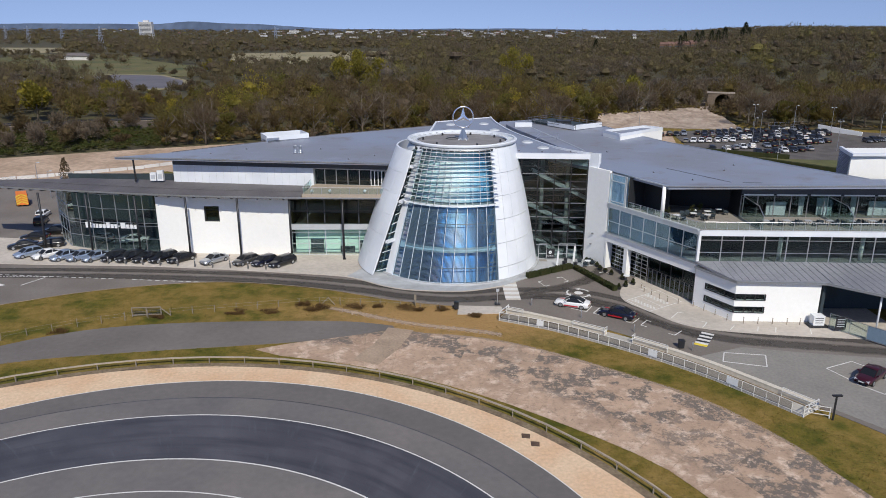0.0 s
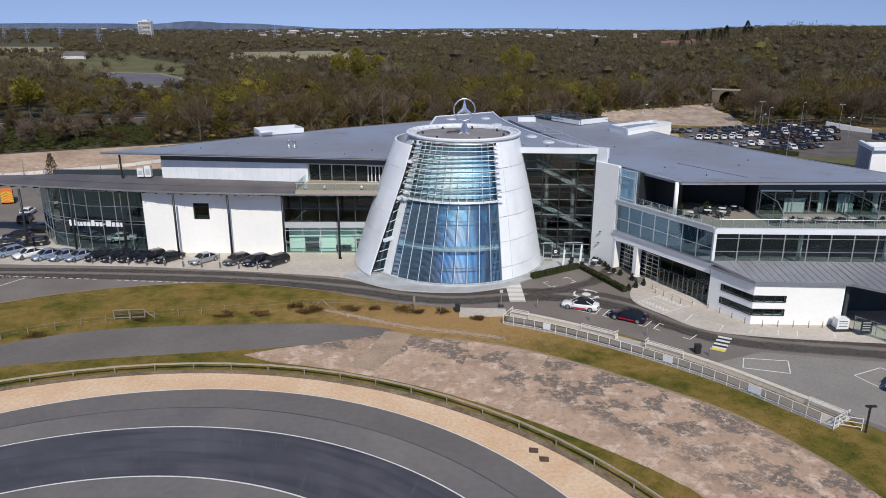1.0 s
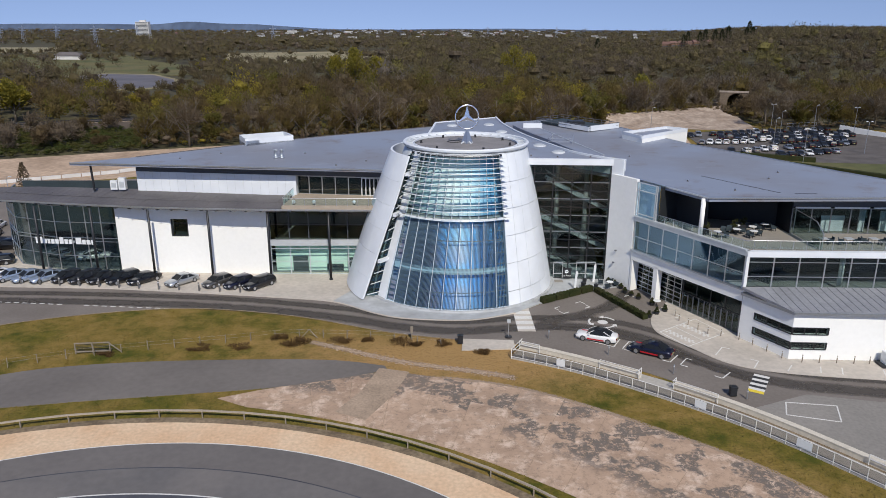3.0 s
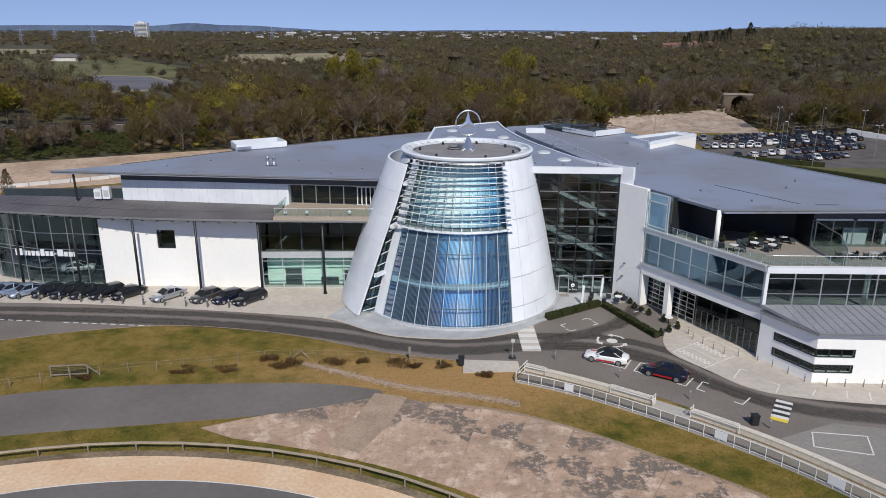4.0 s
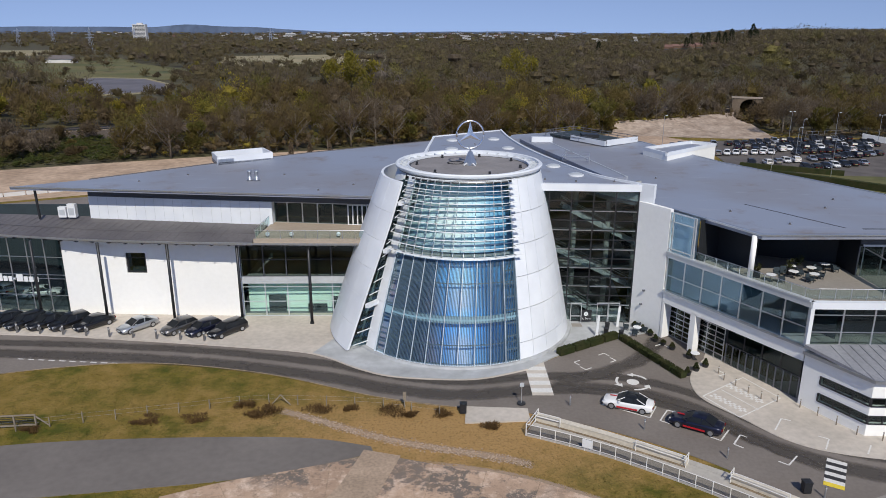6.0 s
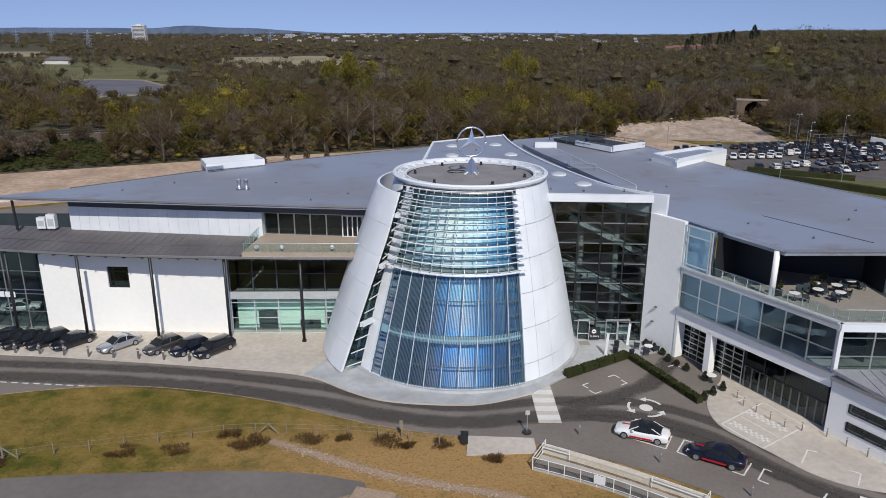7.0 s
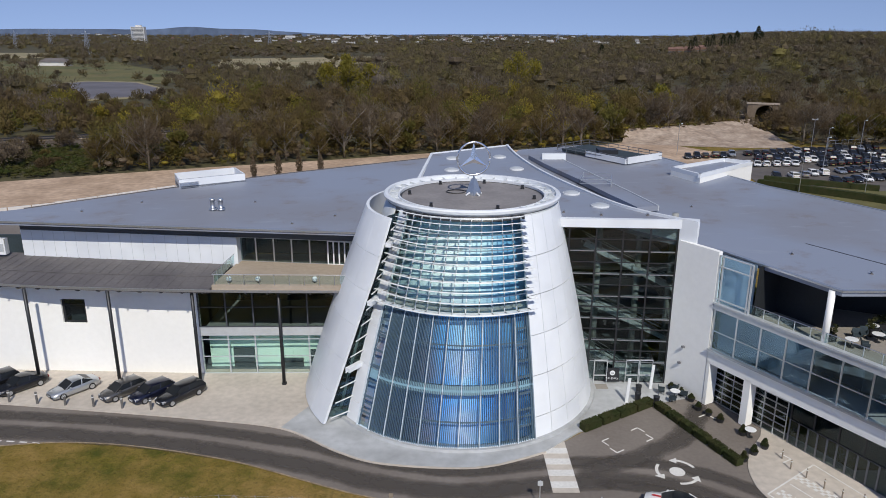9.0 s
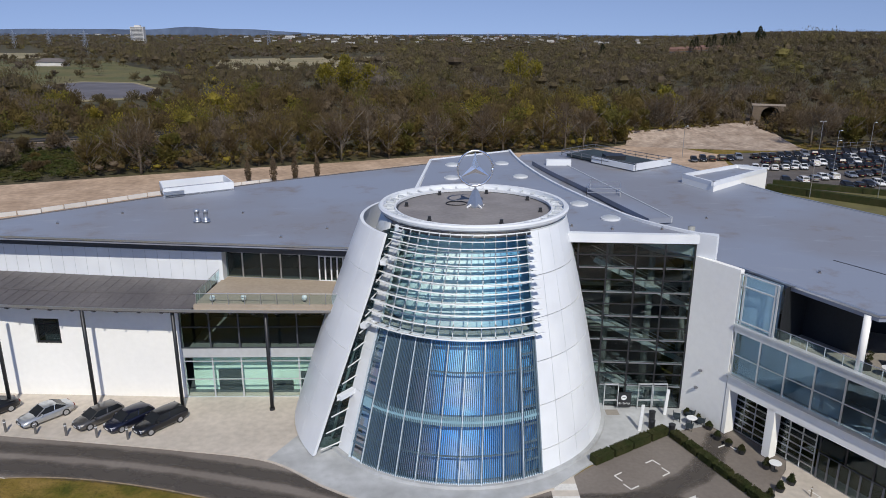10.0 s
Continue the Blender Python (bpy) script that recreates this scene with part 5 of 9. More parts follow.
# boxes on and behind the roofs
RB = [(33.3, 139.4), (35.4, 133.8), (46.4, 143.6), (43.4, 146.6)]
part("roof_box", Shape().prism(RB, 11.0, 16.05), "white_render", hall, "white plant box behind the roof")
for a, b in zip(RB, RB[1:] + RB[:1]):
    part("box_parapet", wall_piece(Shape(), a, b, 16.0, 16.55, 0.35), "white_panel", hall)
part("box_roof", Shape().prism([lerp(q, (39.6, 140.8), 0.1) for q in RB], 16.04, 16.12), "roof_membrane", hall)
PE = [(-33.1, 133.2), (-30.9, 128.6), (-23.9, 132.9), (-26.4, 137.4)]
rb = part("plant_enclosure", Shape().prism(PE, 15.3, 15.9), "roof_membrane", hall, "low white plant enclosure with a sunken grey top")
for a, b in zip(PE, PE[1:] + PE[:1]):
    part("enclosure_wall", wall_piece(Shape(), a, b, 15.4, 16.75, 0.18), "white_panel", rb)
tall = Shape().prism([(63.2, 104.4), (78, 104), (78, 111), (65.0, 111)], 0, 17.6)
part("stair_tower", tall, "white_render", hall, "white stair tower behind the east wing")


# ---- land behind the building ----
def foliage(name, stops, by_tree=0.0, coarse=0.055):
    """Twigs and young leaves: patches of brown, olive and green, and a spread between single leaves."""
    m, t, p = nodes_of(name)
    L = t.links.new
    geo = t.nodes.new("ShaderNodeNewGeometry")
    n = t.nodes.new("ShaderNodeTexNoise")
    n.inputs["Scale"].default_value, n.inputs["Detail"].default_value, n.inputs["Roughness"].default_value = coarse, 3, 0.6
    L(geo.outputs["Position"], n.inputs["Vector"])
    kind = t.nodes.new("ShaderNodeAttribute")
    kind.attribute_name = "tone"
    tone = t.nodes.new("ShaderNodeMath")
    tone.operation = "MULTIPLY_ADD"
    tone.inputs[1].default_value = by_tree
    L(kind.outputs["Fac"], tone.inputs[0])
    soft = t.nodes.new("ShaderNodeMath")
    soft.operation = "MULTIPLY"
    soft.inputs[1].default_value = 1 - by_tree * 0.8
    L(n.outputs["Fac"], soft.inputs[0])
    L(soft.outputs[0], tone.inputs[2])
    r = t.nodes.new("ShaderNodeValToRGB")
    els = r.color_ramp.elements
    els[0].position, els[0].color = stops[0][0], (*stops[0][1], 1)
    els[1].position, els[1].color = stops[-1][0], (*stops[-1][1], 1)
    for pos, c in stops[1:-1]:
        els.new(pos).color = (*c, 1)
    L(tone.outputs[0], r.inputs[0])
    hsv = t.nodes.new("ShaderNodeHueSaturation")
    L(r.outputs[0], hsv.inputs["Color"])
    mr = t.nodes.new("ShaderNodeMapRange")
    mr.inputs["To Min"].default_value, mr.inputs["To Max"].default_value = 0.88, 1.12
    L(geo.outputs["Random Per Island"], mr.inputs["Value"])
    L(mr.outputs[0], hsv.inputs["Value"])
    L(hsv.outputs[0], p.inputs["Base Color"])
    p.inputs["Roughness"].default_value = 0.8
    p.inputs["Specular IOR Level"].default_value = 0.2
    thin = t.nodes.new("ShaderNodeBsdfTranslucent")
    L(hsv.outputs[0], thin.inputs["Color"])
    both = t.nodes.new("ShaderNodeMixShader")
    both.inputs[0].default_value = 0.42
    L(p.outputs[0], both.inputs[1])
    L(thin.outputs[0], both.inputs[2])
    L(both.outputs[0], t.nodes["Material Output"].inputs[0])
    return m


BROWN, GREY, OLIVE, GREEN, YELLOW = (0.118, 0.084, 0.046), (0.185, 0.146, 0.104), (0.158, 0.120, 0.037), (0.118, 0.112, 0.027), (0.285, 0.23, 0.038)
M["wood_mixed"] = foliage("wood_mixed", [(0.15, GREY), (0.38, BROWN), (0.52, OLIVE), (0.60, BROWN), (0.74, OLIVE), (0.86, GREEN), (1.0, YELLOW)], by_tree=0.85, coarse=0.2)
# greyer browns put the distance haze into the far trees' colour
M["wood_hazed"] = foliage("wood_hazed", [(0.15, (0.185, 0.155, 0.125)), (0.40, (0.118, 0.092, 0.062)), (0.55, (0.150, 0.122, 0.058)), (0.66, (0.122, 0.098, 0.066)), (0.80, (0.142, 0.122, 0.052)), (1.0, (0.20, 0.175, 0.06))], by_tree=0.85, coarse=0.2)
M["leaf_brown"] = foliage("leaf_brown", [(0.35, BROWN), (0.65, GREY)], coarse=0.3)
M["leaf_olive"] = foliage("leaf_olive", [(0.35, OLIVE), (0.65, BROWN)], coarse=0.3)
M["leaf_green"] = foliage("leaf_green", [(0.35, GREEN), (0.65, OLIVE)], coarse=0.3)
M["leaf_yellow"] = foliage("leaf_yellow", [(0.35, (0.30, 0.245, 0.036)), (0.65, (0.17, 0.155, 0.03))], coarse=0.3)
M["ivy"] = foliage("ivy", [(0.35, (0.050, 0.070, 0.016)), (0.65, (0.085, 0.078, 0.024))], coarse=0.2)
M["conifer"] = foliage("conifer", [(0.35, (0.018, 0.026, 0.012)), (0.65, (0.034, 0.040, 0.016))], coarse=0.2)
M["hedge_leaf"] = foliage("hedge_leaf", [(0.35, (0.044, 0.060, 0.020)), (0.65, (0.072, 0.072, 0.030))], coarse=0.8)
M["bark"] = mat("bark", (0.155, 0.13, 0.10), 0.9, var=0.2, coarse=1, fine=7)
M["pond"] = mat("pond", (0.155, 0.135, 0.125), 0.5, var=0.2, coarse=0.05, fine=0.2, col2=(0.10, 0.085, 0.075), spec=0.6)
M["dry_field"] = mat("dry_field", (0.30, 0.25, 0.15), 0.95, var=0.15, coarse=0.02, fine=0.15, col2=(0.21, 0.19, 0.10))
M["lawn"] = mat("lawn", (0.075, 0.085, 0.024), 0.95, var=0.2, coarse=0.02, fine=0.3, col2=(0.135, 0.115, 0.042))
M["wood_floor"] = mat("wood_floor", (0.05, 0.042, 0.022), 0.95, var=0.2, coarse=0.05, fine=0.6, col2=(0.07, 0.062, 0.022))
M["ballast"] = mat("ballast", (0.075, 0.060, 0.050), 0.95, var=0.2, coarse=0.2, fine=3)
# the blue of distance haze is in this base colour
M["hazy_hill"] = mat("hazy_hill", (0.060, 0.085, 0.14), 0.95, var=0.15, coarse=0.004, fine=0.03, col2=(0.085, 0.118, 0.185))
M["dirt"] = mat("dirt", (0.47, 0.345, 0.245), 0.95, var=0.2, coarse=0.1, fine=0.7, col2=(0.33, 0.235, 0.16), bump=0.05)
M["bank_concrete"] = mat("bank_concrete", (0.40, 0.32, 0.25), 0.9, var=0.25, coarse=0.22, fine=0.8, col2=(0.26, 0.195, 0.145), bump=0.05)
M["brick_pale"] = mat("brick_pale", (0.36, 0.30, 0.245), 0.85, var=0.12, coarse=0.4, fine=3)

FIELD = [(-212, 740), (-128, 750), (-57, 900), (-74, 1170), (-185, 1090), (-288, 1030)]
GOLF = [(-420, 640), (-294, 535), (-205, 540), (-175, 570), (-225, 690), (-310, 800), (-400, 960), (-540, 1000), (-500, 790)]
POND = [(-232, 475), (-262, 530), (-250, 566), (-211, 556), (-178, 507), (-157, 450), (-178, 430), (-202, 424)]
SHORE = [(-200 + (x + 200) * 1.12, 495 + (y - 495) * 1.14) for x, y in POND]
FIELD_W = [(-620, 1000), (-540, 1060), (-640, 1300), (-740, 1460), (-940, 1420), (-860, 1180)]
RAIL = spline([(-420, 140), (-260, 205), (-166, 246), (-130, 262), (-106, 272), (-82, 285), (-46, 303), (-14, 318), (30, 331), (127, 341), (250, 347), (420, 350)], 6)
EDGE = spline([(-330, 110), (-200, 163), (-124, 200), (-67, 226), (-26, 242), (0, 253), (40, 263), (62, 276), (70, 292), (106, 302), (118, 290), (126, 268), (160, 262), (190, 240), (260, 180), (340, 120)], 6)


def inside(poly, x, y):
    c = False
    for (x0, y0), (x1, y1) in zip(poly, poly[1:] + poly[:1]):
        if (y0 > y) != (y1 > y) and x < (x1 - x0) * (y - y0) / (y1 - y0) + x0:
            c = not c
    return c


def line_y(line, x):
    for (x0, y0), (x1, y1) in zip(line, line[1:]):
        if x0 <= x <= x1:
            return y0 + (y1 - y0) * (x - x0) / max(1e-6, x1 - x0)
    return line[0][1] if x < line[0][0] else line[-1][1]


def land_z(x, y):
    """The wooded rise to the north-east."""
    k = max(0.0, min(1.0, (x / max(y, 1.0) - 0.30) / 0.16)) * max(0.0, min(1.0, (y - 380) / 500))
    u = max(0.0, min(1.0, (y - 1100) / 2300))
    return 20 * k * k * (3 - 2 * k) + 13 * u * u * (3 - 2 * u)


flat("woodland_floor", EDGE + [(2200, 120), (3000, 4700), (-3000, 4700), (-2200, 110)], 0.0, "wood_floor", "dark leaf-strewn woodland floor", "woodland")
hs = Shape()
hs.grid([[(x, y, land_z(x, y) + 0.02) for x in range(-2600, 2601, 100)] for y in range(350, 3900, 90)])
solo("wooded_rise", hs, "wood_floor", "low wooded rise beyond the valley", "hill", kind="structure")
flat("dry_field", FIELD, 0.3, "dry_field", "dry straw-coloured field beyond the woods", "field")
flat("dry_field", FIELD_W, 0.3, "dry_field", "dry straw-coloured field beyond the woods", "field")
flat("lawn", GOLF, 0.25, "lawn", "pale green open parkland", "grass")
flat("pond_shore", SHORE, 0.35, "dry_field", "pale sandy bank round the pond", "bank")
flat("pond", POND, 0.4, "pond", "grey-blue pond among bare trees", "water")
flat("pond", [(-126, 392), (-116, 384), (-92, 332), (-84, 336), (-104, 385), (-118, 400)], 0.4, "pond", "narrow glint of water among trees", "water")
# dirt strip of the former track behind the building
dirt = [(-330, 85), (-200, 142), (-106, 166), (-93, 170), (-70, 181), (-40, 160), (0, 175), (40, 175), (62, 200), (78, 230), (84, 256), (70, 279)] + [p for p in EDGE if p[0] < 66][::-1]
flat("dirt_strip", dirt, 0.03, "dirt", "bare pinkish-tan dirt strip behind the building", "dirt")
flat("west_yard", [(-200, 130), (-106, 164), (-92, 168), (-70, 178), (-45, 150), (-46, 113), (-92, 119), (-140, 110)], 0.05, "asphalt", "grey asphalt yard beside the building", "road")
flat("east_car_park", [(76, 200), (84, 256), (116, 265), (140, 262), (175, 245), (230, 180), (120, 120), (92, 176), (80, 196)], 0.05, "asphalt_worn", "grey asphalt car park behind the building", "car park")
flat("verge", [(73, 212), (100, 200), (126, 196), (135, 186), (128, 150), (112, 140), (92, 172)], 0.07, "lawn", "strip of mown grass beside the car park", "grass")

# banked concrete of the former track, with a bridge over its end
foot = spline([(60, 272), (84, 266), (104, 263), (114, 266)], 6)
top = spline([(64, 283), (84, 291), (104, 304), (119, 313)], 6)
bank = Shape()
rows = []
for k in range(7):
    u = k / 6
    rows.append([(a[0] + (b[0] - a[0]) * u, a[1] + (b[1] - a[1]) * u, 0.02 + 3.4 * u ** 1.7) for a, b in zip(foot, top)])
bank.grid(rows).grid([[(x, y, z) for x, y, z in rows[-1]], [(x, y + 8, 0) for x, y, z in rows[-1]]])
solo("banked_track", bank, "bank_concrete", "crumbling banked concrete of an old race track", "concrete bank", kind="structure")
br = thing("arch_bridge", (121, 318, 0), "pale brick arch bridge over the old track end", "bridge")
ab = Shape()
ARCH = [(2.6 + 3.3 * math.cos(a), 3.0 * math.sin(a) + 5.0) for a in [math.pi * i / 12 for i in range(13)]]
prof = [(-3.8, 0), (-3.8, 8.5), (7.2, 8.5), (7.2, 0), (5.9, 0)] + ARCH + [(-0.7, 0)]
BX, BY = Vector((0.93, -0.36)), Vector((0.36, 0.93))
v0 = [(123 + BX.x * x, 317.5 + BX.y * x, z) for x, z in prof]
v1 = [(p[0] + BY.x * 6, p[1] + BY.y * 6, p[2]) for p in v0]
n = len(prof)
ab.add(v0 + v1, [tuple(range(n)), tuple(range(2 * n - 1, n - 1, -1))] + [(i, n + i, n + (i + 1) % n, (i + 1) % n) for i in range(n)])
# darker brick colour holds the shade of the trees on the arch
M["brick_shaded"] = mat("brick_shaded", (0.17, 0.13, 0.095), 0.9, var=0.2, coarse=0.5, fine=3)
part("arch", ab, "brick_shaded", br)
# near-black plate added behind the arch to give its inner shade
part("tunnel_end", Shape().beam((123.5 - 1.5 * 0.93 + 2.0, 317.5 + 1.5 * 0.36 + 5.4, 4.0), (123.5 + 6.5 * 0.93 + 2.0, 317.5 - 6.5 * 0.36 + 5.4, 4.0), 0.3, 8.4), "interior_dark", br, "dark plate standing in for shade inside the arch")
part("parapet", Shape().beam((123 - 4.2 * 0.93, 317.5 + 4.2 * 0.36, 8.7), (123 + 7.4 * 0.93, 317.5 - 7.4 * 0.36, 8.7), 0.5, 0.7), "brick_pale", br, "pale stone coping")

# railway on its low embankment
emb = Shape()
cross = [(-9, 0.0), (-5.5, 2.6), (5.5, 2.6), (9, 0.0)]
lines = [offset(RAIL, d) for d, z in cross]
emb.grid([[(x, y, z) for (x, y) in l] for l, (d, z) in zip(lines, cross)])
solo("railway_embankment", emb, "ballast", "brown ballast railway embankment", "railway", kind="structure")
for d in (-3.6, -2.1, 2.1, 3.6):
    solo("rail", Shape().ribbon(offset(RAIL, d), offset(RAIL, d - 0.16), 2.58, 2.8), "dark_metal", "dark steel railway rail on ballast", "rail", group="railway rails", kind="structure")
solo("ballast_edge", Shape().ribbon(offset(RAIL, -5.3), offset(RAIL, -5.6), 1.8, 2.66), "bank_concrete", "pale cable trough beside the railway", "trough", kind="structure")


# trees
def leaf_cloud(rng, n, size, rx, ry, rz, lobes, up=0.5, lie=0.0, loose=0.45):
    """Corners of n small leaf quads, gathered in lobes with gaps between them. lie: how far they lie along the lobe's skin."""
    c = rng.normal(size=(lobes, 3))
    c /= np.linalg.norm(c, axis=1)[:, None]
    c *= rng.uniform(0.35, 0.8, (lobes, 1))
    pick = rng.integers(0, lobes, n)
    d = rng.normal(size=(n, 3))
    d /= np.linalg.norm(d, axis=1)[:, None]
    p = c[pick] + d * (rng.uniform(0.15, 1, (n, 1)) ** 0.5) * rng.uniform(0.3, 0.56, lobes)[pick][:, None]
    out = p / np.maximum(np.linalg.norm(p, axis=1)[:, None], 1e-6) + d * loose
    out /= np.linalg.norm(out, axis=1)[:, None]
    p *= np.array([rx, ry, rz])
    a = rng.normal(size=(n, 3)) + np.array([0, 0, up])
    a -= out * (a * out).sum(axis=1)[:, None] * lie
    a /= np.linalg.norm(a, axis=1)[:, None]
    b = np.cross(a, out * lie + rng.normal(size=(n, 3)) * (1.0 - 0.9 * lie))
    b /= np.linalg.norm(b, axis=1)[:, None]
    s = size * rng.uniform(0.55, 1.4, (n, 1))
    a, b = a * s, b * s * rng.uniform(0.3, 0.75, (n, 1))
    return np.stack([p - a * 0.5 - b * 0.3, p + b * 0.5, p + a * 0.6, p - b * 0.5], axis=1)


def quads_mesh(name, quads, material, tones=None):
    n = len(quads)
    me = bpy.data.meshes.new(name)
    me.vertices.add(4 * n)
    me.vertices.foreach_set("co", np.ascontiguousarray(quads, dtype=np.float32).ravel())
    me.loops.add(4 * n)
    me.loops.foreach_set("vertex_index", np.arange(4 * n, dtype=np.int32))
    me.polygons.add(n)
    me.polygons.foreach_set("loop_start", np.arange(0, 4 * n, 4, dtype=np.int32))
    me.update(calc_edges=True)
    if tones is not None:
        at = me.attributes.new("tone", "FLOAT", "POINT")
        at.data.foreach_set("value", np.repeat(np.asarray(tones, dtype=np.float32), 4))
    me.materials.append(M[material])
    return me


def ball_quads(k, rng):
    """A lumpy unit ball out of quads: the shaded body of a crown."""
    out = []
    lump = rng.uniform(0, 50, 3)
    for ax in range(3):
        for sg in (-1, 1):
            for i in range(k):
                for j in range(k):
                    q = []
                    for di, dj in ((0, 0), (1, 0), (1, 1), (0, 1)):
                        p = [0, 0, 0]
                        p[ax], p[(ax + 1) % 3], p[(ax + 2) % 3] = sg, 2 * (i + di) / k - 1, 2 * (j + dj) / k - 1
                        v = Vector(p).normalized()
                        q.append(v * (0.58 + 0.4 * noise.noise(v * 1.7 + Vector(lump))))
                    out.append(q)
    return np.array([[tuple(v) for v in q] for q in out])


def twig_cloud(rng, n, lobes, leafy):
    """Middles and spans of n twigs and leaf sprays of a crown of unit size, fanning out and up from its foot."""
    c = rng.normal(size=(lobes, 3))
    c /= np.linalg.norm(c, axis=1)[:, None]
    c *= rng.uniform(0.25, 0.74, (lobes, 1))
    pick = rng.integers(0, lobes, n)
    d = rng.normal(size=(n, 3))
    d /= np.linalg.norm(d, axis=1)[:, None]
    p = c[pick] + d * rng.uniform(0.1, 1, (n, 1)) ** 0.5 * rng.uniform(0.26, 0.48, lobes)[pick][:, None]
    a = (p - np.array([0, 0, -1.0])) * 0.8 + d * 0.5 + rng.normal(size=(n, 3)) * 0.45
    a /= np.linalg.norm(a, axis=1)[:, None]
    b = np.cross(a, rng.normal(size=(n, 3)))
    b /= np.linalg.norm(b, axis=1)[:, None]
    a *= rng.uniform(0.55, 1.45, (n, 1)) * (0.62 if leafy else 1.0)
    b *= rng.uniform(0.10, 0.24, (n, 1)) * (2.1 if leafy else 1.0)
    return p, np.stack([-a * 0.5 - b * 0.35, b * 0.5, a * 0.5 + b * 0.1, -b * 0.5 + a * 0.1], axis=1)


def wood(name, spots, material, label, category="trees", mean=0.46, spread=0.26):
    """Many trees as one body of foliage. spots: x, y, ground, height, spread, twigs, twig size, body fineness."""
    rng = np.random.default_rng(7)
    protos = {}
    out, tones = [], []
    for x, y, z, h, r, n, s, k in spots:
        tone = mean + 0.36 * noise.noise((x * 0.011, y * 0.011, 5.0)) + rng.normal(0, spread) * (1.0 if y < 420 else 0.62)
        leafy = tone > 0.62
        key = (n, leafy, int(rng.integers(0, 6)))
        if key not in protos:
            protos[key] = (*twig_cloud(rng, n, int(rng.integers(11, 18)), leafy), ball_quads(k, rng) if k else None)
        mid, span, ball = protos[key]
        a = rng.uniform(0, math.tau)
        rot = np.array([[math.cos(a), -math.sin(a), 0], [math.sin(a), math.cos(a), 0], [0, 0, 1]])
        crown = (mid[:, None, :] * np.array([r, r, h * 0.48]) + span * s) @ rot.T
        at = np.array([x, y, z + h * 0.52])
        out.append(crown + at)
        if k:
            out.append((ball * np.array([r, r, h * 0.46]) * 0.5) @ rot.T + at)
        tones.append(np.full(len(mid) + (len(ball) if k else 0), tone))
    return tagged(new(name, quads_mesh(name, np.concatenate(out), material, np.concatenate(tones))), label, category, kind="stuff")


SINGLE = [("yellow", -47, 430, 25, 1.1), ("yellow", -37, 437, 20, 1.2), ("yellow", -58, 434, 19, 1.1), ("yellow", 48, 480, 26, 0.9), ("yellow", 58, 486, 19, 1.1), ("yellow", 86, 313, 17, 1.05), ("yellow", -158, 283, 16, 1.3), ("yellow", -188, 600, 11, 1.6), ("yellow", -172, 606, 10, 1.6), ("olive", 16, 262, 11, 1.0), ("green", -30, 250, 11, 1.25), ("green", -5, 330, 13, 1.2)]


def crowded(x, y):
    return any(abs(x - q[1]) < q[3] * 0.5 and -q[3] * 0.9 < y - q[2] < 8 for q in SINGLE)


def near_trees(rng):
    spots = []
    for gx in np.arange(-300, 330, 9.5):
        for gy in np.arange(120, 376, 9.5):
            x, y = gx + rng.uniform(-4.2, 4.2), gy + rng.uniform(-4.2, 4.2)
            if abs(x) > 0.63 * (y + 8) + 25 or y < line_y(EDGE, x) + 6 and not (x > 118 and y > 264 and y > 402 - x):
                continue
            ry = line_y(RAIL, x)
            if crowded(x, y) or abs(y - ry) < 10 or (64 < x < 112 and y < 288 + (x - 66) * 0.45 and y > 255) or (105 < x < 118 and 255 < y < 308) or (60 < x < 145 and y < 268):
                continue
            h = rng.uniform(11.0, 17.0)
            way = x / (y - 30)
            if x < -88 and y < ry:
                h = rng.uniform(1.2, 2.6) if y > line_y(EDGE, x) + 14 or x < -150 else rng.uniform(2.5, 5.0)
                if x < -103 and rng.random() < (0.95 if x < -112 else 0.5):
                    h = rng.uniform(6.0, 9.5)
            elif -72 < x < 14 and y < ry and y > ry - 26:
                h = rng.uniform(4.0, 7.5) if -58 < x < -22 else rng.uniform(7.0, 11.0)
            elif y > ry and -0.47 < way < -0.33:
                h = rng.uniform(4.5, 8.0) if y > ry + 30 else rng.uniform(6.0, 10.0)
            elif x < -100 and y > ry:
                h = rng.uniform(9.0, 13.5)
            elif x > 50:
                h *= 0.86
            if -9.5 < x - (1 + 122.5 * (y - 30) / 288) < 7 and 255 < y < 318:
                continue
            if h > 8 and rng.random() < 0.1:
                h *= 1.2
            near = y < line_y(EDGE, x) + 50
            spots.append((x, y, 0.0, h, h * rng.uniform(0.36, 0.50) + 0.8, 1250 if near else 640, 1.0 if near else 1.35, 3))
    return spots


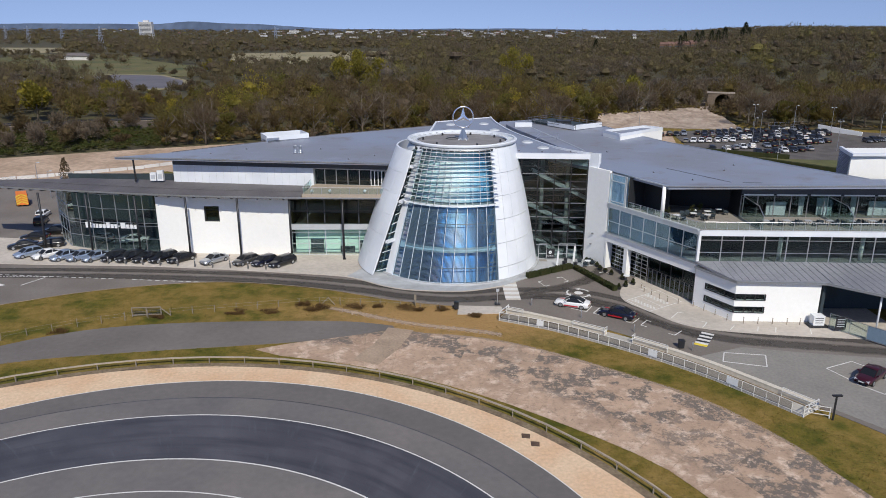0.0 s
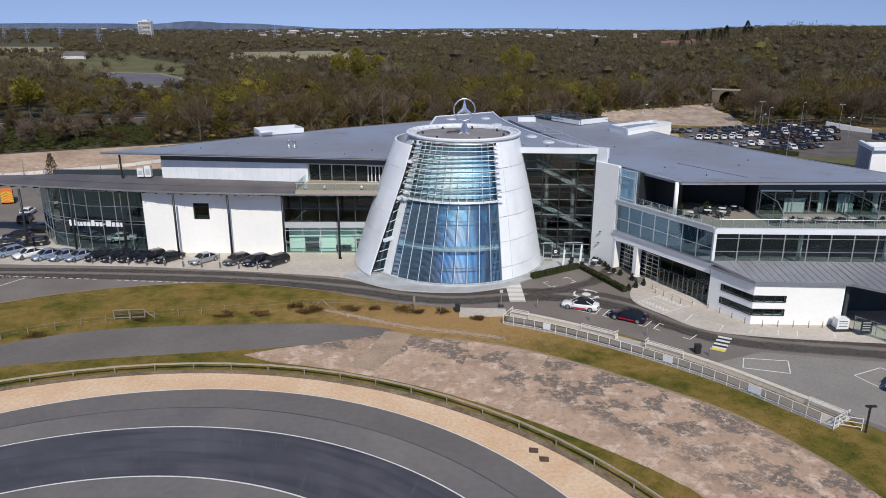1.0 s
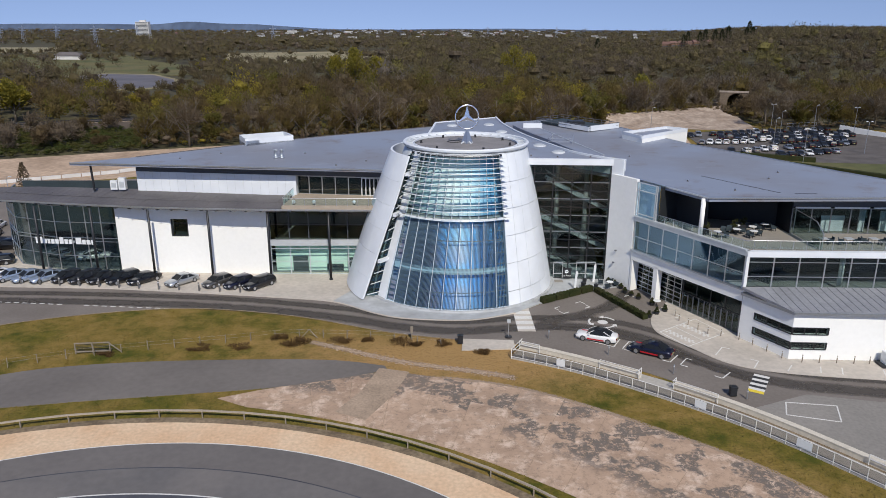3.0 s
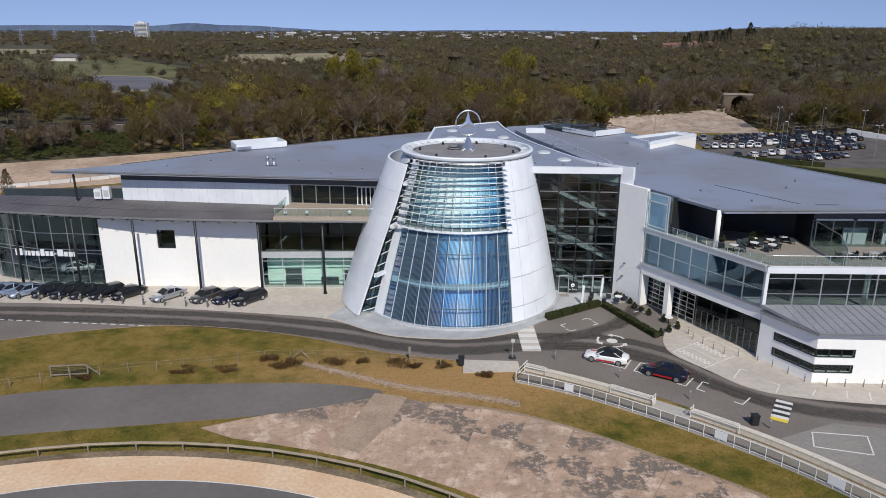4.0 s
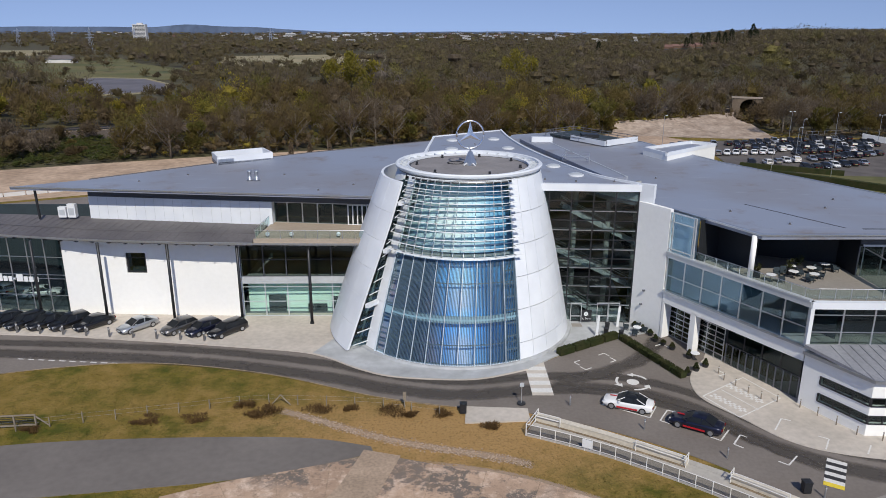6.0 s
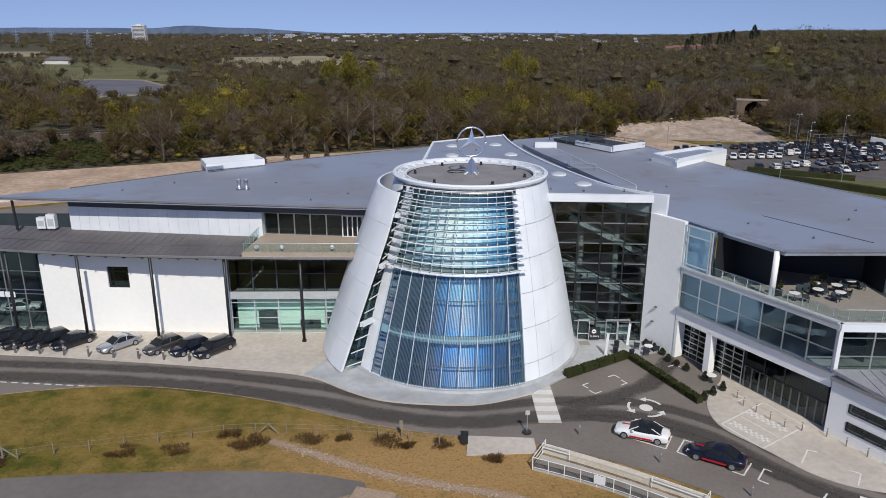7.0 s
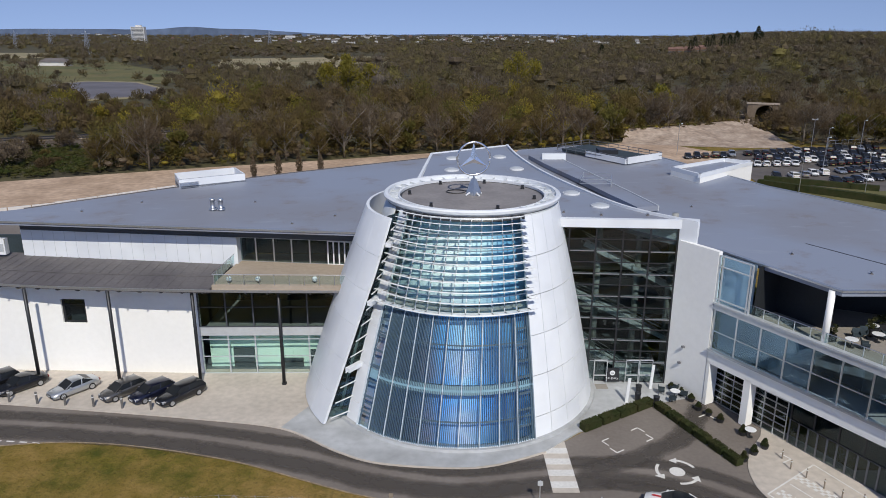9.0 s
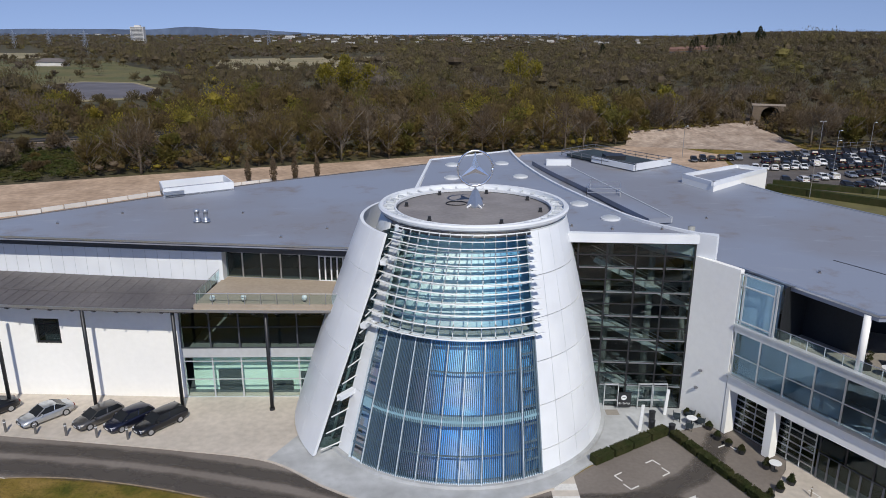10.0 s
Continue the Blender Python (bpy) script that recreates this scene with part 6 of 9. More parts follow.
def far_trees(rng):
    spots = []
    y = 376.0
    while y < 3600:
        step = 16.5 if y < 900 else 16.5 + (y - 900) * 0.014
        half = 0.64 * (y + 10) + 40
        for x in np.arange(-half, half, step):
            px, py = x + rng.uniform(-0.45, 0.45) * step, y + rng.uniform(-0.45, 0.45) * step
            if inside(FIELD, px, py) and rng.random() < 0.97 or inside(FIELD_W, px, py) or inside(SHORE, px, py):
                continue
            if crowded(px, py) or inside(GOLF, px, py) and rng.random() < 0.85:
                continue
            if y > 1500 and rng.random() < 0.25:
                continue
            h = rng.uniform(11, 18) * (0.75 if noise.noise((px * 0.006, py * 0.006, 3.0)) > 0.15 else 1.05)
            way = px / (py - 30)
            if py < 470 and -0.49 < way < -0.34:
                h = rng.uniform(4.0, 8.5) if py > 400 else rng.uniform(6, 9)
            elif 440 < py < 640 and -0.56 < way < -0.34:
                h *= 0.5
            elif 540 < py < 750 and -0.34 < way < -0.06:
                h *= 0.55
            elif 750 < py < 1080 and -0.62 < way < -0.42:
                h *= 0.6
            elif rng.random() < 0.08 and h > 8:
                h *= 1.35
            r = h * rng.uniform(0.48, 0.70) * max(1.0, step / 17)
            n, size = (320, 1.8) if y < 560 else (190, 2.3) if y < 900 else (62, 3.8) if y < 1800 else (18, 6.5)
            spots.append((px, py, land_z(px, py), h, r, n, size, 2 if y < 1200 else 1))
        y += step
    return spots


rng_w = np.random.default_rng(11)
wood("woodland", near_trees(rng_w), "wood_mixed", "early-spring woodland in brown, olive and young green")
wood("distant_woodland", far_trees(rng_w), "wood_hazed", "distant woodland greyed by painted haze", mean=0.46, spread=0.23)


def tree_proto(kind, seed, h):
    """A tree with a tapered trunk, limbs that fork twice and a loose crown of twigs or young leaves."""
    rng = np.random.default_rng(seed)
    material = {"brown": "leaf_brown", "olive": "leaf_olive", "green": "leaf_green", "yellow": "leaf_yellow"}[kind]
    words = {"brown": "bare brown twiggy tree in early spring", "olive": "tree with sparse olive-brown young leaves", "green": "tree with fresh green spring leaves", "yellow": "tree with bright yellow-green young leaves"}[kind]
    t = thing("tree", (0, 0, 0), words, "tree", "trees along the dirt strip")
    s = Shape().tube([(0, 0, -0.1), (0.1, 0.05, h * 0.2), (0.2, -0.1, h * 0.45), (0.05, 0.1, h * 0.85)], [0.36, 0.27, 0.19, 0.05], 7)
    for i in range(11):
        a, z0 = rng.uniform(0, math.tau), h * rng.uniform(0.14, 0.55)
        l = h * rng.uniform(0.24, 0.40)
        m = Vector((math.cos(a) * l * 0.5, math.sin(a) * l * 0.5, z0 + l * 0.5))
        e = Vector((math.cos(a + 0.3) * l, math.sin(a + 0.3) * l, z0 + l * 1.05))
        s.tube([(0.1, 0, z0), m, e], [0.15, 0.10, 0.03], 5)
        for j in range(3):
            b = a + rng.uniform(-1.1, 1.1)
            f = m.lerp(e, rng.uniform(0.0, 0.7))
            s.tube([f, f + Vector((math.cos(b), math.sin(b), rng.uniform(0.5, 1.4))) * l * 0.42], [0.07, 0.02], 4)
    part("trunk", s, "bark", t, smooth=True)
    leafy = kind in ("green", "yellow")
    mid, span = twig_cloud(rng, 2300 if leafy else 1900, 15, leafy)
    q = mid[:, None, :] * np.array([h * 0.40, h * 0.40, h * 0.44]) + span * ((1.7 if h > 14 else 1.2) if leafy else 0.85)
    o = new("crown", quads_mesh("crown", q + np.array([0, 0, h * 0.57]), material))
    o.parent = t
    return t


kinds = ["brown", "olive", "brown", "green", "olive", "brown", "olive"]
protos = [tree_proto(k, 20 + i, (15.5, 11.0, 16.5, 10.0, 12.5, 14.0, 9.0)[i]) for i, k in enumerate(kinds)]
rng_t = np.random.default_rng(5)
first = True
row = [(x, y) for x, y, a in along([p for p in EDGE if -260 < p[0] < 62], 7.0)] + [(x, y) for x, y, a in along([(66, 288), (84, 295), (102, 306)], 5.0)] + [(x, y) for x, y, a in along([(118, 268), (132, 270), (158, 264), (178, 250)], 5.0)]
used = set()
for i, (x, y) in enumerate(row):
    if x < -88 and rng_t.random() < 0.85:
        continue
    k = int(rng_t.integers(0, len(protos)))
    m = Matrix.Translation((x + rng_t.uniform(-2, 2), y + rng_t.uniform(1, 6), 0)) @ Matrix.Rotation(rng_t.uniform(0, math.tau), 4, "Z")
    if k not in used:
        used.add(k)
        protos[k].matrix_basis = m
    else:
        copy_thing(protos[k], m)
# a tall yellow-green tree standing over the wood
for i, (kind, x, y, h, w) in enumerate(SINGLE):
    big = tree_proto(kind, 77 + i, h)
    big.matrix_basis = Matrix.Translation((x, y, 0)) @ Matrix.Diagonal((w, w, 1.0, 1))


# dark conifers on the skyline
def conifer(seed):
    rng = np.random.default_rng(seed)
    t = thing("conifer", (0, 0, 0), "tall dark evergreen tree on the skyline", "tree", "dark conifers")
    part("trunk", Shape().tube([(0, 0, 0), (0, 0, 14)], [0.4, 0.1], 6), "bark", t)
    z = rng.uniform(0.12, 1, 700)
    a = rng.uniform(0, math.tau, 700)
    r = np.sqrt(1.02 - z) * 3.6 * rng.uniform(0.4, 1, 700)
    p = np.stack([r * np.cos(a), r * np.sin(a), z * 15], axis=1)
    q = leaf_cloud(rng, 700, 0.9, 0.1, 0.1, 0.1, 4) + p[:, None, :]
    o = new("crown", quads_mesh("crown", q, "conifer"))
    o.parent = t
    return t


cf = conifer(3)
cf.matrix_basis = Matrix.Translation((395, 960, 22)) @ Matrix.Diagonal((1.7, 1.7, 1.4, 1))
for x, y, z, w in ((388, 950, 20, 1.1), (402, 965, 20, 1.1), (367, 955, 20, 1.15), (357, 950, 18, 1.0), (345, 940, 18, 1.0), (338, 955, 18, 1.0), (326, 940, 17, 0.9), (318, 960, 17, 0.9), (306, 940, 15, 0.8), (203, 960, 4, 1.15), (-280, 830, 0, 0.9), (-262, 860, 0, 0.8), (440, 955, 20, 0.8), (505, 930, 22, 0.7)):
    c = copy_thing(cf, Matrix.Translation((x, y, z)))
    c.scale = (w * 1.4, w * 1.4, w)

# shrubs on the railway bank
rng_s = np.random.default_rng(9)
sp = []
for i in range(1500):
    x = rng_s.uniform(-190, -84)
    y0, y1 = line_y(EDGE, x) + 1, line_y(RAIL, x) - 5.5
    y = rng_s.uniform(y0, y1)
    sp.append((x, y, max(0.0, 1.6 - (y1 - y) * 0.4), rng_s.uniform(1.2, 2.8), rng_s.uniform(1.6, 2.9), 60, 0.55, 2))
ub = []
for x, y, a in along([p for p in EDGE if -88 < p[0] < 126], 1.5):
    for k in range(4):
        ub.append((x + rng_s.uniform(-1, 1), y + rng_s.uniform(0.5, 5) + k * 4, 0.0, rng_s.uniform(2.2, 5.6) + k * 0.5, rng_s.uniform(1.8, 3.2), 110, 0.46, 2))
for x, y, a in along([(64, 283), (84, 291), (104, 304), (112, 308)], 1.2):
    ub.append((x, y - rng_s.uniform(-1.5, 2.5), 2.6, rng_s.uniform(1.2, 3.2), rng_s.uniform(1.2, 2.4), 90, 0.36, 2))
for x, y, h in ((111, 312, 9.5), (114.5, 315, 8.0), (108, 311, 10.5), (117.5, 314, 6.5), (119.5, 313, 4.4), (131.5, 311, 10.5), (134, 308, 11.5), (128.4, 309, 8.0), (124, 309, 3.2), (121, 310, 3.0), (126.5, 308, 4.6)):
    ub.append((x, y, 0.5, h, 2.6, 300, 0.4, 2))
for x, y, a in along([(114, 268), (120, 268.5), (140, 268), (165, 258)], 1.1):
    ub.append((x, y + rng_s.uniform(-0.8, 2.5), 0.0, rng_s.uniform(1.4, 3.6), rng_s.uniform(1.4, 2.6), 90, 0.36, 2))
wood("undergrowth", ub, "wood_mixed", "tangled brown undergrowth at the wood's edge", "shrubs")
wood("ivy_bank", sp, "ivy", "dark green ivy and bramble on the railway bank", "shrubs")

# far hills
hill = Shape()
xs = [-3600 + i * 60 for i in range(121)]


def hill_z(x):
    a = 46 + 9 * noise.noise((x * 0.0011, 0.3, 0.0)) + 3 * noise.noise((x * 0.006, 1.3, 0.0))
    a += 15 * math.exp(-((x + 1480) / 150) ** 2) + 8 * math.exp(-((x + 2350) / 420) ** 2) + 6 * math.exp(-((x + 1150) / 200) ** 2)
    return a - 20 * (1 / (1 + math.exp(-(x + 900) / 90)))


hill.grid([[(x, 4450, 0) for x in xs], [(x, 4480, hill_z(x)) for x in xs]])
solo("distant_hills", hill, "hazy_hill", "distant hills painted haze-blue on the horizon", "hills", kind="structure")

# distant town
M["far_white"] = mat("far_white", (0.62, 0.61, 0.59), 0.7, var=0.1, coarse=0.05, fine=0.3)
M["far_brick"] = mat("far_brick", (0.20, 0.115, 0.085), 0.8, var=0.1, coarse=0.05, fine=0.3)
M["far_window"] = mat("far_window", (0.08, 0.09, 0.10), 0.3, var=0.1)
M["tile_red"] = mat("tile_red", (0.17, 0.095, 0.075), 0.8, var=0.15, coarse=0.3, fine=2)
M["slate"] = mat("slate", (0.14, 0.125, 0.12), 0.7, var=0.12, coarse=0.3, fine=2)


def far_house(w, d, h, wallm, roofm, pitched, label, name="house"):
    t = thing(name, (0, 0, 0), label, "building", "distant town buildings")
    part("wall", Shape().box(-w / 2, w / 2, -d / 2, d / 2, 0, h), wallm, t)
    if pitched:
        part("roof", Shape().add([(-w / 2 - .4, -d / 2 - .4, h), (w / 2 + .4, -d / 2 - .4, h), (w / 2 + .4, d / 2 + .4, h), (-w / 2 - .4, d / 2 + .4, h), (-w / 2, 0, h + d * 0.35), (w / 2, 0, h + d * 0.35)], [(0, 1, 5, 4), (2, 3, 4, 5), (1, 2, 5), (3, 0, 4), (3, 2, 1, 0)]), roofm, t)
    else:
        part("roof", Shape().box(-w / 2 - .3, w / 2 + .3, -d / 2 - .3, d / 2 + .3, h, h + 0.8), roofm, t)
    for r in range(max(1, int(h / 4.5))):
        part("window_band", Shape().box(-w * 0.46, w * 0.46, -d / 2 - 0.12, -d / 2 - 0.02, 1.4 + r * 4.2, 3.0 + r * 4.2), "far_window", t)
    return t


rng_h = np.random.default_rng(21)
types = [far_house(20, 9, 5, "far_white", "slate", False, "long white flat-roofed distant building", "far_building"), far_house(13, 9, 5.5, "far_white", "slate", True, "white gabled distant building", "far_building"), far_house(11, 8, 5.5, "far_brick", "tile_red", True, "red brick distant house with a slate roof"), far_house(30, 12, 6, "far_white", "slate", False, "long pale distant warehouse", "far_building")]
done = set()
for i in range(150):
    k = int(rng_h.choice([0, 1, 2, 3], p=[0.3, 0.32, 0.23, 0.15]))
    y = rng_h.uniform(1700, 3300)
    x = rng_h.uniform(-0.24, 0.16) * y if i % 3 else rng_h.uniform(-0.5, 0.32) * y
    m = Matrix.Translation((x, y, rng_h.uniform(7, 13) + land_z(x, y) * 0.8)) @ Matrix.Rotation(rng_h.uniform(-0.5, 0.5), 4, "Z")
    if k not in done:
        done.add(k)
        types[k].matrix_basis = m
    else:
        c = copy_thing(types[k], m)
        sc = rng_h.uniform(0.35, 0.8)
        c.scale = (sc, sc, sc * rng_h.uniform(0.8, 1.2))
for i in range(7):
    hh = copy_thing(types[2], Matrix.Translation((300 + i * 9.5 + rng_h.uniform(-3, 3), 985 + rng_h.uniform(-12, 12), 9 + i * 0.6)) @ Matrix.Rotation(rng_h.uniform(-0.6, 0.6), 4, "Z"))
    hh.scale = (0.9, 1.0, 1.0)
tw = thing("tower_block", (-784, 2000, 0), "pale concrete tower block above the woods", "building")
part("wall", Shape().box(-801, -767, 1992, 2008, 0, 48), "far_white", tw)
part("roof", Shape().box(-790, -776, 1996, 2004, 48, 52), "far_white", tw)
for r in range(12):
    part("window_band", Shape().box(-799.5, -768.5, 1991.8, 1991.95, 8 + r * 3.3, 9.7 + r * 3.3), "far_window", tw)
cl = thing("clubhouse", (-400, 800, 0), "white single-storey clubhouse in the park", "building")
part("wall", Shape().box(-418, -388, 815, 827, 0, 4.5), "far_white", cl)
part("roof", Shape().add([(-419, 814, 4.5), (-387, 814, 4.5), (-387, 828, 4.5), (-419, 828, 4.5), (-412, 821, 8), (-394, 821, 8)], [(0, 1, 5, 4), (2, 3, 4, 5), (1, 2, 5), (3, 0, 4)]), "slate", cl)


def pylon():
    t = thing("pylon", (0, 0, 0), "grey steel lattice power pylon", "pylon", "power pylons")
    s = Shape()
    for sx, sy in ((-1, -1), (1, -1), (1, 1), (-1, 1)):
        s.beam((sx * 4, sy * 4, 0), (sx * 0.6, sy * 0.6, 36), 0.45, 0.45)
    for z in range(3, 34, 5):
        w = 4 - 3.4 * z / 36
        s.beam((-w, -w, z), (w * 0.8, -w * 0.8, z + 5), 0.3, 0.3).beam((w, -w, z), (-w * 0.8, -w * 0.8, z + 5), 0.3, 0.3)
    part("tower", s, "aluminium", t)
    for z in (22, 27, 32):
        part("cross_arm", Shape().beam((-7, 0, z), (7, 0, z), 0.5, 0.6), "aluminium", t)
    return t


py = pylon()
py.matrix_basis = Matrix.Translation((-560, 1230, 0))
for x, y in ((-860, 1560), (-800, 1580), (-930, 1600), (-760, 1900), (-330, 1500), (330, 2100), (150, 2300)):
    copy_thing(py, Matrix.Translation((x, y, 0)))


# ---- rough grass, scrub and rubble on the near slopes ----
def inside_many(poly, px, py):
    c = np.zeros(len(px), bool)
    for (x0, y0), (x1, y1) in zip(poly, poly[1:] + poly[:1]):
        if y0 != y1:
            c ^= ((y0 > py) != (y1 > py)) & (px < (x1 - x0) * (py - y0) / (y1 - y0) + x0)
    return c


rng_g = np.random.default_rng(31)
gx, gy = rng_g.uniform(-64, 46, 90000), rng_g.uniform(40, 98, 90000)
bare = inside_many(road, gx, gy) | inside_many(APRON_UP + APRON_LOW, gx, gy) | inside_many(tongue, gx, gy)
bare |= np.hypot(gx + 23.6, gy - 21.2) < 49.0
bare |= (gx > 7) & (gy > np.interp(gx, [8.5, 16.2, 23.2, 29.6, 36.0, 46], [82, 77.8, 72.5, 66.4, 58.2, 45]) - 0.3)
gx, gy = gx[~bare], gy[~bare]
n = len(gx)
q = leaf_cloud(rng_g, n, 0.17, 0.04, 0.04, 0.02, 4, up=0.0)
q[:, :, 2] *= 0.55
tagged(new("grass_tufts", quads_mesh("grass_tufts", q + np.stack([gx, gy, np.full(n, 0.03)], axis=1)[:, None, :], "rough_grass")), "rough olive and straw grass tufts", "grass", kind="stuff")
M["scrub"] = foliage("scrub", [(0.35, (0.115, 0.068, 0.030)), (0.65, (0.16, 0.10, 0.042))], coarse=0.5)
for x, y, r, h in ((-17.4, 87.0, 1.5, 0.7), (-14.8, 86.0, 2.0, 0.7), (-16.2, 85.4, 1.2, 0.45), (-10.2, 86.3, 1.9, 0.65), (-7.6, 86.6, 1.0, 0.4), (-3.6, 86.0, 1.9, 0.7), (-1.9, 85.4, 1.1, 0.45), (-26.0, 84.6, 1.6, 0.35), (1.0, 85.4, 1.4, 0.5), (-46, 78.2, 1.5, 0.35), (-35.5, 83.0, 1.1, 0.35), (5.6, 83.3, 1.2, 0.4), (-21.5, 84.9, 1.7, 0.3)):
    rng = np.random.default_rng(int(abs(x * 13)))
    mid, span = twig_cloud(rng, 620, 11, False)
    wq = mid[:, None, :] * np.array([r, r * 0.75, h * 0.6]) + span * 0.30
    tagged(new("scrub_bush", quads_mesh("scrub_bush", wq + np.array([x, y, h * 0.45]), "scrub")), "low brown scrub bush on the grass slope", "shrub", "scrub bushes on the slope")
rb_n = 900
k = rng_g.uniform(0, 1, rb_n)
rx = -12.5 + 21 * k
ry = np.interp(rx, [-13, -9.1, -5.3, -1.8, 1.7, 5.8, 9], [85.9, 84.0, 82.1, 80.7, 79.7, 78.6, 77.3]) + rng_g.normal(0, 0.38, rb_n)
M["rubble"] = mat("rubble", (0.37, 0.285, 0.215), 0.9, var=0.2, coarse=1, fine=6)
rs = Shape()
for x, y in zip(rx, ry):
    s_ = rng_g.uniform(0.025, 0.075)
    rs.hexa([(x - s_, y - s_ * 0.8, 0), (x + s_, y - s_, 0), (x + s_ * 0.9, y + s_, 0), (x - s_ * 0.7, y + s_ * 0.9, 0)], [(x - s_ * 0.6, y - s_ * 0.5, s_ * 1.2), (x + s_ * 0.5, y - s_ * 0.6, s_), (x + s_ * 0.6, y + s_ * 0.5, s_ * 1.1), (x - s_ * 0.5, y + s_ * 0.6, s_ * 0.9)])
tagged(new("rubble", rs.mesh("rubble", M["rubble"])), "pale broken stones along the apron edge", "stones", kind="stuff")


# ---- emblem and roof fittings ----
em = thing("ring_emblem", (4.6, 111.4, 18.75), "polished ring emblem with three spokes on a pedestal", "emblem")
part("pedestal", Shape().lathe([(0.78, 18.75), (0.74, 19.0), (0.26, 20.35), (0.12, 20.42), (0.07, 20.66), (0.0, 20.66)], 4, 4.6, 111.4), "aluminium", em)
for a in range(4):
    c, s_ = math.cos(a * math.pi / 2 + 0.6), math.sin(a * math.pi / 2 + 0.6)
    part("foot", Shape().beam((4.6 + 0.3 * c, 111.4 + 0.3 * s_, 19.1), (4.6 + 1.0 * c, 111.4 + 1.0 * s_, 18.78), 0.12, 0.12), "white_frame", em)
EC, ER_ = Vector((4.56, 111.4, 22.36)), 1.62
ex, ez = Vector((math.cos(0.12), math.sin(0.12), 0)), Vector((0, 0, 1))
part("ring", Shape().tube([EC + (ex * math.cos(a) + ez * math.sin(a)) * ER_ for a in [i * math.tau / 48 for i in range(49)]], 0.1, 8), "chrome", em, "polished ring", smooth=True)
ey = Vector((-math.sin(0.12), math.cos(0.12), 0))
for k in range(3):
    a = math.pi / 2 + k * math.tau / 3
    d, w = ex * math.cos(a) + ez * math.sin(a), ex * -math.sin(a) + ez * math.cos(a)
    base = [EC + w * 0.34 + d * 0.2, EC + ey * 0.16, EC - w * 0.34 + d * 0.2, EC - ey * 0.16]
    part("spoke", Shape().add(base + [EC + d * ER_], [(0, 1, 4), (1, 2, 4), (2, 3, 4), (3, 0, 4), (3, 2, 1, 0)]), "chrome", em)
# flat dark loop drawn on the deck as the ring's cast shadow
part("cable", Shape().tube([(4.6 + 0.5 + 1.0 * math.cos(a) - 2.2, 112.6 + 0.8 * math.sin(a), 18.8) for a in [i * math.tau / 20 for i in range(19)]], 0.06, 5), "dark_metal", em, "dark loop painted as the ring's shadow")
for p in (-150, -95, -40, 20, 75, 120, 165):
    x, y, z = 4.4 + 6.2 * math.sin(radians(p)), 111 - 6.2 * math.cos(radians(p)), 18.75
    solo("floodlight", Shape().box(x - 0.18, x + 0.18, y - 0.14, y + 0.14, z, z + 0.12).box(x - 0.14, x + 0.14, y - 0.1, y + 0.12, z + 0.12, z + 0.4), "dark_metal", "small black floodlight on the cone roof", "floodlight", "rim floodlights")


def roof_dome(x, y, z, r):
    t = thing("roof_dome", (x, y, z), "pale round rooflight dome", "rooflight", "rooflight domes")
    part("kerb", Shape().lathe([(r, z - 0.05), (r, z + 0.14), (r * 0.93, z + 0.16)], 24, x, y), "white_frame", t)
    part("dome", Shape().lathe([(r * 0.93, z + 0.15), (r * 0.8, z + 0.24), (r * 0.5, z + 0.33), (0.01, z + 0.37)], 24, x, y), "grey_panel", t, smooth=True)


for x, y in ((3.05, 142.0), (2.8, 133.1), (9.8, 143.2), (11.3, 133.9), (15.8, 119.1), (17.7, 113.1)):
    roof_dome(x, y, 17.15, 0.95)
fl = thing("flue_pair", (-23.3, 118.4, 15.6), "pair of silver flue pipes on the roof", "flue")
for x in (-23.75, -22.85):
    part("flue", Shape().lathe([(0.42, 15.5), (0.42, 15.6), (0.24, 15.62), (0.24, 16.5), (0.3, 16.52), (0.3, 16.72), (0.0, 16.75)], 14, x, 118.4), "aluminium", fl, smooth=True)
part("crossbar", Shape().beam((-23.75, 118.4, 16.3), (-22.85, 118.4, 16.3), 0.06, 0.06), "aluminium", fl)


def stub(x, y, z, h=0.45):
    t = thing("roof_vent", (x, y, z), "small grey roof vent stub", "vent", "roof vents")
    part("pipe", Shape().lathe([(0.18, z - 0.02), (0.1, z + 0.06), (0.08, z + h), (0.0, z + h)], 10, x, y), "roof_dark", t)
    part("cap", Shape().lathe([(0.14, z + h), (0.14, z + h + 0.05), (0.0, z + h + 0.12)], 10, x, y), "aluminium", t)


for x, y in ((-38, 118), (-14, 113), (-20, 122), (-10, 116), (-33, 122)):
    stub(x, y, west_roof_z(x, y), 0.14)
for x, y in ((30, 121), (44, 104), (33, 103), (37, 97.5), (47, 108)):
    stub(x, y, east_roof_z(x, y), 0.18)
for x, y in ((13.5, 110.4), (17, 109.3), (21.5, 109.2), (8, 127), (6.5, 138)):
    stub(x, y, 17.15, 0.2)
# strips and upstands on the roofs
jn = Shape().beam((35.9, 106.3, east_roof_z(36, 106) + 0.01), (41.9, 95.9, east_roof_z(42, 96) + 0.01), 0.12, 0.04)
part("expansion_joint", jn, "dark_metal", hall)
UL = spline([(15.2, 153.0), (17.0, 144.0), (19.15, 135.2), (21.2, 126.0), (23.0, 118.2)])
UR = spline([(19.6, 151.0), (21.2, 142.0), (22.8, 133.5), (24.3, 125.5), (25.5, 118.8)])
part("roof_upstand", Shape().ribbon(UR, UL, 15.3, 15.85), "roof_membrane", hall, "long curved raised strip on the east roof")
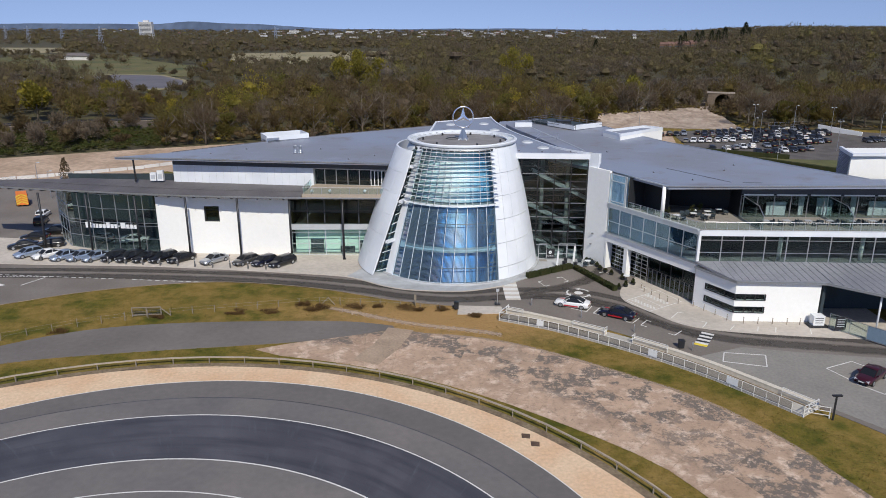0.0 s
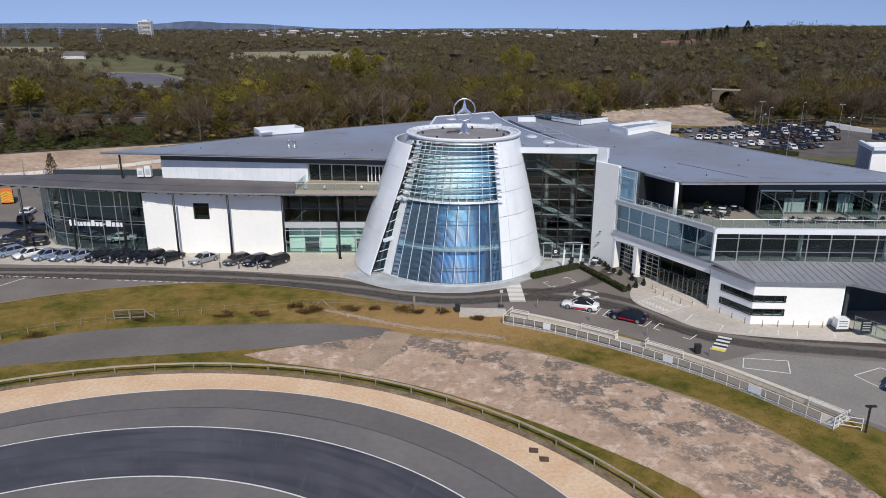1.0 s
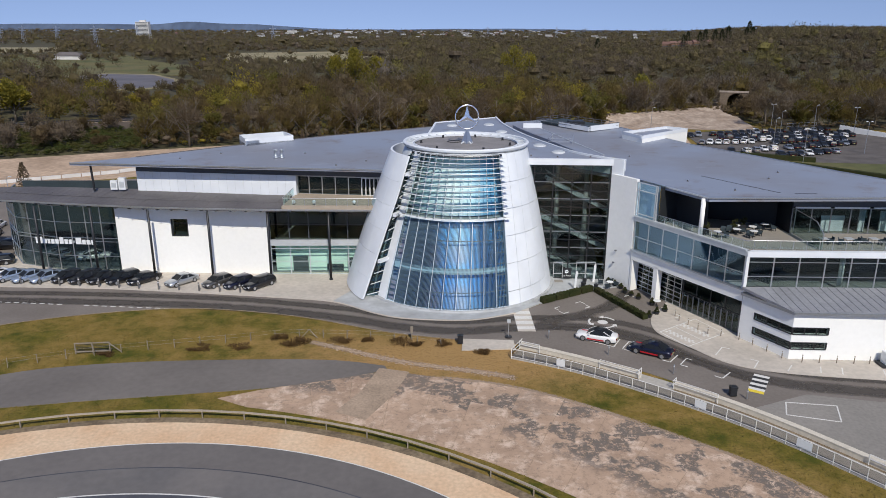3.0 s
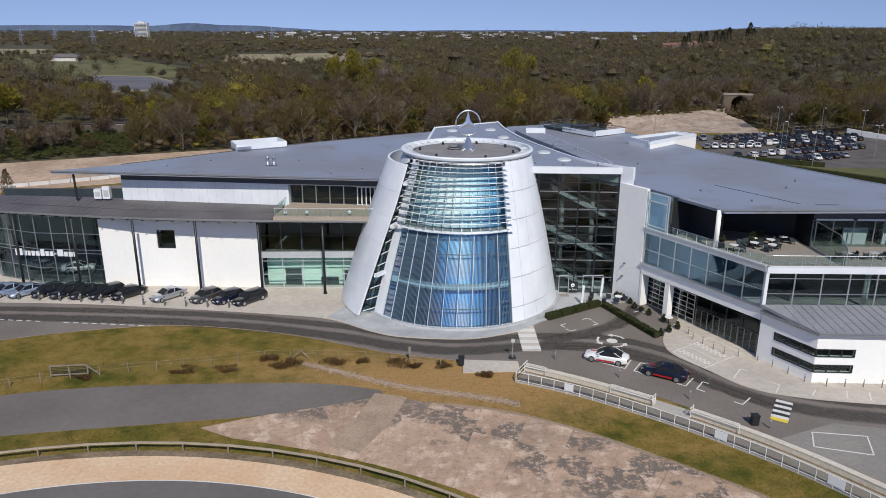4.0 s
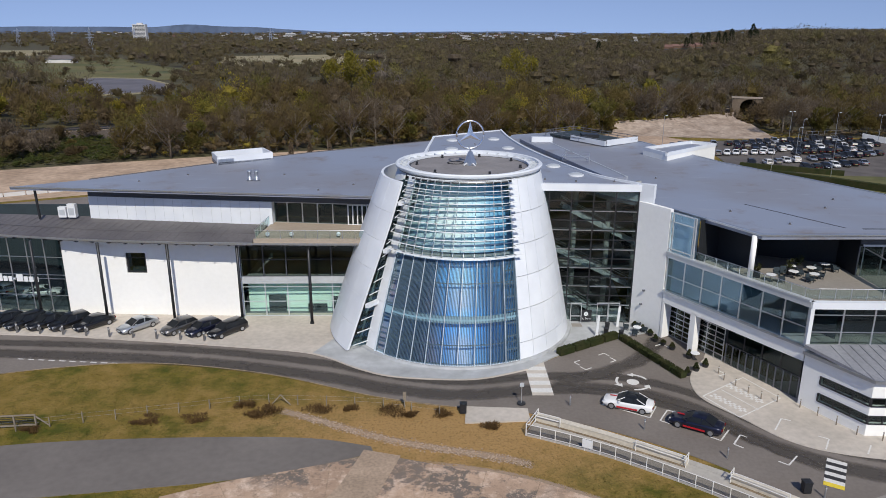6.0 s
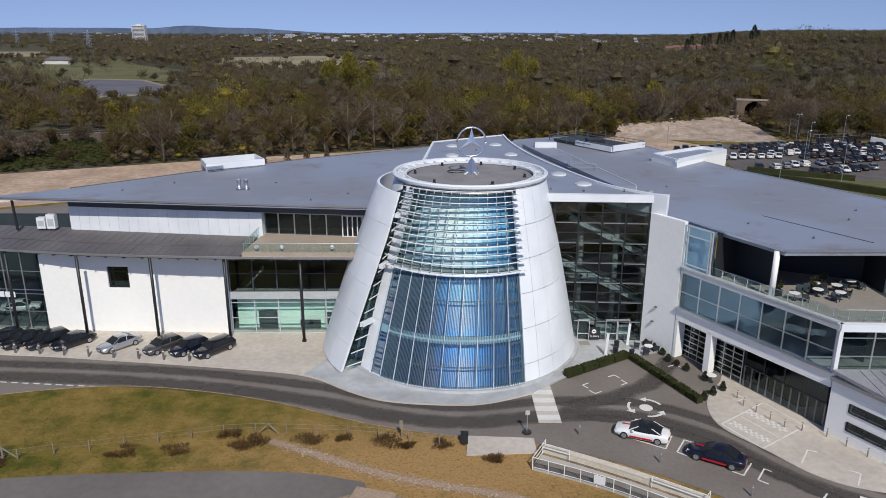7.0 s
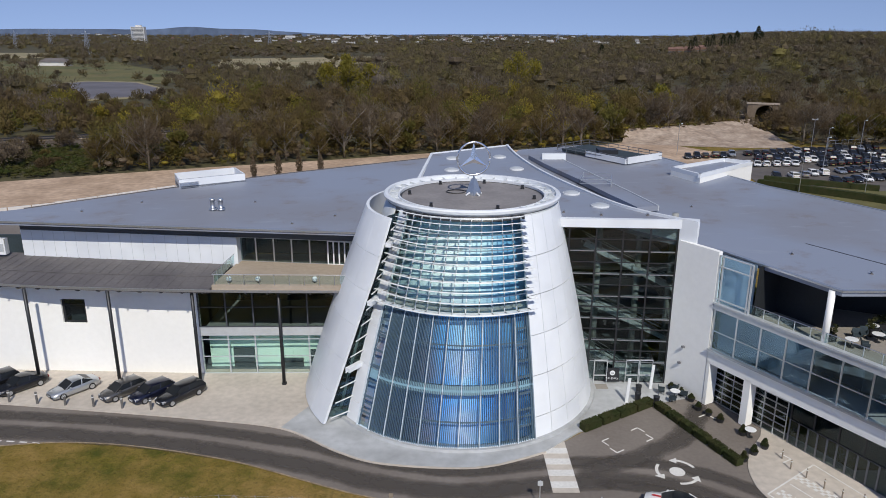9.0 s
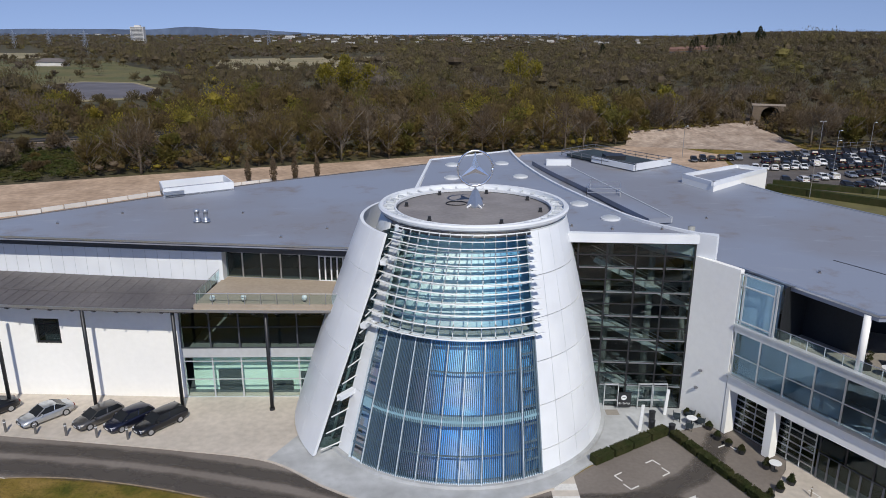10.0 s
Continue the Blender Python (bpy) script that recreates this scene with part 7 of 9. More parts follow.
part("upstand_edge", Shape().ribbon(offset(UR, 0.1), offset(UR, -0.1), 15.3, 15.92), "grey_panel", hall, "pale metal edge of the raised roof strip")
part("roof_upstand", Shape().box(16.8, 20.4, 149.2, 150.0, 15.5, 16.7), "white_panel", hall)
enc = thing("roof_railing", (28, 158, 16), "grey railing round a sunken roof area", "railing")
er_line = [(20.8, 160.0), (27.0, 165.6), (35.9, 152.0), (29.0, 147.0)]
for z in (16.05, 16.5):
    part("rail", (lambda s: [s.beam((*a, z), (*b, z), 0.08, 0.08) for a, b in zip(er_line, er_line[1:] + er_line[:1])] and s)(Shape()), "post_steel", enc)
for x, y, a in along(er_line + er_line[:1], 2.2):
    part("post", Shape().beam((x, y, 15.6), (x, y, 16.55), 0.07, 0.07), "post_steel", enc)
# near-black slab paints in the shade of the sunken area
part("well", Shape().prism([(21.6, 159.8), (26.9, 164.6), (35.0, 152.0), (29.1, 147.8)], 15.5, 15.85), "interior_dark", enc)
part("well_wall", Shape().beam((29.2, 147.2, 16.0), (35.7, 152.0, 16.0), 0.3, 1.0).beam((29.0, 147.0, 15.9), (24.5, 154.5, 15.9), 0.3, 0.8), "white_panel", enc)
part("duct", Shape().box(26.5, 29.5, 154.0, 156.5, 15.8, 16.5), "dark_metal", enc)
fr = thing("roof_access_frame", (20.5, 130, 15.7), "grey tubular access frame on the roof", "railing")
for a, b in (((18.6, 128.9), (22.6, 128.9)), ((18.6, 128.9), (20.0, 133.6)), ((22.6, 128.9), (23.4, 132.6)), ((20, 133.6), (23.4, 132.6))):
    for z in (16.3, 16.8):
        part("rail", Shape().beam((*a, z), (*b, z), 0.05, 0.05), "aluminium", fr)
    part("post", Shape().beam((*a, 15.5), (*a, 16.85), 0.06, 0.06), "aluminium", fr)
# plant enclosure: louvred front and sunken top
for i in range(5):
    part("louvre", Shape().beam((-30.85, 128.5, 15.55 + i * 0.2), (-28.9, 129.7, 15.55 + i * 0.2), 0.1, 0.06), "aluminium", rb)
ac = thing("air_conditioner", (-46.6, 116.4, 11.2), "two white air-conditioning cabinets on the lower roof", "air conditioner")
for x, h in ((-47.3, 1.35), (-46.1, 1.75)):
    c = part("cabinet", Shape().box(x - 0.5, x + 0.5, 115.6, 116.3, 11.15, 11.15 + h), "white_frame", ac)
    part("grille", Shape().box(x - 0.35, x + 0.35, 115.56, 115.6, 11.5, 11.5 + h * 0.5), "grey_panel", c)
M["orange"] = mat("orange", (0.75, 0.2, 0.03), 0.6, var=0.08)
# stair tower details
part("tower_coping", Shape().box(63.0, 78.2, 103.8, 104.4, 17.5, 17.9).hexa([(63.0, 104.4, 17.5), (63.5, 104.4, 17.5), (65.3, 111, 17.5), (64.8, 111, 17.5)], [(63.0, 104.4, 17.9), (63.5, 104.4, 17.9), (65.3, 111, 17.9), (64.8, 111, 17.9)]), "white_panel", hall)
M["louvre_blue"] = mat("louvre_blue", (0.26, 0.30, 0.37), 0.5, 0.2, var=0.1)
for i in range(18):
    part("louvre", Shape().beam((63.1, 104.5, 13.2 + i * 0.235), (64.9, 110.9, 13.2 + i * 0.235), 0.16, 0.1), "louvre_blue", hall, "blue-grey louvre of the stair tower")
# sign on the showroom glass: plain white bars for a brand name
sg = thing("wall_sign", (-53.3, 111.2, 4.6), "row of white sign shapes on the showroom glass", "sign")
x = -57.6
for i, w in enumerate((0.95, 0.5, 0.36, 0.46, 0.5, 0.56, 0.5, 0.44, 0.3, 0.78, 0.5, 0.54, 0.5)):
    k = (x + 54.5) / 9.2 if x > -54.5 else 0
    y = 111.15 - 0.087 * (x + 54.5)
    h = 0.95 if i in (0, 5, 9) else 0.12 if i == 8 else 0.66
    part("bar", Shape().box(x, x + w, y - 0.14, y - 0.06, 4.2 if i != 8 else 4.45, (4.2 if i != 8 else 4.45) + h), "white_frame", sg)
    x += w + 0.16

# ---- fences, rails and posts ----
# pale timber rail round the driving circle
FENCE = arc(-23.6, 21.2, 48.75, -6, 132, 150)
tf = thing("track_fence", (10, 55, 0), "low pale timber rail fence round the driving circle", "fence")
pts = along(FENCE, 3.95)
for (x0, y0, _), (x1, y1, _) in zip(pts, pts[1:]):
    part("rail", Shape().beam((x0, y0, 0.72), (x1, y1, 0.72), 0.15, 0.14), "white_timber", tf)
for x, y, a in pts:
    part("post", Shape().beam((x, y, -0.05), (x, y, 0.7), 0.11, 0.11), "timber", tf)
# dark ribbon painted along the inner side as the fence's shadow
sd = Shape().ribbon(offset(FENCE, 0.1), offset(FENCE, 0.95), -0.02, 0.028)
# dark brown shared by the two painted shadow strips
M["soil"] = mat("soil", (0.13, 0.095, 0.06), 0.95, var=0.3, coarse=0.5, fine=3, col2=(0.22, 0.17, 0.11))
solo("fence_shadow_strip", sd, "soil", "dark strip painted as shadow inside the timber fence", "soil", kind="structure")
# post and wire fence on the grass
WIRE = spline([(-56, 72.5), (-50.9, 76.3), (-46.0, 79.2), (-40.8, 81.6), (-32.8, 84.0), (-27.3, 85.2), (-22.1, 86.4), (-16.8, 87.6), (-12, 87.5), (-4.7, 86.9), (2.5, 85.0)])
wf = thing("wire_fence", (-30, 84, 0), "post and wire fence with weathered timber posts", "fence")
pts = along(WIRE, 2.75)
rng_f = random.Random(4)
for x, y, a in pts:
    part("post", Shape().beam((x, y, -0.05), (x + rng_f.uniform(-0.05, 0.05), y + rng_f.uniform(-0.04, 0.04), 1.05 + rng_f.uniform(-0.1, 0.1)), 0.075, 0.075), "timber", wf)
for z in (0.55, 0.95):
    part("wire", Shape().tube([(x, y, z) for x, y, a in pts], 0.006, 3), "aluminium", wf)
for x in (-14.2,):
    part("strut", Shape().beam((x, line_y(WIRE, x) - 0.05, 1.0), (x + 0.9, line_y(WIRE, x + 0.9) - 0.1, 0.0), 0.09, 0.09).beam((x, line_y(WIRE, x), 1.0), (x - 0.9, line_y(WIRE, x - 0.9), 0.0), 0.09, 0.09), "timber", wf)
gt = thing("field_gate", (-37, 83.4, 0), "grey timber hurdle gate in the wire fence", "gate")
for x in (-38.9, -37.1, -35.3):
    part("upright", Shape().beam((x, 83.2 + (x + 38.9) * 0.1, 0.0), (x, 83.2 + (x + 38.9) * 0.1, 1.3), 0.12, 0.12), "timber", gt)
for z in (0.25, 1.25):
    part("bar", Shape().beam((-38.9, 83.2, z), (-35.3, 83.56, z), 0.08, 0.12), "timber", gt)
for i in range(5):
    part("slat", Shape().beam((-38.8, 83.22, 0.4 + i * 0.17), (-35.4, 83.56, 0.4 + i * 0.17), 0.03, 0.04), "dark_metal", gt)
part("strut", Shape().beam((-35.3, 83.6, 1.1), (-34.2, 83.8, 0.0), 0.1, 0.1), "timber", gt)

# ramp with white railings
R_S = spline([(8.5, 82.0), (12.4, 80.1), (16.25, 77.8), (23.2, 72.5), (29.6, 66.4), (36.0, 58.2)])
R_N = spline([(9.9, 84.6), (13.5, 82.6), (17.8, 79.9), (25.0, 74.6), (31.4, 68.4), (38.2, 59.7)])
flat("ramp_walk", R_S + R_N[::-1], 0.14, "ramp_deck", "long pale concrete access ramp", "ramp", thick=0.5)
for k0, k1 in ((0, 21), (23, 41)):
    line = R_N[k0:k1]
    solo("ramp_kerb_wall", Shape().ribbon(offset(line, 0.1), offset(line, -0.42), 0.0, 0.62).ribbon(offset(line, 0.14), offset(line, -0.46), 0.62, 0.7), "cream_kerb", "low cream kerb wall along the ramp", "wall", kind="structure")
solo("ramp_verge", Shape().ribbon(offset(R_N, 0.07), offset(R_N, 0.75), 0.0, 0.12), "ramp_deck", "pale concrete verge beside the ramp", "pavement", kind="structure")
M["white_steel"] = mat("white_steel", (0.70, 0.69, 0.66), 0.5, var=0.06, coarse=0.8)
gpl = thing("ramp_railing", (22, 73, 0.4), "white steel railing along the access ramp", "railing")
for z in (0.28, 1.15):
    part("rail", Shape().tube([(x, y, z) for x, y in R_S], 0.035, 6), "white_steel", gpl)
pts = along(R_S, 1.32)
for x, y, a in pts:
    part("post", Shape().beam((x, y, 0.0), (x, y, 1.15), 0.06, 0.06), "white_steel", gpl)
M["dark_mesh"] = glass("dark_mesh", (0.72, 0.71, 0.70), 0.0, 0.4, (0.2, 0.2, 0.2))
# dark strip added at the kerb wall for its shadow line
for k0, k1 in ((0, 21), (23, 41)):
    line = R_N[k0:k1]
    solo("ramp_channel", Shape().ribbon(offset(line, -0.46), offset(line, -0.72), 0.0, 0.16), "soil", "dark strip painted as a shadow line along the kerb wall", "channel", kind="structure")
for (x0, y0, _), (x1, y1, _) in zip(pts, pts[1:]):
    part("mesh_panel", Shape().beam((x0, y0, 0.7), (x1, y1, 0.7), 0.012, 0.82), "dark_mesh", gpl)
for x, k in ((13.0, 0.13), (24.6, 0.5), (31.0, 0.75)):
    y = line_y(R_S, x)
    y2 = line_y(R_S, x + 0.8)
    part("notice_panel", Shape().beam((x, y - 0.06, 0.72), (x + 0.8, y2 - 0.06, 0.72), 0.03, 0.75), "white_frame", gpl)
for k0, k1 in ((0, 6), (16, 21), (23, 28), (37, 41)):
    line = offset(R_N, -0.6)[k0:k1]
    for z in (0.75, 1.15):
        part("rail", Shape().tube([(x, y, z) for x, y in line], 0.035, 6), "white_steel", gpl)
    for x, y in (line[0], line[-1]):
        part("post", Shape().beam((x, y, 0.1), (x, y, 1.15), 0.055, 0.055), "white_steel", gpl)
for k in (20, 23):
    a, b = R_N[k], lerp(R_N[k], R_S[k], 0.9)
    for z in (0.7, 1.15):
        part("rail", Shape().beam((*a, z), (*lerp(a, b, 0.35), z), 0.05, 0.05), "white_steel", gpl)
    part("post", Shape().beam((*a, 0.1), (*a, 1.2), 0.07, 0.07), "white_steel", gpl)
for a, b in ((R_S[0], R_N[0]), (R_S[-1], lerp(R_S[-1], R_N[-1], 0.95)), (lerp(R_S[-1], R_N[-1], 0.3), (38.4, 58.0))):
    for z in (0.3, 0.72, 1.15):
        part("rail", Shape().beam((*a, z), (*b, z), 0.055, 0.055), "white_steel", gpl)
    for p in (a, b):
        part("post", Shape().beam((*p, 0.0), (*p, 1.2), 0.08, 0.08), "white_steel", gpl)


M["post_grey"] = mat("post_grey", (0.16, 0.155, 0.15), 0.5, 0.3, var=0.1)


def bollard(x, y, h, r, material, label, group):
    t = thing("bollard", (x, y, 0), label, "bollard", group)
    part("shaft", Shape().lathe([(r, 0.05), (r, h - 0.04), (r * 0.8, h), (0.0, h)], 10, x, y), material, t, smooth=False)
    part("band", Shape().lathe([(r * 1.04, h * 0.8), (r * 1.04, h * 0.88)], 10, x, y), "white_frame", t)


for x, y, a in along([(-62.8, 106.0), (-54.4, 104.9), (-43.7, 103.8), (-34.7, 102.8), (-25.0, 101.8)], 2.85):
    bollard(x, y, 1.35, 0.11, "post_grey", "grey steel bollard at the parking strip", "bollards by the west wing")
for x, y in ((13.3, 87.2), (19.2, 82.9), (24.9, 78.4), (30.3, 73.1)):
    bollard(x, y, 1.05, 0.07, "aluminium", "slim grey bollard beside the road", "bollards by the road")
for x, y in ((29.9, 93.7), (29.9, 92.2), (30.6, 91.0), (31.3, 89.6), (32.0, 88.3), (33.3, 87.7), (35.0, 86.7), (35.9, 85.2), (36.8, 83.6), (37.7, 81.9), (39.4, 80.9), (41.2, 80.8), (43.0, 80.7), (44.8, 80.6), (46.4, 80.5)):
    bollard(x, y, 0.95, 0.055, "timber", "slim brown bollard on the forecourt", "bollards on the forecourt")


# ---- road markings ----
def paint(name, shapes, material, label, z=0.036):
    s = Shape()
    for q in shapes:
        s.prism(q, z - 0.02, z + 0.008)
    return solo(name, s, material, label, "road marking", kind="structure")


def stripe(a, b, w):
    o = offset([a, b], w / 2)
    p = offset([a, b], -w / 2)
    return [p[0], p[1], o[1], o[0]]


flat("crossing_base", [(10.0, 97.6), (12.1, 97.6), (12.1, 89.2), (10.0, 89.2)], 0.045, "concrete", "pale concrete crossing strip over the road", "crossing")
for y in (95.0, 93.4, 91.8, 90.2):
    paint("crossing_stripe", [[(10.0, y - 0.42), (12.1, y - 0.42), (12.1, y + 0.42), (10.0, y + 0.42)]], "white_line", "white stripe of the pedestrian crossing", 0.05)
M["black_paint"] = mat("black_paint", (0.03, 0.03, 0.032), 0.7, var=0.15)
ca, cb = Vector((33.9, 78.0)), Vector((31.7, 74.4))
cd = (cb - ca).normalized()
cs = Vector((-cd.y, cd.x)) * 0.75
for i in range(8):
    a, b = ca + cd * i * 0.53, ca + cd * (i + 1) * 0.53
    paint("crossing_stripe", [[tuple(a - cs), tuple(b - cs), tuple(b + cs), tuple(a + cs)]], "yellow_line" if i == 7 else ("white_line" if i % 2 == 0 else "black_paint"), "painted stripe of the hump crossing", 0.055)
paint("disc_mark", [arc(20.55, 91.95, 0.62, 0, 345, 24)], "white_line", "white painted roundabout disc")
for k in range(3):
    a = 20 + k * 120
    o, i_ = arc(20.55, 91.95, 1.75, a, a + 55, 8), arc(20.55, 91.95, 1.5, a, a + 55, 8)
    solo("arrow_mark", Shape().ribbon(o, i_, 0.02, 0.045).prism([arc(20.55, 91.95, 1.2, a + 55, a + 55.1, 1)[0], arc(20.55, 91.95, 2.05, a + 55, a + 55.1, 1)[0], arc(20.55, 91.95, 1.62, a + 78, a + 78.1, 1)[0]], 0.02, 0.045), "white_line", "white curved arrow on the road", "road marking", kind="structure")
for (x, y), (ax, ay), (bx, by) in (((15.4, 96.5), (0.7, 0.45), (0.45, -0.7)), ((19.1, 98.7), (-0.7, -0.45), (0.45, -0.7)), ((20.0, 96.9), (-0.7, -0.45), (-0.45, 0.7)), ((16.3, 94.7), (0.7, 0.45), (-0.45, 0.7)), ((26.2, 101.0), (0.5, -0.9), (-0.9, -0.5)), ((30.6, 93.6), (-0.5, 0.9), (-0.9, -0.5))):
    paint("corner_mark", [stripe((x, y), (x + ax, y + ay), 0.12), stripe((x, y), (x + bx, y + by), 0.12)], "white_line", "white painted corner bracket", 0.04 if x < 26 else 0.1)
BAY = [((16.4, 87.5), (20.3, 84.95)), ((20.3, 84.95), (21.45, 87.0)), ((21.1, 84.45), (22.35, 86.35)), ((21.1, 84.45), (21.8, 83.9)), ((24.7, 81.65), (25.4, 81.1)), ((25.4, 81.1), (26.75, 82.8)), ((26.3, 80.5), (27.45, 82.0)), ((26.3, 80.5), (26.9, 79.95)), ((29.0, 77.95), (29.6, 77.4)), ((29.6, 77.4), (30.9, 78.7)), ((22.35, 86.35), (22.85, 86.0)), ((27.45, 82.0), (27.9, 81.6))]
paint("bay_line", [stripe(a, b, 0.13) for a, b in BAY], "white_line", "white parking bay lines beside the ramp")
FB = [((30.85, 82.7), (32.3, 84.65)), ((32.3, 84.65), (33.0, 84.3)), ((33.8, 79.6), (34.9, 81.2)), ((34.9, 81.2), (34.2, 81.7)), ((37.0, 78.9), (38.0, 80.2)), ((40.2, 78.4), (40.9, 79.9)), ((42.3, 78.1), (43.0, 79.6)), ((46.5, 77.6), (47.1, 79.2))]
paint("bay_line", [stripe(a, b, 0.12) for a, b in FB], "white_line", "white parking bay lines on the forecourt", 0.095)
CB = [(26.6, 88.9), (28.6, 84.9), (34.0, 88.5), (32.1, 92.8)]
paint("bay_line", [stripe(a, b, 0.12) for a, b in zip(CB, CB[1:] + CB[:1])] + [stripe((28.9, 90.2), (30.9, 86.3), 0.1)], "white_line", "white outlined loading bay", 0.095)
chk = []
for (sx, sy), (tx, ty) in (((27.6, 89.2), (29.6, 85.9)), ((29.9, 91.2), (31.9, 87.6))):
    u = Vector((tx - sx, ty - sy)) / 14
    v = Vector((-u.y, u.x))
    for i in range(14):
        for j in range(3):
            if (i + j) % 2 == 0:
                p = Vector((sx, sy)) + u * i + v * (j - 1.5)
                chk.append([tuple(p), tuple(p + u), tuple(p + u + v), tuple(p + v)])
paint("chequer", chk, "white_line", "white chequered band on the forecourt", 0.097)
for q in ([(32.8, 70.2), (37.2, 68.9), (38.3, 71.8), (33.8, 72.5)], [(43.6, 68.5), (44.7, 65.9), (48.6, 68.5), (47.3, 70.2)], [(44.9, 64.9), (46.6, 62.6), (50.4, 66.2), (48.7, 68.3)]):
    paint("bay_line", [stripe(a, b, 0.12) for a, b in zip(q, q[1:] + q[:1])], "white_line", "white outlined parking bay", 0.048)
dash = []
for x0, x1 in ((-66, -47.3), (-44.8, -33.0)):
    n = int((x1 - x0) / 1.15)
    for i in range(n):
        x = x0 + i * (x1 - x0) / n
        y = 99.6 + (x + 65.7) * -0.102
        dash.append(stripe((x, y), (x + 0.7, y - 0.07), 0.16))
for i in range(16):
    x = -65.2 + i * 0.5
    dash.append(stripe((x, 98.7), (x + 0.3, 98.69), 0.13))
paint("dashed_line", dash, "white_line", "white dashed line on the road")
paint("arrow_mark", [stripe((-59.9, 95.0), (-58.2, 98.4), 0.16), stripe((-66, 95.0), (-63.2, 95.0), 0.2), [(-63.2, 94.5), (-62.2, 95.0), (-63.2, 95.6)], stripe((-66, 93.0), (-64.5, 93.2), 0.2)], "white_line", "white arrows and lines at the road junction")
M["rust"] = mat("rust", (0.11, 0.068, 0.046), 0.8, var=0.3, coarse=2, fine=9)
for x, y in ((8.8, 54.9), (9.5, 53.6)):
    solo("drain_cover", Shape().prism([(x - 0.4, y - 0.35), (x + 0.35, y - 0.45), (x + 0.45, y + 0.3), (x - 0.35, y + 0.4)], -0.05, 0.045).box(x - 0.2, x + 0.2, y - 0.04, y + 0.04, 0.04, 0.06), "rust", "rusty square drain cover in the sand", "drain cover", "drain covers")


# ---- hedges and planters ----
def hedge(a, b, w, h, n, name="hedge_block", group="clipped hedge blocks"):
    """Clipped box hedge: a shaped body and a shell of small leaves."""
    a, b = Vector(a), Vector(b)
    d = (b - a).normalized()
    s_ = Vector((-d.y, d.x)) * (w / 2)
    t = thing(name, ((a.x + b.x) / 2, (a.y + b.y) / 2, 0.1), "clipped dark green box hedge", "hedge", group)
    body = Shape().hexa([(*(a - s_), 0.08), (*(b - s_), 0.08), (*(b + s_), 0.08), (*(a + s_), 0.08)], [(*(a - s_ * 0.92), h - 0.06), (*(b - s_ * 0.92), h - 0.06), (*(b + s_ * 0.92), h - 0.06), (*(a + s_ * 0.92), h - 0.06)])
    part("body", body, "hedge_leaf", t)
    rng = np.random.default_rng(int(abs(a.x * 100)))
    q = leaf_cloud(rng, n, 0.14, 0.02, 0.02, 0.02, 4)
    u, v, f = rng.uniform(0, 1, n), rng.uniform(-1, 1, n), rng.integers(0, 3, n)
    z = np.where(f == 0, h - 0.04, rng.uniform(0.1, h, n))
    v = np.where(f == 1, -1.0, np.where(f == 2, 1.0, v))
    p = np.stack([a.x + (b.x - a.x) * u + s_.x * v, a.y + (b.y - a.y) * u + s_.y * v, z], axis=1)
    o = new("leaves", quads_mesh("leaves", q + p[:, None, :], "hedge_leaf"))
    o.parent = t
    o.matrix_parent_inverse = Matrix.Translation(-t.location)


for i in range(4):
    a, b = lerp((13.9, 98.1), (21.5, 102.9), i / 4 + 0.012), lerp((13.9, 98.1), (21.5, 102.9), (i + 1) / 4 - 0.012)
    hedge(a, b, 0.8, 0.85, 500)
for i in range(6):
    a, b = lerp((21.9, 102.5), (26.0, 92.6), i / 6 + 0.012), lerp((21.9, 102.5), (26.0, 92.6), (i + 1) / 6 - 0.012)
    hedge(a, b, 0.75, 0.72, 600)
hedge((76, 206), (93, 190), 1.6, 1.6, 900, "hedge", "car park hedge")
hedge((93, 190), (112, 168), 1.6, 1.6, 900, "hedge", "car park hedge")
hedge((80, 212), (101, 200), 1.5, 1.3, 900, "hedge", "car park hedge")


def planter(x, y, h=1.1, conical=True):
    t = thing("planter_shrub", (x, y, 0.05), "small pointed shrub in a dark pot", "shrub", "potted shrubs by the garage doors")
    part("pot", Shape().lathe([(0.28, 0.03), (0.38, 0.42), (0.33, 0.42), (0.3, 0.36), (0.0, 0.36)], 12, x, y), "dark_metal", t)
    rng = np.random.default_rng(int(x * 37))
    n = 260
    z = rng.uniform(0, 1, n)
    a = rng.uniform(0, math.tau, n)
    r = (1 - z * (0.75 if conical else 0.3)) * 0.36 * rng.uniform(0.5, 1, n)
    p = np.stack([x + r * np.cos(a), y + r * np.sin(a), 0.38 + z * h * 0.6], axis=1)
    o = new("leaves", quads_mesh("leaves", leaf_cloud(rng, n, 0.16, 0.02, 0.02, 0.02, 3) + p[:, None, :], "hedge_leaf"))
    o.parent = t
    o.matrix_parent_inverse = Matrix.Translation(-t.location)


for x, y, h in ((25.7, 101.9, 0.8), (26.3, 100.9, 0.5), (26.95, 99.7, 0.8), (28.1, 97.5, 1.1), (27.8, 94.4, 1.0), (29.1, 95.3, 1.1), (26.6, 93.5, 0.9), (24.4, 106.0, 0.7), (25.0, 104.7, 0.9), (25.6, 103.6, 0.7)):
    planter(x, y, h)


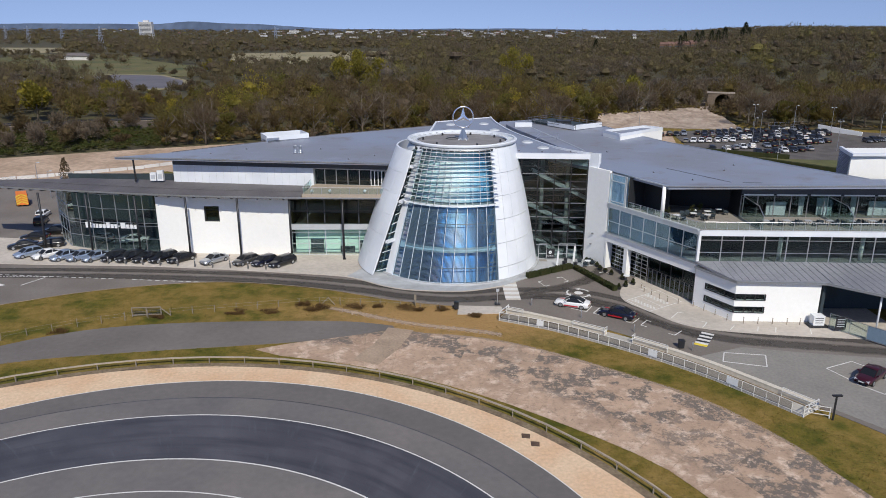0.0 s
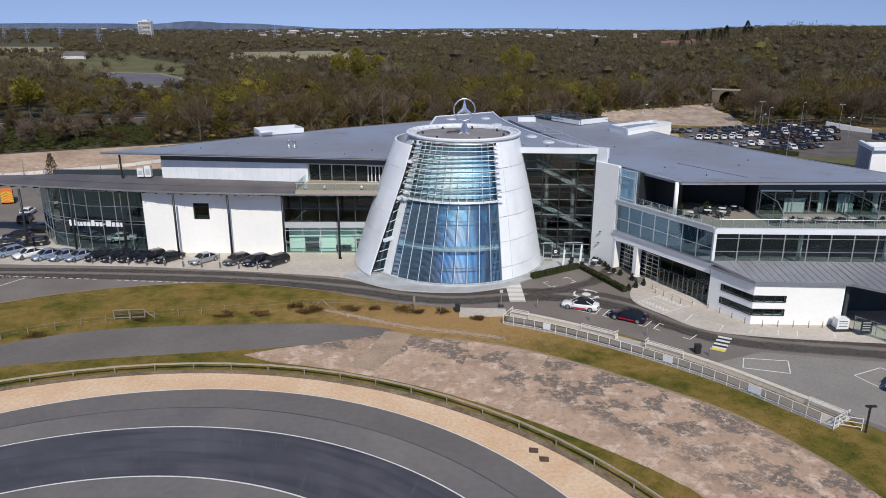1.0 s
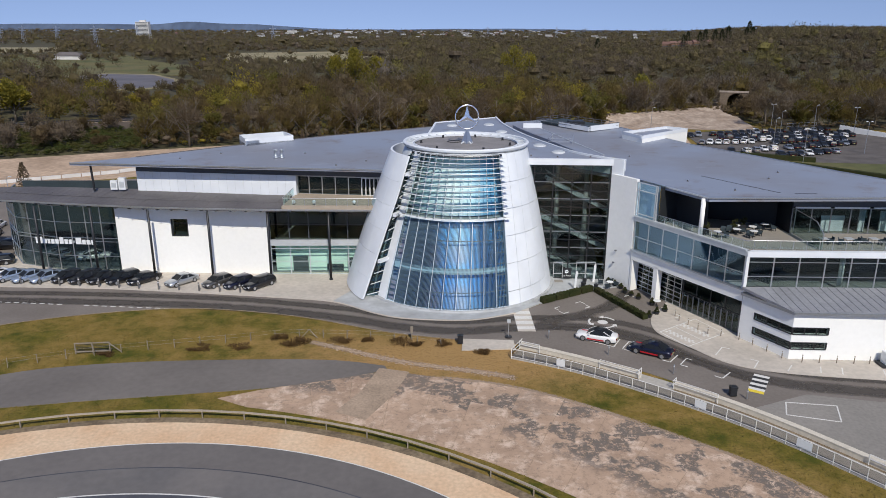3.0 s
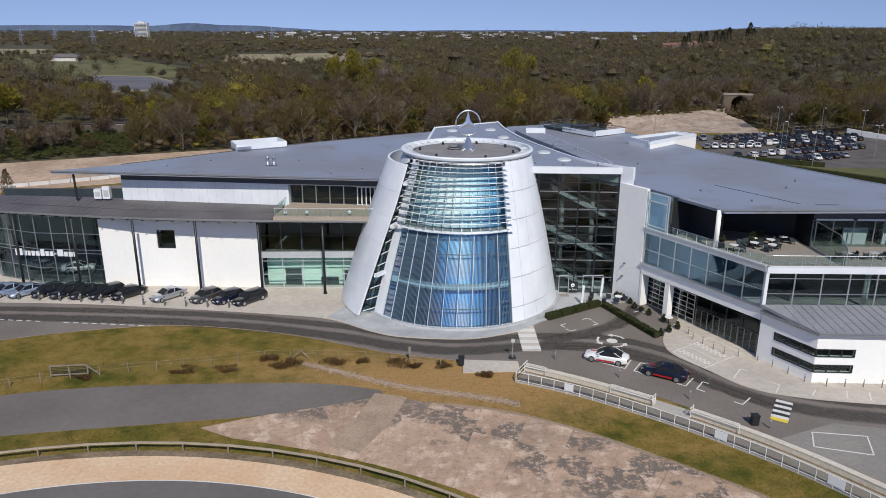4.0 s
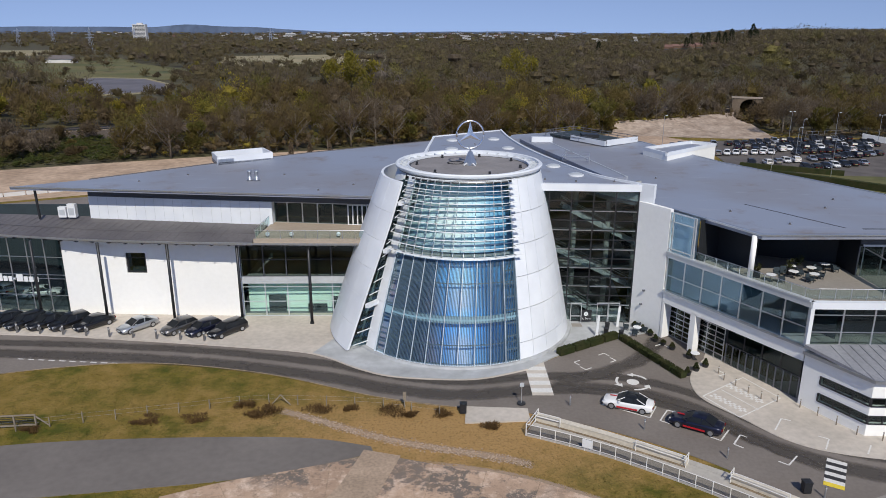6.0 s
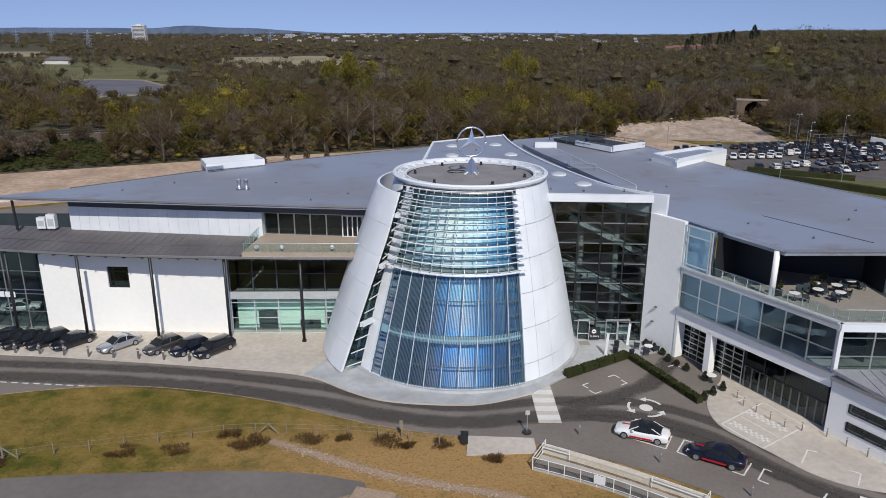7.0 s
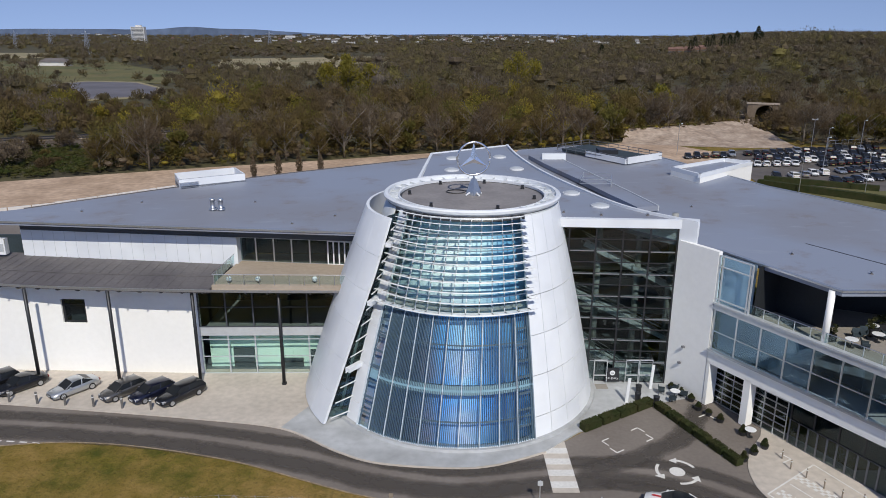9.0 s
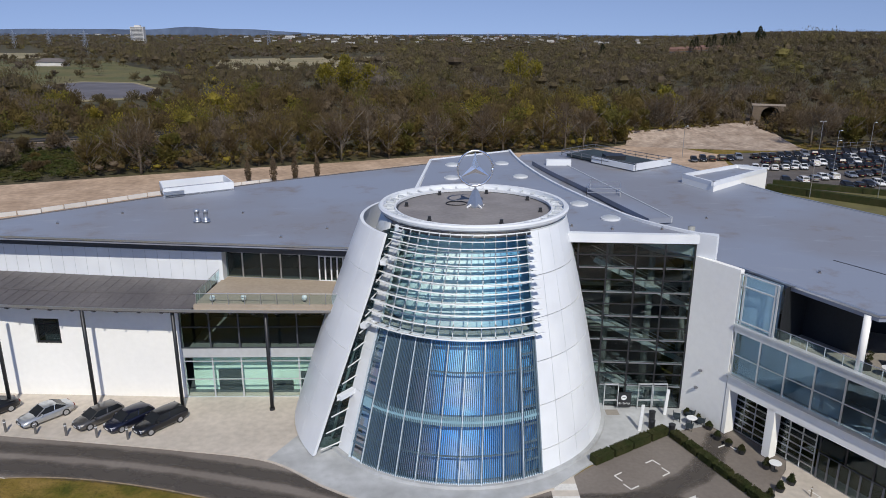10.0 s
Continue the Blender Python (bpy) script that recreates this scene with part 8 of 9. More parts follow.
def round_table(x, y, z, group="round tables"):
    t = thing("round_table", (x, y, z), "round white café table on a slim stem", "table", group)
    part("tabletop", Shape().lathe([(0.0, z + 0.70), (0.48, z + 0.70), (0.5, z + 0.72), (0.48, z + 0.74), (0.0, z + 0.75)], 18, x, y), "white_frame", t)
    part("stem", Shape().lathe([(0.26, z), (0.26, z + 0.03), (0.04, z + 0.06), (0.04, z + 0.7)], 10, x, y), "dark_metal", t)


for x, y in ((28.6, 97.1), (24.2, 104.2)):
    round_table(x, y, 0.1)
for x, y in ((33.9, 93.6), (36.6, 94.6), (37.2, 96.4), (39.0, 95.8), (38.3, 93.8), (41, 97.0)):
    round_table(x, y, 10.3, "round tables on the balcony")


def chair_proto():
    t = thing("terrace_chair", (0, 0, 0), "dark wicker terrace armchair", "chair", "chairs on the balcony")
    part("seat", Shape().box(-0.28, 0.28, -0.28, 0.28, 0.3, 0.44), "interior_dark", t)
    part("backrest", Shape().hexa([(-0.3, 0.22, 0.4), (0.3, 0.22, 0.4), (0.3, 0.3, 0.4), (-0.3, 0.3, 0.4)], [(-0.27, 0.32, 0.85), (0.27, 0.32, 0.85), (0.27, 0.38, 0.85), (-0.27, 0.38, 0.85)]), "interior_dark", t)
    for sx in (-0.3, 0.3):
        part("armrest", Shape().box(sx - 0.04, sx + 0.04, -0.28, 0.3, 0.44, 0.62), "interior_dark", t)
        for sy in (-0.24, 0.24):
            part("leg", Shape().box(sx * 0.85 - 0.025, sx * 0.85 + 0.025, sy - 0.025, sy + 0.025, 0, 0.3), "dark_metal", t)
    return t


ch_ = chair_proto()
ch_.matrix_basis = Matrix.Translation((34.8, 93.2, 10.3)) @ Matrix.Rotation(1.2, 4, "Z")
rc = random.Random(8)
for x, y in ((37.5, 95.0), (36.0, 95.6), (39.9, 96.2), (39.2, 94.2), (37.6, 93.2), (41.8, 96.4), (35.2, 95.2)):
    copy_thing(ch_, Matrix.Translation((x, y, 10.3)) @ Matrix.Rotation(rc.uniform(0, 6), 4, "Z"))
for x, y in ((23.1, 104.9), (24.5, 105.4), (23.7, 103.3), (25.1, 104.2)):
    c = copy_thing(ch_, Matrix.Translation((x, y, 0.13)) @ Matrix.Rotation(rc.uniform(0, 6), 4, "Z"))
    tagged(c, "dark wicker armchair on the stone paving", "chair", "chairs beside the atrium")
for i in range(9):
    x = 45.0 + i * 2.9
    for dx in (-0.9, 0.9):
        copy_thing(ch_, Matrix.Translation((x + dx, 90.6 + rc.uniform(-0.3, 0.3), 10.3)) @ Matrix.Rotation(dx * -1.5 + rc.uniform(-0.3, 0.3), 4, "Z"))
    t = thing("terrace_table", (x, 90.6, 10.3), "grey rectangular terrace table", "table", "tables on the balcony")
    part("tabletop", Shape().box(x - 0.45, x + 0.45, 90.2, 91.0, 11.0, 11.05), "grey_panel", t)
    for sx in (-0.38, 0.38):
        for sy in (-0.32, 0.32):
            part("leg", Shape().box(x + sx - 0.025, x + sx + 0.025, 90.6 + sy - 0.025, 90.6 + sy + 0.025, 10.3, 11.0), "dark_metal", t)
for x, y in ((36.9, 95.9), (38.2, 96.9), (32.9, 94.9)):
    t = thing("planter", (x, y, 10.3), "dark square planter with a bushy plant", "planter", "planters on the balcony")
    part("box", Shape().box(x - 0.35, x + 0.35, y - 0.35, y + 0.35, 10.3, 10.95), "dark_metal", t)
    rng = np.random.default_rng(int(x * 10))
    o = new("leaves", quads_mesh("leaves", leaf_cloud(rng, 220, 0.2, 0.5, 0.5, 0.6, 6) + np.array([x, y, 11.4]), "hedge_leaf"))
    o.parent = t
    o.matrix_parent_inverse = Matrix.Translation(-t.location)

# ---- plaza and roadside furniture ----
for x, y in ((19.2, 103.2), (22.3, 106.0)):
    solo("flag_banner", Shape().hexa([(x - 0.14, y - 0.1, 0.1), (x + 0.14, y - 0.1, 0.1), (x + 0.14, y + 0.1, 0.1), (x - 0.14, y + 0.1, 0.1)], [(x + 0.02, y - 0.04, 2.7), (x + 0.3, y - 0.04, 2.7), (x + 0.3, y + 0.04, 2.7), (x + 0.02, y + 0.04, 2.7)]), "white_frame", "slim white totem leaning on the paving", "totem", "white totems")
ns = thing("entry_board", (18.7, 107.2, 0.1), "black notice board with white lettering by the door", "sign")
part("board", Shape().box(18.0, 19.4, 107.1, 107.2, 0.3, 1.8), "dark_metal", ns)
part("disc", Shape().tube([(18.7, 107.09, 1.3), (18.7, 107.06, 1.3)], 0.26, 18), "white_frame", ns)
part("disc_mark", Shape().box(18.55, 18.85, 107.03, 107.055, 1.27, 1.33), "dark_metal", ns)
tc = bpy.data.curves.new("lettering", "FONT")
tc.body, tc.size, tc.extrude, tc.align_x = "No Entry", 0.32, 0.005, "CENTER"
tx = new("lettering_source", tc)
bpy.context.view_layer.update()
tm = bpy.data.meshes.new_from_object(tx)
bpy.data.objects.remove(tx)
tm.materials.clear()
tm.materials.append(M["white_frame"])
to = new("lettering", tm)
to.parent = ns
to.matrix_parent_inverse = Matrix.Translation(-ns.location)
to.matrix_basis = Matrix.Translation((18.7, 107.06, 0.62)) @ Matrix.Rotation(math.pi / 2, 4, "X")
dr = thing("glass_door", (20.8, 107.3, 0.1), "double glazed doors with white frames", "door")
for x0 in (16.8, 20.0, 21.4):
    part("frame", (lambda s: [s.box(x0, x0 + 0.06, 107.05, 107.2, 0.12, 2.7), s.box(x0 + 1.29, x0 + 1.35, 107.05, 107.2, 0.12, 2.7), s.box(x0, x0 + 1.35, 107.05, 107.2, 2.64, 2.72), s.box(x0, x0 + 1.35, 107.05, 107.2, 1.0, 1.06)] and s)(Shape()), "grey_panel", dr)
solo("door_mat", Shape().box(16.9, 18.1, 105.9, 106.9, 0.12, 0.15), "deck_tan", "tan door mat on the paving", "mat")
for x, y in ((20.4, 103.6), (22.0, 102.9), (20.9, 105.2)):
    solo("litter_bin", Shape().lathe([(0.26, 0.1), (0.3, 0.9), (0.32, 0.92), (0.22, 0.98), (0.0, 0.98)], 12, x, y), "dark_metal", "dark round litter bin on the paving", "bin", "plaza bins")
for x, y in ((3.1, 85.9), (29.2, 73.8)):
    solo("litter_bin", Shape().box(x - 0.3, x + 0.3, y - 0.28, y + 0.28, 0.1, 0.95).box(x - 0.34, x + 0.34, y - 0.32, y + 0.32, 0.95, 1.05), "dark_metal", "dark square litter bin beside the road", "bin", "roadside bins")
sp_ = thing("sign_post", (8.7, 87.6, 0), "slim grey sign post on a round black base", "sign post")
part("base", Shape().lathe([(0.42, 0.1), (0.4, 0.2), (0.0, 0.22)], 14, 8.7, 87.5), "dark_metal", sp_)
part("pole", Shape().beam((8.7, 87.5, 0.2), (8.7, 87.5, 2.3), 0.08, 0.08), "aluminium", sp_)
part("plate", Shape().box(8.5, 8.9, 87.42, 87.46, 1.9, 2.3), "grey_panel", sp_)
sp2 = thing("marker_board", (-2.4, 86.9, 0), "weathered back of a small roadside marker board", "sign")
part("post", Shape().beam((-2.4, 86.9, 0.0), (-2.4, 86.9, 1.6), 0.1, 0.1), "timber", sp2)
part("board", Shape().beam((-2.4, 86.84, 0.9), (-2.4, 86.84, 1.7), 0.3, 0.05, up=(0, 1, 0)), "timber", sp2)
gn = thing("generator", (48.2, 80.1, 0.1), "pale grey generator cabinet on a skid", "generator")
part("cabinet", Shape().box(47.6, 49.0, 79.6, 80.7, 0.35, 1.6), "white_frame", gn)
part("skid", Shape().box(47.2, 49.4, 79.4, 80.9, 0.1, 0.35), "dark_metal", gn)
for z in (0.7, 1.0, 1.3):
    part("slot", Shape().box(47.8, 48.8, 79.56, 79.6, z, z + 0.06), "dark_metal", gn)
bf = thing("barrier_fence", (51, 78, 0.1), "temporary site fence with blue sheeting", "fence")
M["blue_sheet"] = mat("blue_sheet", (0.20, 0.28, 0.36), 0.6, var=0.1)
for a, b in (((49.6, 79.6), (51.0, 77.6)), ((51.0, 77.6), (52.1, 75.8)), ((52.1, 75.8), (54.2, 73.2)), ((54.2, 73.2), (58, 70.6))):
    s = Shape().beam((*a, 0.2), (*b, 0.2), 0.05, 0.05).beam((*a, 2.0), (*b, 2.0), 0.05, 0.05).beam((*a, 0.1), (*a, 2.05), 0.06, 0.06)
    p = part("panel_frame", s, "aluminium", bf)
    part("sheet", wall_piece(Shape(), a, b, 0.25, 1.95, 0.02), "blue_sheet" if a[0] > 51 else "glass_clear", p)
nb = thing("notice_board", (50.2, 78.3, 0.1), "dark notice board with pale print bars", "sign")
part("board", Shape().box(49.6, 50.9, 78.2, 78.3, 0.4, 2.1), "dark_metal", nb)
for z in (0.8, 1.1, 1.4, 1.7):
    part("print_bar", Shape().box(49.75, 50.7, 78.17, 78.2, z, z + 0.1), "grey_panel", nb)
tp = thing("post_lamp", (38.6, 58.0, 0), "short dark timber post with a lamp head", "post")
part("pole", Shape().beam((38.6, 57.7, 0), (38.6, 57.7, 2.6), 0.14, 0.14), "dark_metal", tp)
part("head", Shape().beam((38.2, 57.7, 2.6), (39.1, 57.7, 2.62), 0.25, 0.14), "dark_metal", tp)


def lamp_post(x, y, h, double=False):
    t = thing("street_lamp", (x, y, 0), "tall grey car park lamp post", "street lamp", "car park lamps")
    part("pole", Shape().tube([(x, y, 0), (x, y, h * 0.5), (x, y, h)], [0.095, 0.075, 0.05], 8), "aluminium", t)
    for s_ in ((-1, 1) if double else (1,)):
        part("arm", Shape().beam((x, y, h), (x + 0.9 * s_, y, h + 0.12), 0.07, 0.07), "aluminium", t)
        part("lamp_head", Shape().hexa([(x + 0.7 * s_ - 0.3, y - 0.15, h + 0.04), (x + 0.7 * s_ + 0.3, y - 0.15, h + 0.06), (x + 0.7 * s_ + 0.3, y + 0.15, h + 0.06), (x + 0.7 * s_ - 0.3, y + 0.15, h + 0.04)], [(x + 0.7 * s_ - 0.2, y - 0.1, h + 0.2), (x + 0.7 * s_ + 0.2, y - 0.1, h + 0.22), (x + 0.7 * s_ + 0.2, y + 0.1, h + 0.22), (x + 0.7 * s_ - 0.2, y + 0.1, h + 0.2)]), "grey_panel", t)


pf = thing("car_park_fence", (141, 270, 0), "grey steel fence behind the car park", "fence")
FENCE_P = [p[:2] for p in along([(124, 266), (145, 272.5), (158, 276.5)], 2.6)]
for x, y in FENCE_P:
    part("post", Shape().beam((x, y, 0), (x, y, 2.0), 0.09, 0.09), "aluminium", pf)
for z in (0.9, 1.95):
    part("rail", Shape().tube([(x, y, z) for x, y in FENCE_P], 0.05, 6), "aluminium", pf)
solo("ramp_wall", Shape().hexa([(139.2, 259.6, 0), (147.5, 245.5, 0), (147.8, 245.7, 0), (139.5, 259.8, 0)], [(139.2, 259.6, 2.3), (147.5, 245.5, 1.4), (147.8, 245.7, 1.4), (139.5, 259.8, 2.3)]), "white_render", "low white sloping wall beside the car park", "wall")
for i, (x, y) in enumerate(((116.5, 262), (99.4, 222), (130, 259), (140, 252), (82, 198.5), (110, 241), (96.6, 198), (71, 250), (148, 236), (122, 214), (-84, 150), (-92, 160), (-73, 132))):
    lamp_post(x, y, 9.0 if x > 0 else 6.0, i % 3 == 0)
for x, y, h in ((-43.8, 213.4, 5.5), (-37.6, 212.8, 6.5), (-33.4, 216.8, 6), (-28.3, 218.2, 5.5), (-75.9, 142.0, 10.4)):
    rng = np.random.default_rng(int(abs(x) * 10))
    t = thing("columnar_tree", (x, y, 0), "narrow columnar brown tree", "tree", "columnar trees")
    part("trunk", Shape().tube([(x, y, 0), (x, y, h)], [0.16, 0.03], 6), "bark", t)
    n = 1100
    z = rng.uniform(0.04, 1, n)
    a = rng.uniform(0, math.tau, n)
    r = h * 0.15 * np.sin(np.pi * (z * 0.9 + 0.06)) * rng.uniform(0.3, 1, n)
    p = np.stack([x + r * np.cos(a), y + r * np.sin(a), z * h], axis=1)
    o = new("crown", quads_mesh("crown", leaf_cloud(rng, n, 0.35, 0.05, 0.05, 0.05, 3, up=1.5) + p[:, None, :], "leaf_brown"))
    o.parent = t
    o.matrix_parent_inverse = Matrix.Translation(-t.location)
wb = thing("white_barrier", (-62, 198, 0), "low white barrier along the dirt strip", "barrier")
for x, y, a in along([(-150, 135), (-106, 168), (-79.7, 183), (-59.9, 201), (-40, 214)], 4.2):
    part("section", Shape().beam((x, y, 0.45), (x + 4.0 * math.cos(a), y + 4.0 * math.sin(a), 0.45), 0.4, 0.8), "far_white", wb)


# ---- vehicles ----
def paint_mat(name, col, metal=0.3):
    return mat(name, col, 0.28, metal, var=0.03, coarse=2, fine=20, coat=0.6)


CAR = {
    "black": paint_mat("paint_black", (0.012, 0.012, 0.014)), "white": paint_mat("paint_white", (0.78, 0.78, 0.77), 0.0),
    "silver": paint_mat("paint_silver", (0.50, 0.52, 0.54), 0.7), "grey": paint_mat("paint_grey", (0.12, 0.115, 0.11), 0.6),
    "ice": paint_mat("paint_ice_blue", (0.42, 0.50, 0.62), 0.6), "navy": paint_mat("paint_navy", (0.010, 0.012, 0.030), 0.4),
    "red": paint_mat("paint_red", (0.22, 0.012, 0.014), 0.3), "maroon": paint_mat("paint_maroon", (0.055, 0.006, 0.01), 0.3), "yellow": paint_mat("paint_yellow", (0.65, 0.5, 0.02), 0.0),
}
WORDS = {"black": "glossy black", "white": "white", "silver": "silver", "grey": "dark grey", "ice": "pale ice-blue", "navy": "dark blue", "red": "dark red", "maroon": "near-black maroon", "yellow": "yellow"}
M["car_glass"] = mat("car_glass", (0.012, 0.014, 0.016), 0.34, var=0.02, spec=0.35)
M["plate_yellow"] = mat("plate_yellow", (0.42, 0.36, 0.14), 0.5, var=0.05)
M["tyre"] = mat("tyre", (0.02, 0.02, 0.021), 0.85, var=0.1)
M["tail_red"] = mat("tail_red", (0.16, 0.008, 0.01), 0.25, var=0.05)
M["lamp_clear"] = mat("lamp_clear", (0.6, 0.62, 0.65), 0.15, 0.3, var=0.03)


def car_proto(kind, colour, two_tone=False):
    """A car facing +x: lofted body, cabin glass, roof, wheels with rims, lights and plates."""
    body_m = CAR[colour]
    form = {"saloon": (4.7, 0.93, 1.43, 0.92, -0.25), "hatch": (4.3, 0.90, 1.45, 0.95, -0.1), "estate": (4.75, 0.93, 1.48, 0.95, -0.1), "suv": (4.65, 0.95, 1.66, 1.08, -0.1)}[kind]
    length, half, top, belt, _ = form
    L2 = length / 2
    label = f"{WORDS[colour]} {dict(saloon='saloon car', hatch='hatchback', estate='estate car', suv='sport utility car')[kind]} parked on the tarmac"
    t = thing("car", (0, 0, 0), label, "car", "parked cars")
    st = [(-L2, 0.72, 0.42, belt - 0.22), (-L2 + 0.12, 0.86, 0.28, belt - 0.04), (-L2 + 0.5, 0.97, 0.22, belt + 0.02), (-0.9, 1.0, 0.2, belt + 0.01), (0.4, 1.0, 0.2, belt - 0.02), (1.0, 0.99, 0.2, belt - 0.06), (L2 - 0.55, 0.96, 0.22, belt - 0.16), (L2 - 0.15, 0.86, 0.26, belt - 0.27), (L2, 0.66, 0.36, belt - 0.4)]
    if kind in ("hatch", "estate", "suv"):
        st[0], st[1] = (-L2, 0.84, 0.4, belt), (-L2 + 0.1, 0.92, 0.28, belt + 0.02)
    rows = []
    for x, w, zb, zs in st:
        w *= half
        rows.append([(x, -w * 0.9, zb), (x, -w, zb + 0.14), (x, -w, zs - 0.2), (x, -w * 0.94, zs - 0.03), (x, -w * 0.55, zs + 0.02), (x, 0, zs + 0.035), (x, w * 0.55, zs + 0.02), (x, w * 0.94, zs - 0.03), (x, w, zs - 0.2), (x, w, zb + 0.14), (x, w * 0.9, zb)])
    b = Shape().grid(rows, True)
    b.add(rows[0], [tuple(range(11))]).add(rows[-1], [tuple(range(10, -1, -1))])
    body = part("body", b, body_m, t, smooth=True)
    xf, xr = 1.12, {"saloon": -1.72, "hatch": -L2 + 0.12, "estate": -L2 + 0.1, "suv": -L2 + 0.12}[kind]
    tf, tr = 0.26, {"saloon": -0.82, "hatch": -L2 + 0.55, "estate": -L2 + 0.45, "suv": -L2 + 0.4}[kind]
    wb_, wt = half * 0.92, half * 0.74
    low = [(xf, -wb_ * 0.92, belt - 0.06), (xf, wb_ * 0.92, belt - 0.06), (xr, wb_ * 0.9, belt), (xr, -wb_ * 0.9, belt)]
    hi = [(tf, -wt, top - 0.07), (tf, wt, top - 0.07), (tr, wt, top - 0.07), (tr, -wt, top - 0.07)]
    mid_l = [((tf + tr) / 2, wb_, belt - 0.02), ((tf + tr) / 2, -wb_, belt - 0.02)]
    part("windscreen", Shape().add([low[0], low[1], hi[1], hi[0]], [(0, 1, 2, 3)]), "car_glass", t)
    part("rear_window", Shape().add([low[2], low[3], hi[3], hi[2]], [(0, 1, 2, 3)]), "car_glass", t)
    part("side_window", Shape().add([low[1], mid_l[0], low[2], hi[2], hi[1]], [(0, 1, 2, 3, 4)]), "car_glass", t)
    part("side_window", Shape().add([low[3], mid_l[1], low[0], hi[0], hi[3]], [(0, 1, 2, 3, 4)]), "car_glass", t)
    rr = [(tf + 0.06, 0.96, -0.07), (tf - 0.12, 1.0, -0.015), ((tf + tr) / 2, 1.02, 0.02), (tr + 0.15, 1.0, -0.02), (tr - 0.05, 0.95, -0.08)]
    roof = Shape().grid([[(x, -wt * k, top + dz - 0.05), (x, -wt * k * 0.85, top + dz), (x, 0, top + dz + 0.025), (x, wt * k * 0.85, top + dz), (x, wt * k, top + dz - 0.05)] for x, k, dz in rr])
    part("roof", roof, M["car_glass"] if two_tone else body_m, t, smooth=True)
    for i in range(4):
        part("pillar", Shape().beam(low[i], hi[i], 0.06, 0.06), body_m, t)
    for s_ in (-1, 1):
        part("pillar", Shape().beam((tf - 0.75, s_ * wb_ * 0.98, belt), (tf - 0.85, s_ * wt, top - 0.07), 0.07, 0.05), M["car_glass"] if two_tone else body_m, t)
    for wx in (L2 - 0.92, -L2 + 0.95):
        for s_ in (-1, 1):
            y0, y1 = s_ * (half - 0.2), s_ * (half + 0.015)
            tyre = part("wheel", Shape().tube([(wx, y0, 0.33), (wx, y1, 0.33)], 0.33, 16), "tyre", t)
            part("rim", Shape().tube([(wx, y1, 0.33), (wx, y1 + s_ * 0.012, 0.33)], 0.22, 12), "aluminium", tyre)
    for s_ in (-1, 1):
        part("headlight", Shape().hexa([(L2 - 0.32, s_ * half * 0.62 - 0.16, belt - 0.42), (L2 - 0.06, s_ * half * 0.62 - 0.16, belt - 0.46), (L2 - 0.06, s_ * half * 0.62 + 0.16, belt - 0.46), (L2 - 0.32, s_ * half * 0.62 + 0.16, belt - 0.42)], [(L2 - 0.36, s_ * half * 0.62 - 0.16, belt - 0.235), (L2 - 0.1, s_ * half * 0.62 - 0.14, belt - 0.28), (L2 - 0.1, s_ * half * 0.62 + 0.14, belt - 0.28), (L2 - 0.36, s_ * half * 0.62 + 0.16, belt - 0.235)]), "lamp_clear", t)
        part("tail_light", Shape().box(-L2 - 0.012, -L2 + 0.14, s_ * half * 0.62 - 0.2, s_ * half * 0.62 + 0.17, belt - 0.3, belt - 0.13), "tail_red", t)
        part("mirror", Shape().box(0.62, 0.8, s_ * (half + 0.06) - 0.09, s_ * (half + 0.06) + 0.09, belt - 0.02, belt + 0.11), body_m, t)
    part("grille", Shape().box(L2 - 0.1, L2 + 0.012, -0.42, 0.42, 0.38, 0.6), "dark_metal", t)
    part("number_plate", Shape().box(L2, L2 + 0.02, -0.26, 0.26, 0.42, 0.53), "white_frame", t, "plain pale plate")
    part("number_plate", Shape().box(-L2 - 0.02, -L2, -0.26, 0.26, 0.55, 0.66), "plate_yellow", t, "plain yellow plate")
    return t


pool = {}


def park(kind, colour, x, y, deg, z=0.03, two_tone=False):
    m = Matrix.Translation((x, y, z)) @ Matrix.Rotation(radians(deg), 4, "Z")
    key = (kind, colour, two_tone)
    if key in pool:
        return copy_thing(pool[key], m)
    pool[key] = car_proto(kind, colour, two_tone)
    pool[key].matrix_basis = m
    return pool[key]


# two display cars beside the ramp
wc = park("saloon", "white", 18.75, 86.85, 157.0, two_tone=True)
dc = park("saloon", "navy", 23.95, 83.25, 148.0)
M["decal_red"] = mat("decal_red", (0.45, 0.012, 0.02), 0.4, var=0.05)
for c, m in ((wc, Matrix.Translation((18.75, 86.85, 0.03)) @ Matrix.Rotation(radians(157), 4, "Z")), (dc, Matrix.Translation((23.95, 83.25, 0.03)) @ Matrix.Rotation(radians(148), 4, "Z"))):
    for s_ in (-1, 1):
        o = part("side_stripe", Shape().box(-0.95, 0.95, s_ * 0.938 - 0.006, s_ * 0.938 + 0.006, 0.3, 0.46), "decal_red", None)
        o.parent = c
    o = part("bonnet_stripe", Shape().box(1.1, 1.75, -0.3, -0.12, 0.885, 0.9), "decal_red", None)
    o.parent = c
park("saloon", "maroon", 46.9, 65.9, 218.0, 0.05)
